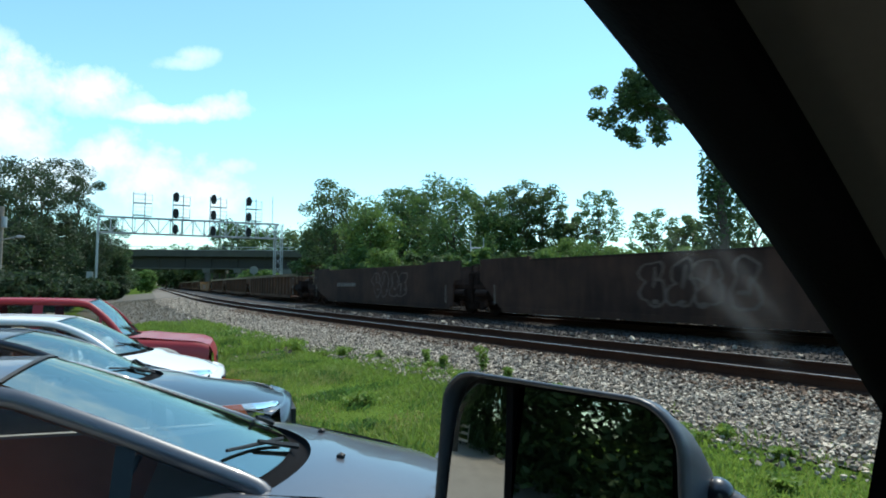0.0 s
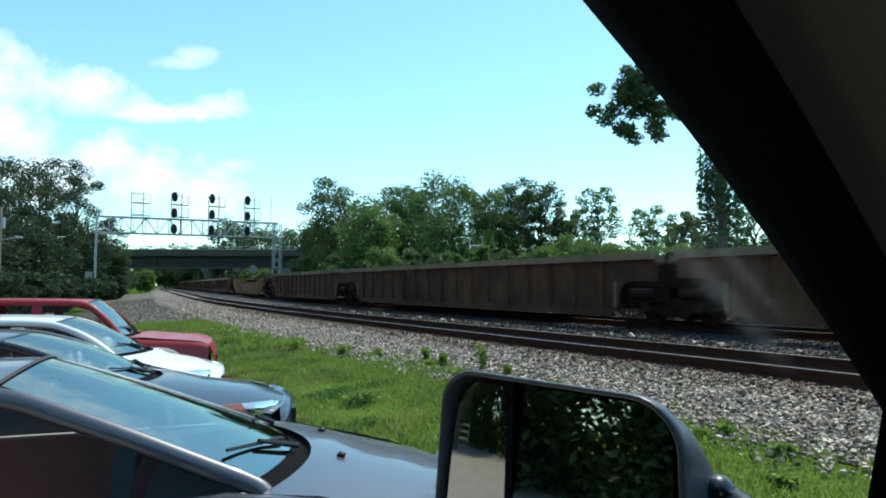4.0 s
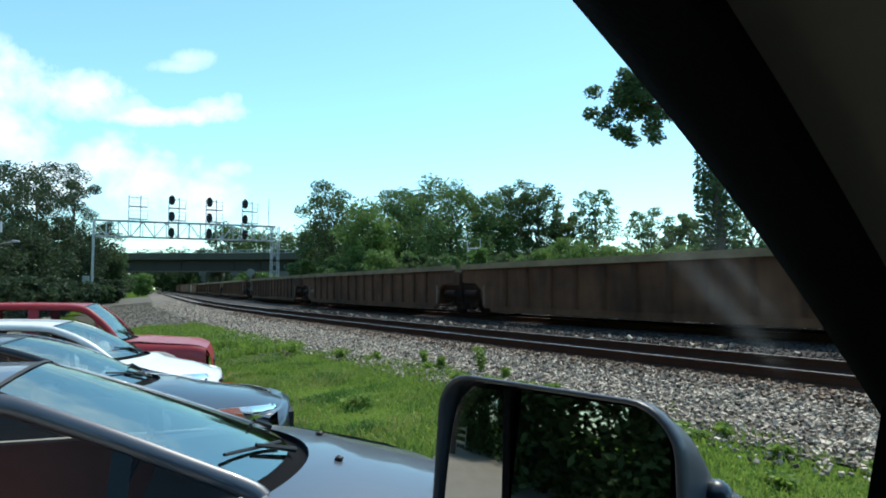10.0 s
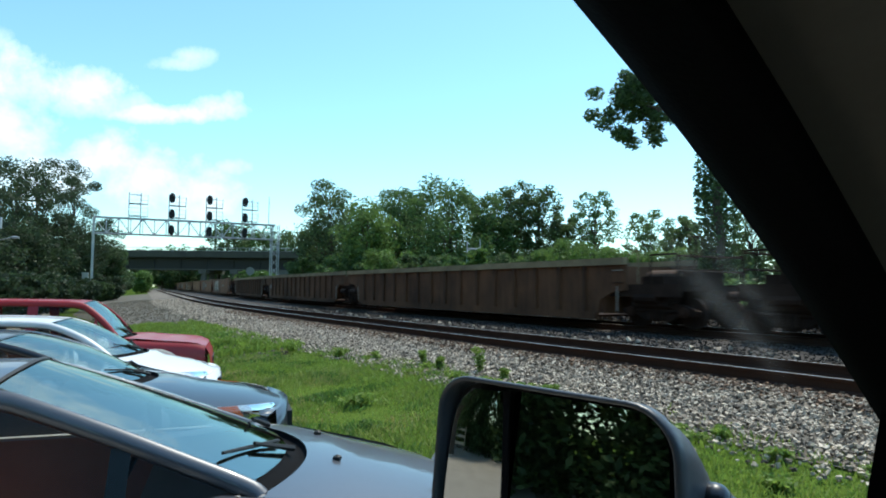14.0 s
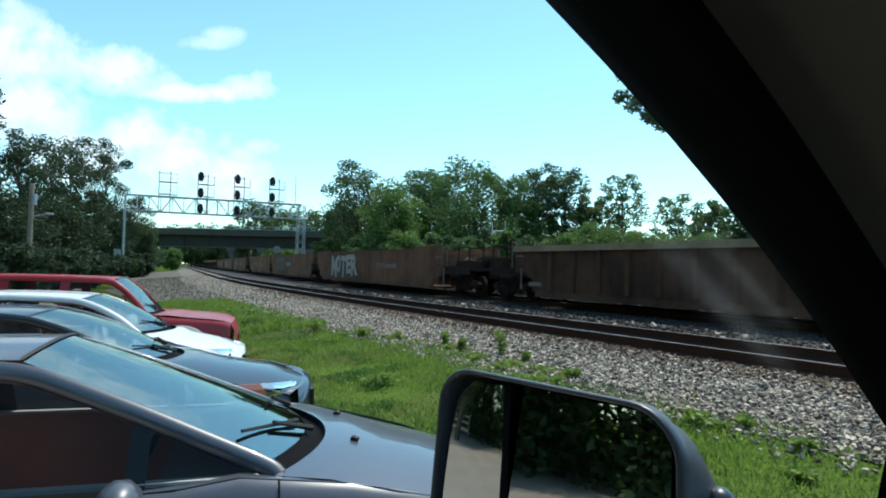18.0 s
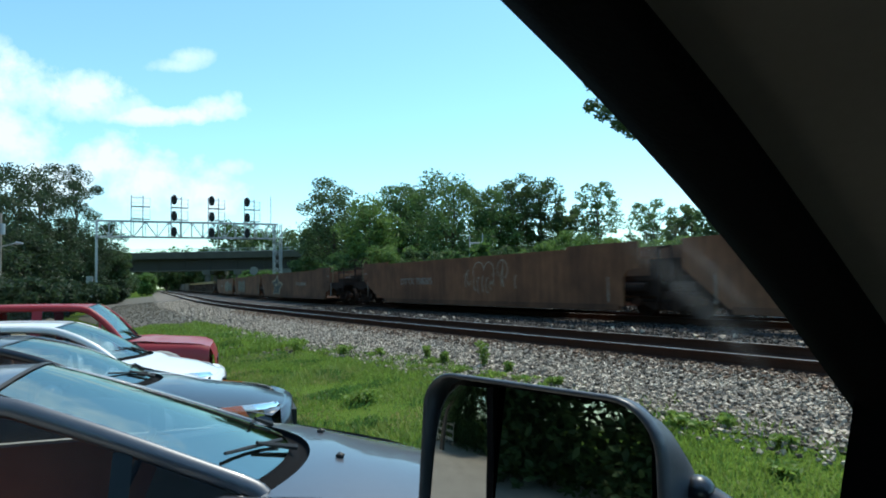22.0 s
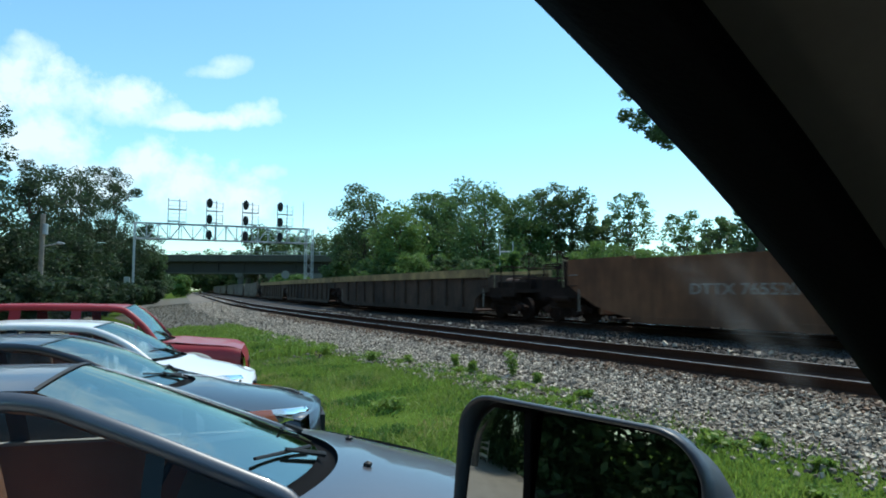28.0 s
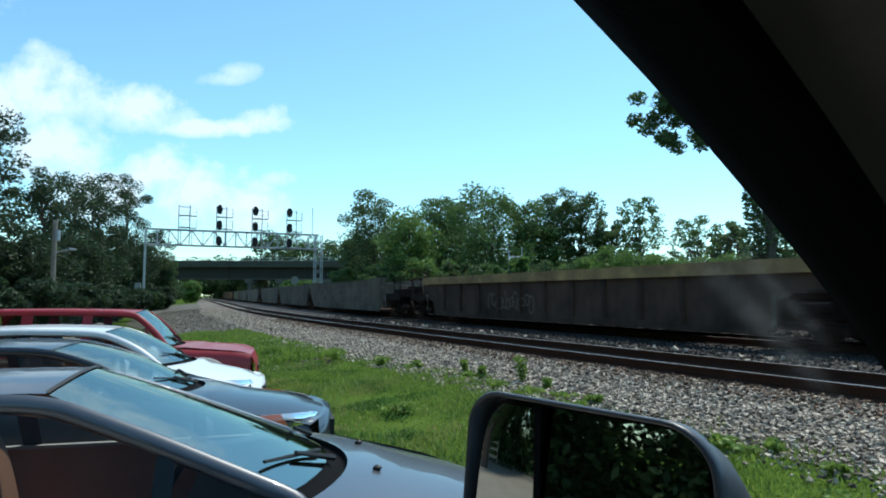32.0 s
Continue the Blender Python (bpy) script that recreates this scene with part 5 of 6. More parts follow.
        lows = [(s * (W - 0.08), p[1], zbelt if p[1] < yc - 0.35 else zbelt - 0.02) for p in top]
        sheet(bm, [[tuple(Vector(a).lerp(Vector(b), k / 3)) for k in range(4)] for a, b in zip(top, lows)])
        part("side_window", bm, PANE, car)
        for yp, wid in c["posts"]:
            near = sorted(top, key=lambda p: abs(p[1] - yp))[:2]
            f = (yp - near[0][1]) / ((near[1][1] - near[0][1]) or 1)
            zt = near[0][2] + (near[1][2] - near[0][2]) * f - 0.03
            bm = bmesh.new()
            x_lo, x_hi = s * (W - 0.068), near[0][0] + (near[1][0] - near[0][0]) * f + s * 0.012
            v = [bm.verts.new(p) for p in ((x_lo, yp - wid / 2, zbelt - 0.02), (x_lo, yp + wid / 2, zbelt - 0.02), (x_hi, yp + wid / 2, zt), (x_hi, yp - wid / 2, zt))]
            bm.faces.new(v)
            part("window_post", bm, c.get("post_paint", PLASTIC), car)
        # door mirror
        bm = bmesh.new()
        bmesh.ops.create_icosphere(bm, subdivisions=2, radius=0.1, matrix=pose(s * (W + 0.08), yc - c.get("mirror_back", 0.35), zbelt + c.get("mirror_up", 0.06)) @ Matrix.Diagonal((1.3, 0.85, 0.95, 1)))
        smooth(part("door_mirror", bm, c.get("mirror_paint", paint), car))
        # lamps
        lx0, lx1, ly, lz = c["lamp"]
        bm = bmesh.new()
        g = []
        for k in range(5):
            f = k / 4
            xx = lx0 + (lx1 - lx0) * f
            yy = ly[0] + (ly[1] - ly[0]) * f ** 1.8
            g.append([(s * xx, yy, lz[0] + 0.02 * f), (s * (xx + 0.015), yy + 0.045, (lz[0] + lz[1]) / 2), (s * xx, yy - 0.02, lz[1] + c.get("lamp_rise", 0.04) * f)])
        sheet(bm, g)
        lamp = smooth(part("headlight", bm, LAMP_GLASS, car))
        bm = bmesh.new()
        sheet(bm, [[(p[0] * 0.985, p[1] - 0.03, p[2]) for p in r] for r in g])
        part("reflector", bm, SILVER, lamp)
        bm = bmesh.new()
        sheet(bm, [[(p[0] * 0.99, p[1] - 0.012, p[2] * 0.985 + 0.012) for p in r] for r in g[c.get("amber", 4) - 1:]])
        part("turn_signal", bm, AMBER, lamp)
        # wheels
        for yw in c["axles"]:
            bm = bmesh.new()
            rod(bm, (s * (W - 0.21), yw, 0.32), (s * (W + 0.002), yw, 0.32), 0.32, 24)
            wheel = smooth(part("wheel", bm, TYRE, car))
            bm = bmesh.new()
            rod(bm, (s * (W - 0.05), yw, 0.32), (s * (W + 0.012), yw, 0.32), 0.2, 16)
            part("rim", bm, GALV, wheel)
            bm = bmesh.new()
            rod(bm, (s * (W - 0.2), yw, 0.36), (s * (W - 0.008), yw, 0.36), 0.37, 24)
            part("wheel_arch", bm, PLASTIC, car)
            if c.get("flare"):
                bm = bmesh.new()
                sheet(bm, [[(s * (W - 0.02), yw + r * math.cos(a), 0.36 + r * math.sin(a) * 0.95), (s * (W + 0.07), yw + r * math.cos(a), 0.345 + r * math.sin(a) * 0.95), (s * (W + 0.075), yw + (r - 0.05) * math.cos(a), 0.33 + (r - 0.05) * math.sin(a) * 0.95)]
                           for r, a in [(0.5, math.pi * k / 12) for k in range(13)]])
                smooth(part("wheel_flare", bm, FLARE, car))
        # wing top between the bonnet and the shoulder

        def at(y, table, j):
            for p, q in zip(table, table[1:]):
                if q[0] <= y <= p[0]:
                    return p[j] + (q[j] - p[j]) * (p[0] - y) / (p[0] - q[0])
            return table[0][j] if y > table[0][0] else table[-1][j]

        bm = bmesh.new()
        rows_w = []
        for k in range(9):
            y = prof[0][0] + (yc - 0.55 - prof[0][0]) * k / 8
            xi = at(y, prof, 3) if y > yc else wc + 0.03 - 0.05 * (yc - y)
            zi = at(y, prof, 2) - 0.004 if y > yc else zc - 0.03 - 0.06 * (yc - y)
            xo, zo = W * at(y, stations, 1) - 0.085, at(y, stations, 3) + 0.002
            rows_w.append([(s * (xi - 0.02), y, zi - 0.012), (s * (xi + 0.3 * (xo - xi)), y, zi + 0.35 * (zo - zi) + 0.004), (s * (xi + 0.7 * (xo - xi)), y, zi + 0.75 * (zo - zi) + 0.004), (s * xo, y, zo)])
        sheet(bm, rows_w)
        smooth(part("wing_top", bm, paint, car))
        # door shuts
        for ys in (yc + 0.03, c["posts"][1][0], c["posts"][2][0]):
            k = max(i for i in range(len(stations) - 1) if stations[i][0] >= ys)
            f = (ys - stations[k][0]) / (stations[k + 1][0] - stations[k][0])
            fw, zlo, zhi = [stations[k][j] + (stations[k + 1][j] - stations[k][j]) * f for j in (1, 2, 3)]
            w = W * fw
            line = ((w - 0.005, zlo + 0.10), (w, zlo + 0.55 * (zhi - zlo)), (w - 0.012, zhi - 0.1), (w - 0.045, zhi - 0.02), (w - 0.085, zhi))
            bm = bmesh.new()
            sheet(bm, [[(s * (xx + 0.003), ys + d, zz) for xx, zz in line] for d in (-0.004, 0.004)])
            part("door_shut", bm, MATT, car)
        if s > 0:
            for k, ys in enumerate((c["posts"][1][0] + 0.12, c["posts"][2][0] + 0.12)):
                bm = bmesh.new()
                rod(bm, (W - 0.005, ys, zbelt - 0.12), (W - 0.005, ys + 0.2, zbelt - 0.115), 0.018, 8)
                smooth(part("door_handle", bm, c.get("mirror_paint", paint), car))
    # tail and floor
    bm = bmesh.new()
    yl, f, zb2, zs2 = stations[-1]
    sheet(bm, [[(u * W * f * 0.94, yl - 0.05 * (1 - u * u), z) for u in us] for z in (zb2, 0.6, zs2, zs2 + 0.01)] +
          [[(u * (wb + 0.03), yb, zb) for u in us]])
    part("tail", bm, paint, car)
    bm = bmesh.new()
    box(bm, -W * 0.9, W * 0.9, stations[-1][0] + 0.1, -0.2, 0.22, 0.34)
    part("underbody", bm, PLASTIC, car)
    # cabin
    bm = bmesh.new()
    box(bm, -W + 0.12, W - 0.12, yc - 0.45, yc + 0.25, 0.55, zc - 0.07)
    part("dashboard", bm, TRIM, car)
    bm = bmesh.new()
    for s in (-1, 1):
        box(bm, min(s * (W - 0.16), s * (W - 0.13)), max(s * (W - 0.16), s * (W - 0.13)), stations[-1][0] + 0.2, yc, 0.35, zbelt + c.get("lining_up", -0.03))
    door_lining = part("door_lining", bm, LINING, car)
    bm = bmesh.new()
    for s in (-1, 1):
        x0, x1 = sorted((s * (W - 0.17), s * (W - 0.125)))
        top = zbelt + c.get("lining_up", -0.03)
        box(bm, x0, x1, stations[-1][0] + 0.25, yc - 0.05, top - 0.004, top + 0.012)
    part("lining_cap", bm, LINER_GREY, door_lining, "pale grey capping")
    for sx in (-0.37, 0.37):
        for ys in c["seats"]:
            seat = part("seat", seat_mesh(0.24, 0.5), SEAT, car)
            seat.location = (sx, ys, 0.34)
            bm = bmesh.new()
            lathe_box(bm, 0.25, 0.10, 0.62)
            back = part("backrest", bm, SEAT, seat)
            back.matrix_local = pose(0, -0.28, 0.16, 14, 0, 0)
            bm = bmesh.new()
            lathe_box(bm, 0.13, 0.06, 0.2)
            hr = part("headrest", bm, SEAT, seat)
            hr.matrix_local = pose(0, -0.45, 0.80, 14, 0, 0)
    bm = bmesh.new()
    for k in range(16):
        t0, t1 = k * math.tau / 16, (k + 1) * math.tau / 16
        rod(bm, (0.18 * math.cos(t0), 0, 0.18 * math.sin(t0)), (0.18 * math.cos(t1), 0, 0.18 * math.sin(t1)), 0.017, 6)
    box(bm, -0.17, 0.17, -0.015, 0.015, -0.03, 0.03)
    w = part("steering_wheel", bm, PLASTIC, car)
    w.matrix_local = pose(-0.37, yc - 0.58, zc - 0.12, -25, 0, 0)
    if c.get("nozzles"):
        for s in (-1, 1):
            bm = bmesh.new()
            bmesh.ops.create_icosphere(bm, subdivisions=1, radius=0.02, matrix=pose(s * 0.29 - 0.02, -0.715 - (0.02 if s < 0 else 0), c["bonnet"][2][1] + 0.042) @ Matrix.Diagonal((1.2, 1.3, 0.9, 1)))
            part("washer_nozzle", bm, PLASTIC, car)
    # wipers
    for x0, x1 in c["wipers"]:
        bm = bmesh.new()
        up = Vector((0, 0.012, 0.022))
        foot, tip = Vector(screen(-0.02, x1 / wc)) + up, Vector(screen(0.17, x0 / wc)) + up
        low = Vector(screen(0.045, (x1 + (x1 - x0) * 0.1) / wc)) + up
        rod(bm, foot, low.lerp(tip, 0.5) + up * 0.6, 0.017, 6, 0.01)
        rod(bm, low, tip, 0.011, 6, 0.008)
        part("wiper", bm, PLASTIC, car)
    return car


def seat_mesh(w, d):
    bm = bmesh.new()
    rows = []
    for k in range(5):
        y = -d / 2 + d * k / 4
        rows.append([(w * u, y, 0.16 - 0.05 * (k / 4 - 0.5) ** 2 * 4 - 0.05 * abs(u) ** 3 + 0.02 * abs(u)) for u in (-1, -0.8, -0.4, 0, 0.4, 0.8, 1)])
    sheet(bm, rows)
    box(bm, -w, w, -d / 2, d / 2, 0, 0.1)
    return bm


def lathe_box(bm, w, d, h):
    """A cushion: a box with rounded corners, standing on z = 0."""
    rows = []
    for k in range(7):
        z = h * k / 6
        q = 1 - 0.22 * (abs(k / 6 - 0.5) * 2) ** 3
        rows.append([(w * q * math.copysign(abs(math.cos(t)) ** 0.5, math.cos(t)), d * q * math.copysign(abs(math.sin(t)) ** 0.5, math.sin(t)), z) for t in [j * math.tau / 16 for j in range(17)]])
    vs = sheet(bm, rows)
    bm.faces.new(vs[-1][:16])


YAW = -14.0
HATCH = dict(nozzles=True, pillar=0.085, mirror_back=0.53, mirror_up=0.05, length=4.2, width=1.74, stations=((0.02, 0.80, 0.22, 0.70), (-0.25, 0.94, 0.20, 0.80), (-0.8, 0.99, 0.2, 0.93), (-1.25, 1.0, 0.2, 0.985), (-1.5, 1.0, 0.2, 0.95), (-2.2, 1.0, 0.2, 0.93), (-3.3, 0.99, 0.2, 0.95), (-4.15, 0.9, 0.25, 0.97)),
             cowl=(-1.128, 1.003, 0.625), bonnet=((0.02, 0.68, 0.62, 0.66), (-0.3, 0.84, 0.77, 0.76), (-0.65, 0.94, 0.885, 0.78), (-1.0, 1.0, 0.96, 0.76), (-1.22, 1.01, 0.99, 0.74)),
             bow=0.18, dome=0.051, roof_front=(-2.142, 1.419, 0.446), roof_end=(-3.75, 1.38, 0.46), post_paint=POST_GREY, rear_base=(-4.1, 1.02, 0.6), belt=0.91, posts=((-1.64, 0.075), (-2.55, 0.1), (-3.4, 0.1)),
             lamp=(0.42, 0.80, (0.08, -0.30), (0.56, 0.66)), axles=(-0.85, -3.4), seats=(-2.3, -3.2), wipers=((0.55, 0.15), (-0.05, -0.45)), crown=0.03, screen_bow=(0.186, 0.047), arch=0.015, rail_out=0.046, lining_up=0.05)
SEDAN = dict(length=4.75, width=1.8, stations=((0.02, 0.82, 0.22, 0.66), (-0.3, 0.95, 0.20, 0.76), (-0.9, 0.99, 0.2, 0.86), (-1.4, 1.0, 0.2, 0.93), (-2.4, 1.0, 0.2, 0.94), (-3.8, 0.99, 0.2, 0.97), (-4.7, 0.9, 0.25, 0.95)),
             cowl=(-1.32, 0.98, 0.70), bonnet=((0.02, 0.72, 0.66, 0.70), (-0.3, 0.82, 0.76, 0.80), (-0.7, 0.90, 0.84, 0.82), (-1.1, 0.95, 0.90, 0.80), (-1.42, 0.97, 0.94, 0.78)),
             bow=0.16, roof_front=(-2.2, 1.345, 0.56), roof_end=(-3.5, 1.33, 0.54), rear_base=(-4.15, 1.0, 0.62), belt=0.93, posts=((-1.85, 0.05), (-2.85, 0.1), (-3.6, 0.1)),
             lamp_rise=0.05, lamp=(0.44, 0.885, (0.10, -0.42), (0.60, 0.74)), axles=(-0.95, -3.75), seats=(-2.5, -3.4), wipers=((0.5, 0.05), (-0.1, -0.55)), crown=0.05, screen_bow=(0.26, 0.12))
BOXY = dict(flare=True, length=4.25, width=1.72, stations=((0.0, 0.97, 0.35, 0.86), (-0.12, 0.985, 0.35, 0.905), (-0.3, 0.99, 0.35, 0.925), (-1.0, 1.0, 0.35, 0.96), (-1.3, 1.0, 0.3, 0.98), (-2.4, 1.0, 0.3, 0.98), (-3.4, 1.0, 0.3, 0.98), (-4.2, 0.99, 0.35, 0.98)),
            cowl=(-1.32, 1.02, 0.70), bonnet=((0.0, 0.87, 0.85, 0.78), (-0.12, 0.925, 0.905, 0.795), (-0.3, 0.95, 0.93, 0.80), (-0.7, 0.98, 0.96, 0.79), (-1.1, 1.0, 0.98, 0.78), (-1.38, 1.01, 0.99, 0.77)),
            bow=0.03, roof_front=(-1.85, 1.53, 0.60), roof_end=(-4.05, 1.56, 0.58), rear_base=(-4.2, 1.0, 0.70), belt=0.97, posts=((-1.62, 0.04), (-2.5, 0.14), (-3.35, 0.16)),
            post_paint=PAINT_RED, mirror_paint=PLASTIC, lamp=(0.45, 0.80, (0.03, 0.0), (0.66, 0.82)), lamp_rise=0.0, axles=(-0.75, -3.3), seats=(-2.2, -3.1), wipers=((0.5, 0.05), (-0.1, -0.5)),
            crown=0.02, screen_bow=(0.10, 0.08), pillar=0.1)
parked_car("hatchback", pose(-3.10, 2.03, 0.004, 0, 0, YAW), "dark grey hatchback car parked on the lot", PAINT_GREY, HATCH)
parked_car("saloon_car", pose(-6.48, 1.94, 0.004, 0, 0, YAW), "glossy black saloon car parked on the lot", PAINT_BLACK, SEDAN)
parked_car("saloon_car", pose(-9.1, 1.9, 0.004, 0, 0, YAW), "white saloon car parked on the lot", PAINT_WHITE, dict(SEDAN, cowl=(-1.0, 0.99, 0.70), roof_front=(-1.7, 1.36, 0.58), roof_end=(-3.5, 1.38, 0.55), pillar=0.09, posts=((-1.5, 0.05), (-2.5, 0.1), (-3.5, 0.1)), seats=(-2.1, -3.1),
                                                                                                                           bonnet=((0.02, 0.72, 0.66, 0.70), (-0.24, 0.83, 0.77, 0.80), (-0.54, 0.91, 0.85, 0.82), (-0.83, 0.96, 0.91, 0.80), (-1.1, 0.98, 0.95, 0.78))))
parked_car("off_roader", pose(-11.74, 2.55, 0.004, 0, 0, YAW), "red boxy off-road car parked on the lot", PAINT_RED, BOXY)


# ---- the truck that holds the camera ----
def bezier(a, b, c, n):
    a, b, c = Vector(a), Vector(b), Vector(c)
    out = []
    for t in [-1.2 + 2.35 * k / n for k in range(n + 1)]:
        u = max(0.0, min(1.0, t))
        p = a * (1 - u) ** 2 + b * 2 * u * (1 - u) + c * u * u
        out.append(p + (b - a) * 1.7 * min(0.0, t) + (c - b) * 2 * max(0.0, t - 1))
    return out


MIRROR = bpy.data.materials.new("mirror_glass")
MIRROR.use_nodes = True
MIRROR.node_tree.nodes["Principled BSDF"].inputs["Base Color"].default_value = (0.42, 0.43, 0.42, 1)
MIRROR.node_tree.nodes["Principled BSDF"].inputs["Metallic"].default_value = 1.0
MIRROR.node_tree.nodes["Principled BSDF"].inputs["Roughness"].default_value = 0.015


def build_truck():
    t = base("pickup_truck", pose(0, 0, 0), "dark pickup truck cab with a wide door mirror", "truck")
    outer = bezier((-0.161, 0.131, 1.926), (-0.206, 0.296, 1.875), (-0.220, 0.443, 1.764), 16)
    inner = bezier((-0.113, 0.169, 1.894), (-0.131, 0.238, 1.875), (-0.164, 0.408, 1.791), 16)
    bm = bmesh.new()
    away = Vector((-0.02, 0.035, 0.012))
    rows = []
    for o, i in zip(outer, inner):
        mid = (o + i) / 2 - Vector((-0.35, 0.75, 0)).normalized() * 0.012
        rows.append([o + away * 1.5, o + away * 0.2, o, o.lerp(mid, 0.5) - away * 0.1, mid, i.lerp(mid, 0.5), i, i + away])
    sheet(bm, rows)
    smooth(part("pillar_trim", bm, PILLAR, t, "black pillar trim"))
    # lining beyond the pillar, and the shell of the cab
    bm = bmesh.new()
    rows = []
    for k, i in enumerate(inner):
        f = k / 16
        s0 = i + away * 0.35
        rows.append([s0 + Vector((0.75, 0.02, 0.07)) * u * (1 + 0.2 * f) + Vector((0, 0.05, 0.03)) * math.sin(math.pi * min(1, u * 1.5)) for u in [j / 8 for j in range(9)]])
    sheet(bm, rows)
    smooth(part("roof_lining", bm, LINER, t, "grey cloth lining"))
    bm = bmesh.new()
    for k in range(8):
        a = inner[8] + Vector((0.008 + 0.05 * k, 0.03 - 0.01 * k * 0 + 0.004 * k, 0.018 + 0.004 * k + 0.006 * (k - 3.5) ** 2 / 12))
        b = inner[8] + Vector((0.008 + 0.05 * (k + 1), 0.03 + 0.004 * (k + 1), 0.018 + 0.004 * (k + 1) + 0.006 * (k - 2.5) ** 2 / 12))
        rod(bm, a, b, 0.0025, 6)
    part("lining_seam", bm, PLASTIC, t)
    bm = bmesh.new()
    box(bm, -0.18, 1.7, -1.6, 0.05, 2.02, 2.08)
    part("roof", bm, LINER, t)
    bm = bmesh.new()
    box(bm, -0.4, 1.7, -1.66, -1.6, 0.5, 2.08)
    part("rear_wall", bm, MATT, t)
    bm = bmesh.new()
    box(bm, -0.4, 1.7, -1.6, 1.0, 0.5, 0.6)
    part("floor_pan", bm, TRIM, t)
    bm = bmesh.new()
    box(bm, -0.38, 1.7, 0.55, 1.0, 0.6, 1.32)
    part("dashboard", bm, TRIM, t)
    for x in (-0.42, 1.68):
        bm = bmesh.new()
        box(bm, x, x + 0.06, -1.6, 0.9, 0.45, 1.34)
        part("door_panel", bm, MATT, t)
    bm = bmesh.new()
    box(bm, -0.36, -0.30, -1.6, -0.55, 1.34, 2.05)
    part("rear_pillar", bm, MATT, t)
    def slab(name, x0, x1, y0, y1, z0, z1, material, parent=t, r=0.02, label=""):
        bm = bmesh.new()
        box(bm, x0, x1, y0, y1, z0, z1)
        bmesh.ops.bevel(bm, geom=bm.edges[:], offset=r, segments=2, affect="EDGES")
        return part(name, bm, material, parent, label)

    for x, out in ((-0.34, -1), (1.40, 1)):
        for y in (1.95, -2.9):
            bm = bmesh.new()
            rod(bm, (x, y, 0.40), (x + 0.28, y, 0.40), 0.40, 28)
            wheel = smooth(part("wheel", bm, TYRE, t))
            bm = bmesh.new()
            xo = x if out < 0 else x + 0.28
            rod(bm, (xo - 0.012, y, 0.40), (xo + 0.012, y, 0.40), 0.23, 20)
            part("rim", bm, GALV, wheel)
            bm = bmesh.new()
            rod(bm, (xo - 0.03 if out < 0 else xo - 0.02, y, 0.44), (xo + 0.02 if out < 0 else xo + 0.03, y, 0.44), 0.47, 28)
            part("wheel_arch", bm, MATT, t)
    bm = bmesh.new()
    rows = []
    for y, z, zs, w in ((2.72, 0.96, 0.90, 0.84), (2.55, 1.08, 1.03, 0.92), (2.0, 1.16, 1.10, 0.96), (1.3, 1.22, 1.16, 0.98), (0.98, 1.26, 1.22, 0.98)):
        rows.append([(0.67 + w * u, y, z + (zs - z) * u * u) for u in [k / 5 - 1 for k in range(11)]])
    sheet(bm, rows)
    smooth(part("bonnet", bm, PAINT_BLACK, t))
    for x in (-0.38, 1.66):
        slab("wing", x, x + 0.06, 0.92, 2.66, 0.5, 1.06, PAINT_BLACK)
        slab("bed_side", x, x + 0.06, -4.15, -1.67, 0.5, 1.24, PAINT_BLACK)
    slab("front_panel", -0.2, 1.54, 2.64, 2.72, 0.5, 0.96, PAINT_BLACK)
    grille = slab("grille", 0.12, 1.22, 2.71, 2.76, 0.62, 0.90, MATT)
    for k in range(4):
        slab("grille_bar", 0.14, 1.2, 2.755, 2.775, 0.65 + 0.065 * k, 0.675 + 0.065 * k, CHROME, grille, 0.004)
    for x in (-0.22, 1.26):
        lamp = slab("headlight", x, x + 0.30, 2.69, 2.76, 0.66, 0.88, LAMP_GLASS)
        slab("reflector", x + 0.02, x + 0.28, 2.70, 2.72, 0.68, 0.86, SILVER, lamp, 0.005)
    slab("front_bumper", -0.36, 1.70, 2.70, 2.86, 0.38, 0.58, GALV)
    slab("tailgate", -0.31, 1.65, -4.17, -4.11, 0.56, 1.24, PAINT_BLACK)
    slab("rear_bumper", -0.34, 1.68, -4.32, -4.18, 0.42, 0.58, GALV)
    slab("bed_floor", -0.32, 1.66, -4.12, -1.67, 0.66, 0.70, MATT)
    for x in (-0.37, 1.60):
        slab("tail_light", x, x + 0.11, -4.19, -4.13, 0.78, 1.16, PAINT_RED)
    bm = bmesh.new()
    tube(bm, [(1.68, 0.98, 1.27), (1.62, 0.62, 1.66), (1.52, 0.22, 2.0), (1.5, 0.02, 2.05)], 0.09, 0.06)
    smooth(part("pillar", bm, PAINT_BLACK, t))
    bm = bmesh.new()
    sheet(bm, [[(0.2, 0.98, 1.27), (0.9, 1.02, 1.28), (1.62, 0.98, 1.27)], [(0.24, 0.6, 1.66), (0.9, 0.64, 1.68), (1.58, 0.6, 1.66)], [(0.3, 0.1, 2.02), (0.9, 0.14, 2.04), (1.5, 0.1, 2.02)]])
    smooth(part("windscreen", bm, PANE, t))
    slab("roof_skin", -0.2, 1.7, -1.62, 0.08, 2.085, 2.11, PAINT_BLACK)
    slab("rear_window", 0.0, 1.36, -1.68, -1.665, 1.42, 1.92, LAMP_GLASS, t, 0.004)
    for x in (0.95,):
        bm = bmesh.new()
        lathe_box(bm, 0.27, 0.27, 0.3)
        seat = part("seat", bm, TRIM, t)
        seat.location = (x, -0.35, 0.62)
        bm = bmesh.new()
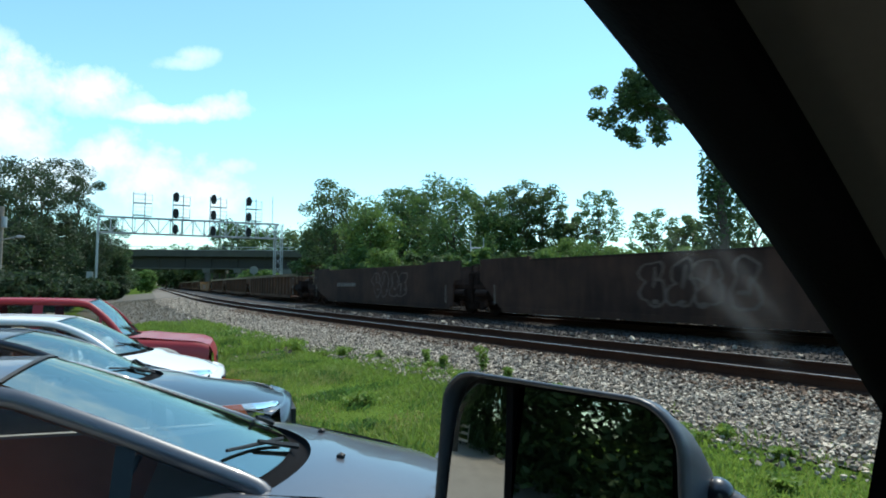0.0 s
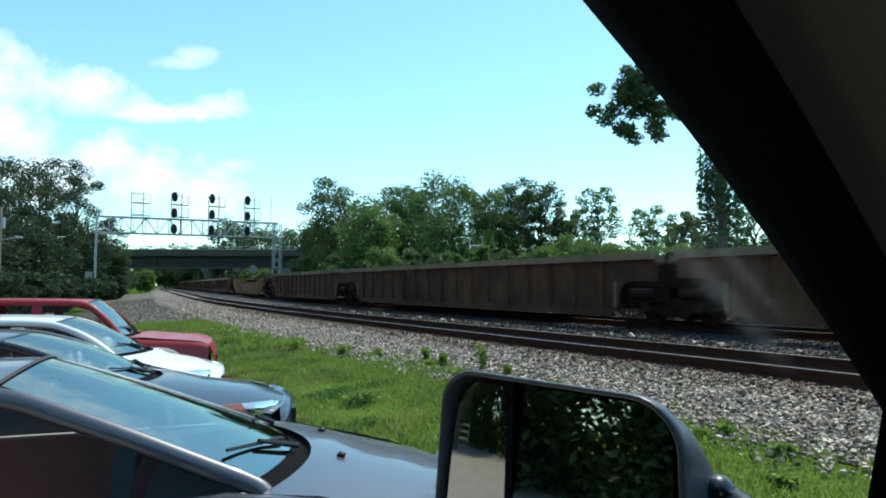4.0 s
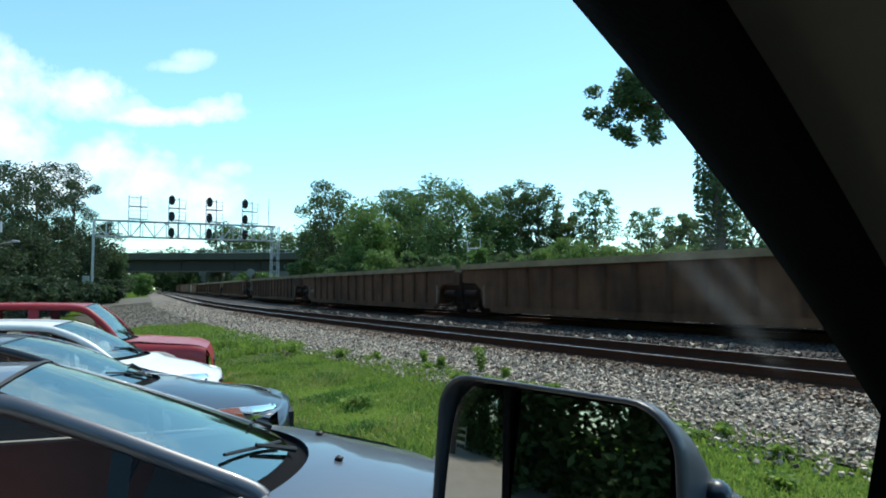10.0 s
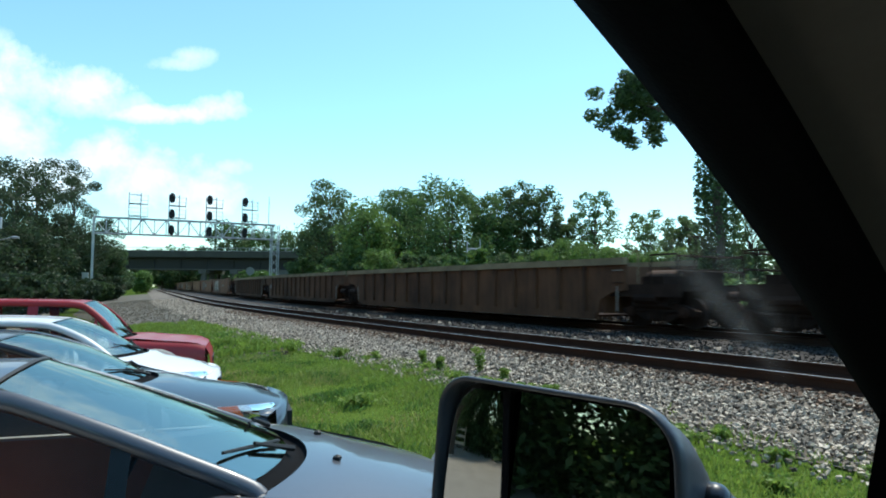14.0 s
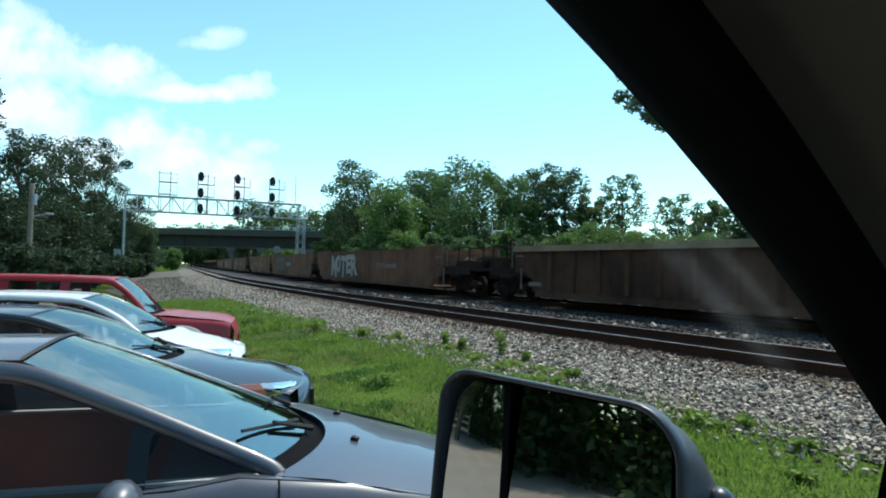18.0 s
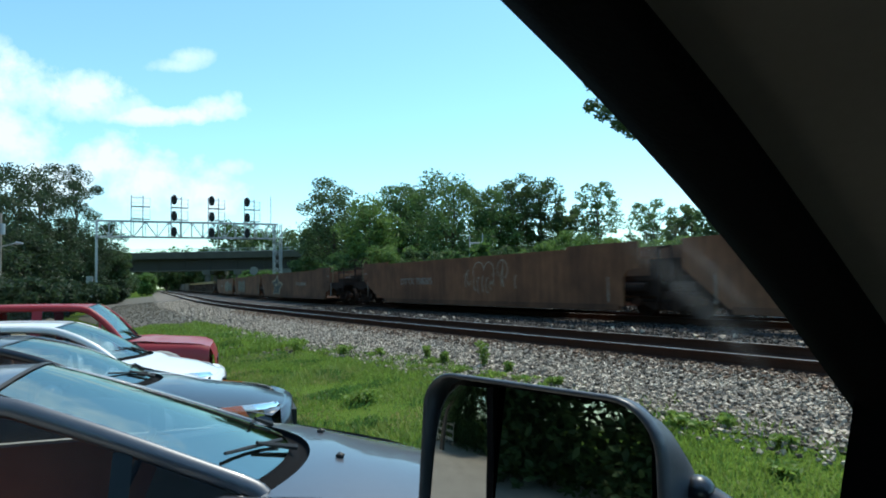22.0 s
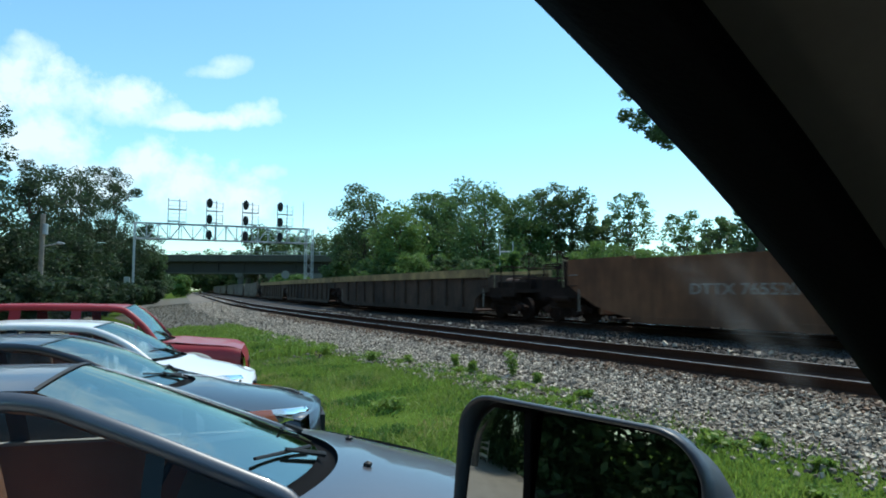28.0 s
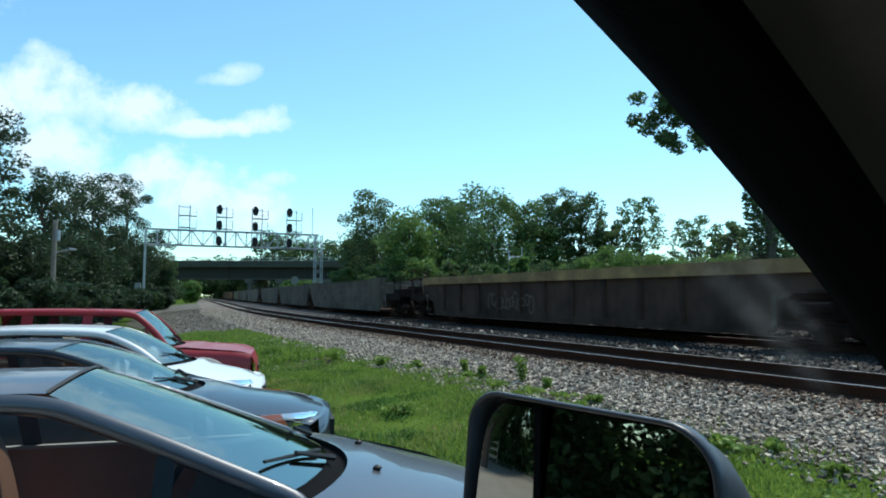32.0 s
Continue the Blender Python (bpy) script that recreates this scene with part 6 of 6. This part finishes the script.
        lathe_box(bm, 0.26, 0.09, 0.66)
        back = part("backrest", bm, TRIM, seat)
        back.matrix_local = pose(0, -0.3, 0.22, 10, 0, 0)
    # sail panel at the foot of the pillar
    bm = bmesh.new()
    a, b = Vector((-0.222, 0.455, 1.752)), Vector((-0.245, 0.452, 1.62))
    out = Vector((0.30, 0.22, 0.0))
    a, b = a + SAIL, b + SAIL
    sheet(bm, [[a + Vector((0, 0, 0.05)), a, b, b + Vector((-0.03, 0, -0.25))], [p + out for p in (a + Vector((0, 0, 0.05)), a, b, b + Vector((-0.03, 0, -0.25)))]])
    part("sail_panel", bm, PILLAR, t)
    bm = bmesh.new()
    sheet(bm, [[(x + dx, y, z) for y in (-0.55, 1.3)] for x, z, dx in ((-0.36, 1.34, 0), (-0.27, 2.08, 0), (-0.27, 2.08, -0.004), (-0.36, 1.34, -0.004))])
    pane = part("side_window", bm, STREAKED, t, "clear side window with faint pale streaks")
    pane.visible_shadow = False
    door_mirror(t)


def streaked_glass():
    """Clear glass with pale streaks that run down and forward across it."""
    m = bpy.data.materials.new("streaked_window")
    m.use_nodes = True
    nt = m.node_tree
    nt.nodes.remove(nt.nodes["Principled BSDF"])
    out = nt.nodes["Material Output"]
    clear = nt.nodes.new("ShaderNodeBsdfTransparent").outputs[0]
    tc = nt.nodes.new("ShaderNodeTexCoord")

    def calc(op, a, b):
        n = nt.nodes.new("ShaderNodeMath")
        n.operation = op
        for k, v in enumerate((a, b)):
            if isinstance(v, (int, float)):
                n.inputs[k].default_value = v
            else:
                nt.links.new(v, n.inputs[k])
        return n.outputs[0]

    def along(v, shift):
        n = nt.nodes.new("ShaderNodeVectorMath")
        n.operation = "DOT_PRODUCT"
        nt.links.new(tc.outputs["Object"], n.inputs[0])
        n.inputs[1].default_value = v
        return calc("SUBTRACT", n.outputs["Value"], shift)

    def hump(v, half):
        q = calc("DIVIDE", v, half)
        return calc("MAXIMUM", calc("SUBTRACT", 1.0, calc("MULTIPLY", q, q)), 0.0)

    run, side = Vector((0, 0.856, -0.516)), Vector((0, 0.516, 0.856))
    mid = Vector((0, 0.425, 1.812))
    noise_map = nt.nodes.new("ShaderNodeMapping")
    noise_map.inputs["Rotation"].default_value = (radians(31), 0, 0)
    noise_map.inputs["Scale"].default_value = (1, 5, 60)
    nt.links.new(tc.outputs["Object"], noise_map.inputs["Vector"])
    grain = nt.nodes.new("ShaderNodeTexNoise")
    grain.inputs["Scale"].default_value = 3.0
    nt.links.new(noise_map.outputs[0], grain.inputs["Vector"])
    total = None
    for shift, half, reach, weight in ((0.0, 0.011, 0.125, 1.0), (0.028, 0.007, 0.085, 0.7), (0.015, 0.036, 0.11, 0.4)):
        band = calc("MULTIPLY", hump(along(side, side.dot(mid) + shift), half), hump(along(run, run.dot(mid)), reach))
        band = calc("MULTIPLY", band, weight)
        total = band if total is None else calc("ADD", total, band)
    amount = calc("ADD", calc("MULTIPLY", calc("MULTIPLY", total, grain.outputs["Fac"]), 0.042), 0.0)
    streak = nt.nodes.new("ShaderNodeBsdfTranslucent")
    streak.inputs[0].default_value = (0.8, 0.8, 0.78, 1)
    film = nt.nodes.new("ShaderNodeMixShader")
    nt.links.new(amount, film.inputs[0])
    nt.links.new(clear, film.inputs[1])
    nt.links.new(streak.outputs[0], film.inputs[2])
    nt.links.new(film.outputs[0], out.inputs[0])
    return m


STREAKED = streaked_glass()
SAIL = Vector((0.008, 0.010, 0.0))


def door_mirror(t):
    # local x runs outboard to inboard along the glass, z up, -y towards the eye
    u = Vector((0.9543, 0.2989, 0))
    n = Vector((0.2989, -0.9543, 0))
    m = Matrix((( u.x, -n.x, 0, -0.678), (u.y, -n.y, 0, 0.4157), (0, 0, 1, 1.694), (0, 0, 0, 1)))

    def outline(x0, x1, z0, z1, r0, r1, k=7, slant=0.0, drop=0.0):
        pts = []
        for cx, cz, r, a0 in ((x1 - r1, z1 - drop - r1, r1, 0), (x0 + r0, z1 - r0, r0, 90), (x0 + r0, z0 + r0, r0, 180), (x1 - r1, z0 + r1, r1, 270)):
            for j in range(k + 1):
                a = radians(a0 + 90 * j / k)
                x, z = cx + r * math.cos(a), cz + r * math.sin(a)
                pts.append((x + (-slant if a0 in (90, 180) else 0.018) * (z1 - z), z))
        return pts

    rows = []
    for gx, gz, y, ex in ((0.0, 0.0, 0.03, 0), (0.0, 0.0, 0.002, 0), (0.004, 0.004, -0.004, 0), (0.007, 0.006, 0.0, 0.002), (0.009, 0.004, 0.012, 0.001), (0.012, -0.012, 0.045, 0.002), (0.010, -0.04, 0.075, 0.004), (0.0, -0.07, 0.10, 0.008), (-0.04, -0.09, 0.115, 0.0)):
        rows.append([m @ Vector((x, y, z)) for x, z in outline(-0.008 - min(gx, 0.007), 0.277 + gx + ex, -0.19 - gx, 0.020 + gz, max(0.012, 0.036 + gx), 0.048 + gx, slant=0.09, drop=0.006)])
    bm = bmesh.new()
    vs = [[bm.verts.new(p) for p in r] for r in rows]
    for r, q in zip(vs, vs[1:]):
        for k in range(len(r)):
            bm.faces.new((r[k], q[k], q[(k + 1) % len(r)], r[(k + 1) % len(r)]))
    bm.faces.new(vs[-1])
    bm.normal_update()
    housing = smooth(part("mirror_housing", bm, HOUSING, t, "charcoal plastic mirror housing"))
    bm = bmesh.new()
    bm.faces.new([bm.verts.new(m @ Vector((x, 0.03, z))) for x, z in outline(-0.006, 0.281, -0.19, 0.018, 0.038, 0.05, slant=0.09, drop=0.006)])
    part("mirror_back", bm, PLASTIC, housing)
    bm = bmesh.new()
    bm.faces.new([bm.verts.new(m @ Vector((x, 0.019 + (z - 0.012) * 0.122, z))) for x, z in outline(0.084, 0.269, -0.18, 0.012, 0.006, 0.042, slant=0.01, drop=0.004)])
    part("mirror_glass", bm, MIRROR, housing, "flat mirror glass")
    bm = bmesh.new()
    rows = []
    for i in range(13):
        fz = i / 12
        z = -0.18 + 0.19 * fz
        w0 = 0.002 - 0.09 * (0.018 - z) + (0.022 * max(0, (fz - 0.82) / 0.18) ** 2)
        rows.append([m @ Vector((w0 + (0.074 - w0) * j / 8, 0.016 + 0.076 * (z - 0.012) - 0.0025 * math.sin(math.pi * j / 8) - 0.004 * (1 - (2 * fz - 1) ** 2), z)) for j in range(9)])
    sheet(bm, rows)
    smooth(part("wide_angle_glass", bm, MIRROR, housing, "convex wide-angle mirror glass"))
    bm = bmesh.new()
    v = [bm.verts.new(m @ Vector((x, y, z))) for x, y, z in ((0.076, 0.0, -0.185), (0.085, 0.0, -0.185), (0.085, 0.006, 0.014), (0.076, 0.006, 0.014))]
    bm.faces.new(v)
    part("mirror_divider", bm, MATT, housing)
    bm = bmesh.new()
    bmesh.ops.create_icosphere(bm, subdivisions=3, radius=0.017, matrix=pose(*(m @ Vector((0.297, 0.06, -0.078)))))
    rod(bm, m @ Vector((0.28, 0.06, -0.078)), m @ Vector((0.30, 0.06, -0.08)), 0.015, 14)
    rod(bm, m @ Vector((0.297, 0.06, -0.080)), m @ Vector((0.44, 0.10, -0.18)), 0.015, 14, 0.028)
    smooth(part("mirror_arm", bm, PAINT_BLACK, t, "glossy black mirror arm"))


PILLAR = mat("black_pillar_trim", (0.0045, 0.0045, 0.0052), (0.003, 0.003, 0.0036), 0.95, bump=0.05, fine=300)
PILLAR.node_tree.nodes["Principled BSDF"].inputs["Specular IOR Level"].default_value = 0.04
HOUSING = mat("charcoal_plastic", (0.075, 0.083, 0.10), (0.06, 0.067, 0.08), 0.40, bump=0.03, fine=300)
build_truck()


# ---- behind the truck: fence and trees, seen in the mirror ----
def build_fence(x0, y0, panels):
    f = base("rail_fence", pose(x0, y0, 0), "weathered wooden post and rail fence", "fence")
    for i in range(panels + 1):
        bm = bmesh.new()
        box(bm, i * 2.6 - 0.07, i * 2.6 + 0.07, -0.07, 0.07, 0, 1.25)
        part("post", bm, FENCE_WOOD, f)
        if i < panels:
            for z in (0.35, 0.72, 1.08):
                bm = bmesh.new()
                box(bm, i * 2.6, i * 2.6 + 2.6, 0.07, 0.11, z - 0.07, z + 0.07)
                part("rail", bm, FENCE_WOOD, f)


FENCE_WOOD = mat("bleached_fence_wood", (0.52, 0.45, 0.35), (0.34, 0.28, 0.21), 0.9, scale=4, bump=0.4)
build_fence(-36.6, -14.5, 11)
# Shaded leaf copies again, which keep the mirror view dark.
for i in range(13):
    tree(-52 + i * 5.0 + (i % 3) * 0.6, -23.5 - (i % 2) * 3, 13 + (i % 4), 3.8, 900 + i, LEAF_DEEP, "shade tree behind the lot with shade in its leaf colour", 0.55, 0.03, 0.36, 40, 0)
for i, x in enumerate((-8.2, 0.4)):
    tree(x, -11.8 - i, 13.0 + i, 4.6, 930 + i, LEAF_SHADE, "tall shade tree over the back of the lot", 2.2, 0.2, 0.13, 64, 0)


def build_hedge():
    rng = np.random.default_rng(71)
    cl = []
    for x in np.arange(-60, 16, 0.9):
        back = -20.5 if x < -11 else -15.0
        for z in (0.6, 1.6, 2.8, 4.2, 5.8, 7.4, 9.0, 10.8, 12.6, 14.4):
            for layer in (0.0, 1.9, 3.8, 5.7) if z > 7 else (0.0, 1.9, 3.8):
                cl.append(((x + rng.uniform(-0.5, 0.5), back - layer - z * 0.12 + rng.uniform(-0.8, 0.8), z), (1.3, 1.0, 1.1), 110 if z < 5 else 190))
    V, F = leaf_cloud(cl, 0.16, 72)
    tagged(mesh_part("thicket", V, F, LEAF_DARK), "dark leafy thicket behind the wooden fence", "thicket", kind="stuff")


build_hedge()


# ---- loose stones, grass and weeds ----
def stones(name, n, x0, x1, y0, y1, size, material, label, seed, rise=0.0, fade=0.0):
    rng = np.random.default_rng(seed)
    x = rng.uniform(x0, x1, n)
    y = rng.uniform(y0, y1, n)
    if fade:
        keep = rng.random(n) < np.clip((y - y0) / fade + 0.04, 0, 1)
        x, y = x[keep], y[keep]
        n = len(x)
    z = np.array([land(a, b + bend(a)[0]) for a, b in zip(x, y)])
    y = y + np.array([bend(a)[0] for a in x])
    s = size * rng.uniform(0.5, 1.25, n) ** 1.2
    cube = np.array([(a, b, c) for a in (-1, 1) for b in (-1, 1) for c in (-1, 1)], float)
    V = cube[None] * rng.uniform(0.35, 1.0, (n, 8, 3)) * (s[:, None, None] * np.array([0.62, 0.5, 0.38]))
    ang = rng.uniform(0, 6.28, n)
    tilt = rng.normal(0, 0.5, n)
    ca, sa, ct, st = np.cos(ang), np.sin(ang), np.cos(tilt), np.sin(tilt)
    X, Y, Z = V[..., 0], V[..., 1], V[..., 2]
    X, Z = X * ct[:, None] - Z * st[:, None], X * st[:, None] + Z * ct[:, None]
    X, Y = X * ca[:, None] - Y * sa[:, None], X * sa[:, None] + Y * ca[:, None]
    V = np.stack([X + x[:, None], Y + y[:, None], Z + (z + 0.012 + rise * rng.random(n))[:, None]], -1).reshape(-1, 3)
    q = np.array([(0, 1, 3, 2), (4, 6, 7, 5), (0, 4, 5, 1), (2, 3, 7, 6), (1, 5, 7, 3)])
    F = (q[None] + 8 * np.arange(n)[:, None, None]).reshape(-1, 4)
    return tagged(mesh_part(name, V, F, material), label, "stones", kind="stuff")


LANE_STONE = mat("lane_stone", (0.28, 0.24, 0.18), (0.07, 0.06, 0.045), 0.9, scale=3, fine=30, island=True, spread=0.4)
STONE = mat("ballast_stone", (0.66, 0.56, 0.44), (0.055, 0.043, 0.033), 0.9, scale=3, fine=30, island=True, spread=0.3)
STAINED = mat("rust_stained_stone", (0.24, 0.15, 0.095), (0.05, 0.034, 0.024), 0.9, scale=3, fine=30, island=True, spread=0.35)
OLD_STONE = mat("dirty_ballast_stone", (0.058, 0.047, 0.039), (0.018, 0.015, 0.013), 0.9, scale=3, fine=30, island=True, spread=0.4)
stones("ballast_stones", 40000, -24, 1.5, 5.1, 8.15, 0.044, STONE, "loose pale crushed stones beside the track", 11, 0.02, 0.9)
stones("ballast_stones", 17000, -70, -24, 5.2, 8.15, 0.065, STONE, "loose pale crushed stones beside the track", 12, 0.02, 0.6)
stones("ballast_stones", 9000, -34, 2.5, 7.35, 8.2, 0.055, STAINED, "rust-stained stones against the near rail", 17, 0.035, 0.6)
stones("lane_stones", 5000, -75, -14, 1.5, 5.4, 0.07, LANE_STONE, "small brown stones strewn over the gravel lane", 15, 0.01)
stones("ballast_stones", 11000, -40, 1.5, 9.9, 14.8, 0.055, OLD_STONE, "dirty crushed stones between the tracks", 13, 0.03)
stones("ballast_stones", 5000, 1.5, 16, 5.1, 8.15, 0.06, STONE, "loose pale crushed stones beside the track", 16, 0.02, 0.9)
stones("ballast_stones", 160, -40, 1.5, 11.5, 12.3, 0.11, STONE, "row of pale stones between the tracks", 14, 0.06)


def blades(name, n, x0, x1, y0, y1, high, wide, material, label, seed, thin=0.0, cover=0.75, spots=0.7):
    rng = np.random.default_rng(seed)
    x, y = rng.uniform(x0, x1, n), rng.uniform(y0, y1, n)
    patch = np.array([noise.noise(Vector((a * spots, b * spots, seed))) for a, b in zip(x, y)])
    keep = rng.random(n) < np.clip(cover + (0.9 if cover > 0.5 else 2.2) * patch - thin * np.clip((y - y1 + 1.2) / 1.2, 0, 1), 0.04 if cover > 0.5 else 0.0, 1)
    x, y, patch = x[keep], y[keep], patch[keep]
    n = len(x)
    z = np.array([land(a, b) for a, b in zip(x, y)]) - 0.01
    h = high * rng.uniform(0.4, 1.2, n) * (1 + 0.9 * patch)
    a = rng.uniform(0, 6.28, n)
    w = wide * rng.uniform(0.6, 1.4, n)
    lean = rng.normal(0, 0.45, (n, 2)) * h[:, None]
    p = np.stack([x, y, z], -1)
    d = np.stack([np.cos(a) * w, np.sin(a) * w, np.zeros(n)], -1)
    mid = p + np.stack([lean[:, 0] * 0.35, lean[:, 1] * 0.35, h * 0.6], -1)
    top = p + np.stack([lean[:, 0], lean[:, 1], h], -1)
    V = np.stack([p - d, p + d, mid + d * 0.8, top, mid - d * 0.8], 1).reshape(-1, 3)
    F = np.arange(5 * n).reshape(-1, 5)
    return tagged(mesh_part(name, V, F, material), label, "grass", kind="stuff")


BLADE = leaf_mat("grass_blades", (0.31, 0.44, 0.08), (0.13, 0.20, 0.038))
blades_far = ((26000, 0.5, 8.0, 9), (8000, 8.0, 20.0, 10))
TUFT = leaf_mat("pale_grass_blades", (0.34, 0.40, 0.12), (0.17, 0.23, 0.05))
blades("grass_blades", 130000, -15, 0.5, 1.0, 6.1, 0.045, 0.007, BLADE, "short bright green grass and clover", 5, 0.75)
blades("grass_blades", 26000, -29, -15, 0.8, 5.6, 0.15, 0.016, BLADE, "green grass beyond the parked cars", 6, 0.5)
for n, xa, xb, seed in blades_far:
    blades("grass_blades", n, xa, xb, 1.2, 5.6, 0.07, 0.010, BLADE, "short green grass in front of the lot", seed, 0.5)
blades("grass_blades", 16000, -14, 0.5, 4.6, 6.3, 0.075, 0.007, BLADE, "taller tufts of grass along the stones", 7, 1.25)
blades("grass_blades", 20000, -15, 0.5, 1.0, 5.6, 0.085, 0.006, TUFT, "pale tufts of longer grass in the lawn", 8, 0.6)


CLOVER = leaf_mat("clover_leaves", (0.15, 0.27, 0.055), (0.065, 0.13, 0.03))
STRAW = leaf_mat("dry_grass", (0.46, 0.42, 0.17), (0.26, 0.24, 0.09))
blades("clover", 44000, -15, -4.5, 1.0, 5.9, 0.055, 0.013, CLOVER, "dark green clover growing in patches in the lawn", 21, 0.5, -0.05, 1.5)
blades("clover", 14000, -27, -15, 1.2, 5.2, 0.10, 0.02, CLOVER, "dark green weeds growing in patches in the lawn", 22, 0.5, -0.05, 0.9)
blades("dry_grass", 26000, -15, 0.5, 1.2, 5.9, 0.05, 0.006, STRAW, "pale dry grass in patches in the lawn", 23, 0.2, -0.15, 1.1)
WEED = leaf_mat("weed_leaves", (0.27, 0.38, 0.075), (0.14, 0.22, 0.04))


def weed(x, y, high, wide, leaves, seed, n=120):
    """A weed: stems with leaves along them."""
    rng = random.Random(seed)
    w = base("weed", pose(x, y, land(x, y)), "leafy green weed at the edge of the stones", "weed", "weeds on the verge")
    bm = bmesh.new()
    cl = []
    for k in range(5):
        tip = Vector((rng.uniform(-1, 1) * wide * 0.6, rng.uniform(-1, 1) * wide * 0.6, high * rng.uniform(0.6, 1.0)))
        rod(bm, (0, 0, 0), tip, 0.006, 5, 0.003)
        for f in (0.35, 0.65, 0.95):
            cl.append((tip * f, (wide * 0.45, wide * 0.45, high * 0.16), n // 12))
    part("stem", bm, BLADE, w)
    V, F = leaf_cloud(cl, 0.035, seed)
    mesh_part("foliage", V, F, leaves, w)


for i, (x, y, hi, wi, tone) in enumerate(((-8.7, 6.2, 0.42, 0.14, 2), (-9.6, 6.0, 0.22, 0.11, 2), (-10.3, 6.1, 0.26, 0.11, 2), (-7.9, 6.1, 0.18, 0.13, 2), (-8.05, 3.75, 0.17, 0.32, 2),
                                          (-3.9, 5.7, 0.10, 0.16, 2), (-4.4, 5.6, 0.07, 0.16, 2), (-3.2, 5.5, 0.07, 0.16, 2), (-2.9, 4.9, 0.06, 0.2, 2), (-6.6, 5.9, 0.15, 0.14, 2),
                                          (-11.6, 5.8, 0.14, 0.16, 2), (-12.6, 5.4, 0.2, 0.25, 1), (-14.2, 5.0, 0.28, 0.3, 1), (-16.0, 4.6, 0.4, 0.5, 2), (-17.4, 4.2, 0.5, 0.6, 1), (-19.0, 4.0, 0.5, 0.6, 2))):
    weed(x, y, hi, wi, (LEAF_DARK, WEED, WEED, LEAF_MID)[tone], 40 + i, 220)
rng = random.Random(17)
for i in range(18):
    x = rng.uniform(-13.5, -1.5)
    weed(x, 5.35 + rng.gauss(0.25, 0.3), rng.uniform(0.05, 0.12), rng.uniform(0.12, 0.3), WEED, 80 + i, 150)


# ---- sleepers ----
def build_sleepers():
    bm = bmesh.new()
    box(bm, -0.115, 0.115, -1.3, 1.3, -0.36, -0.185)
    me = bpy.data.meshes.new("sleeper")
    bm.to_mesh(me)
    bm.free()
    me.materials.append(TIE)
    bed = bpy.data.objects["track_bed"]
    for t in TRACKS:
        for i in range(120):
            x = 1.0 - i * 0.55
            b, k = bend(x)
            o = new("sleeper", me)
            o.parent = bed
            o.matrix_world = pose(x, t + b, RAIL_Z, 0, 0, -math.degrees(math.atan(k)))


build_sleepers()

motions()
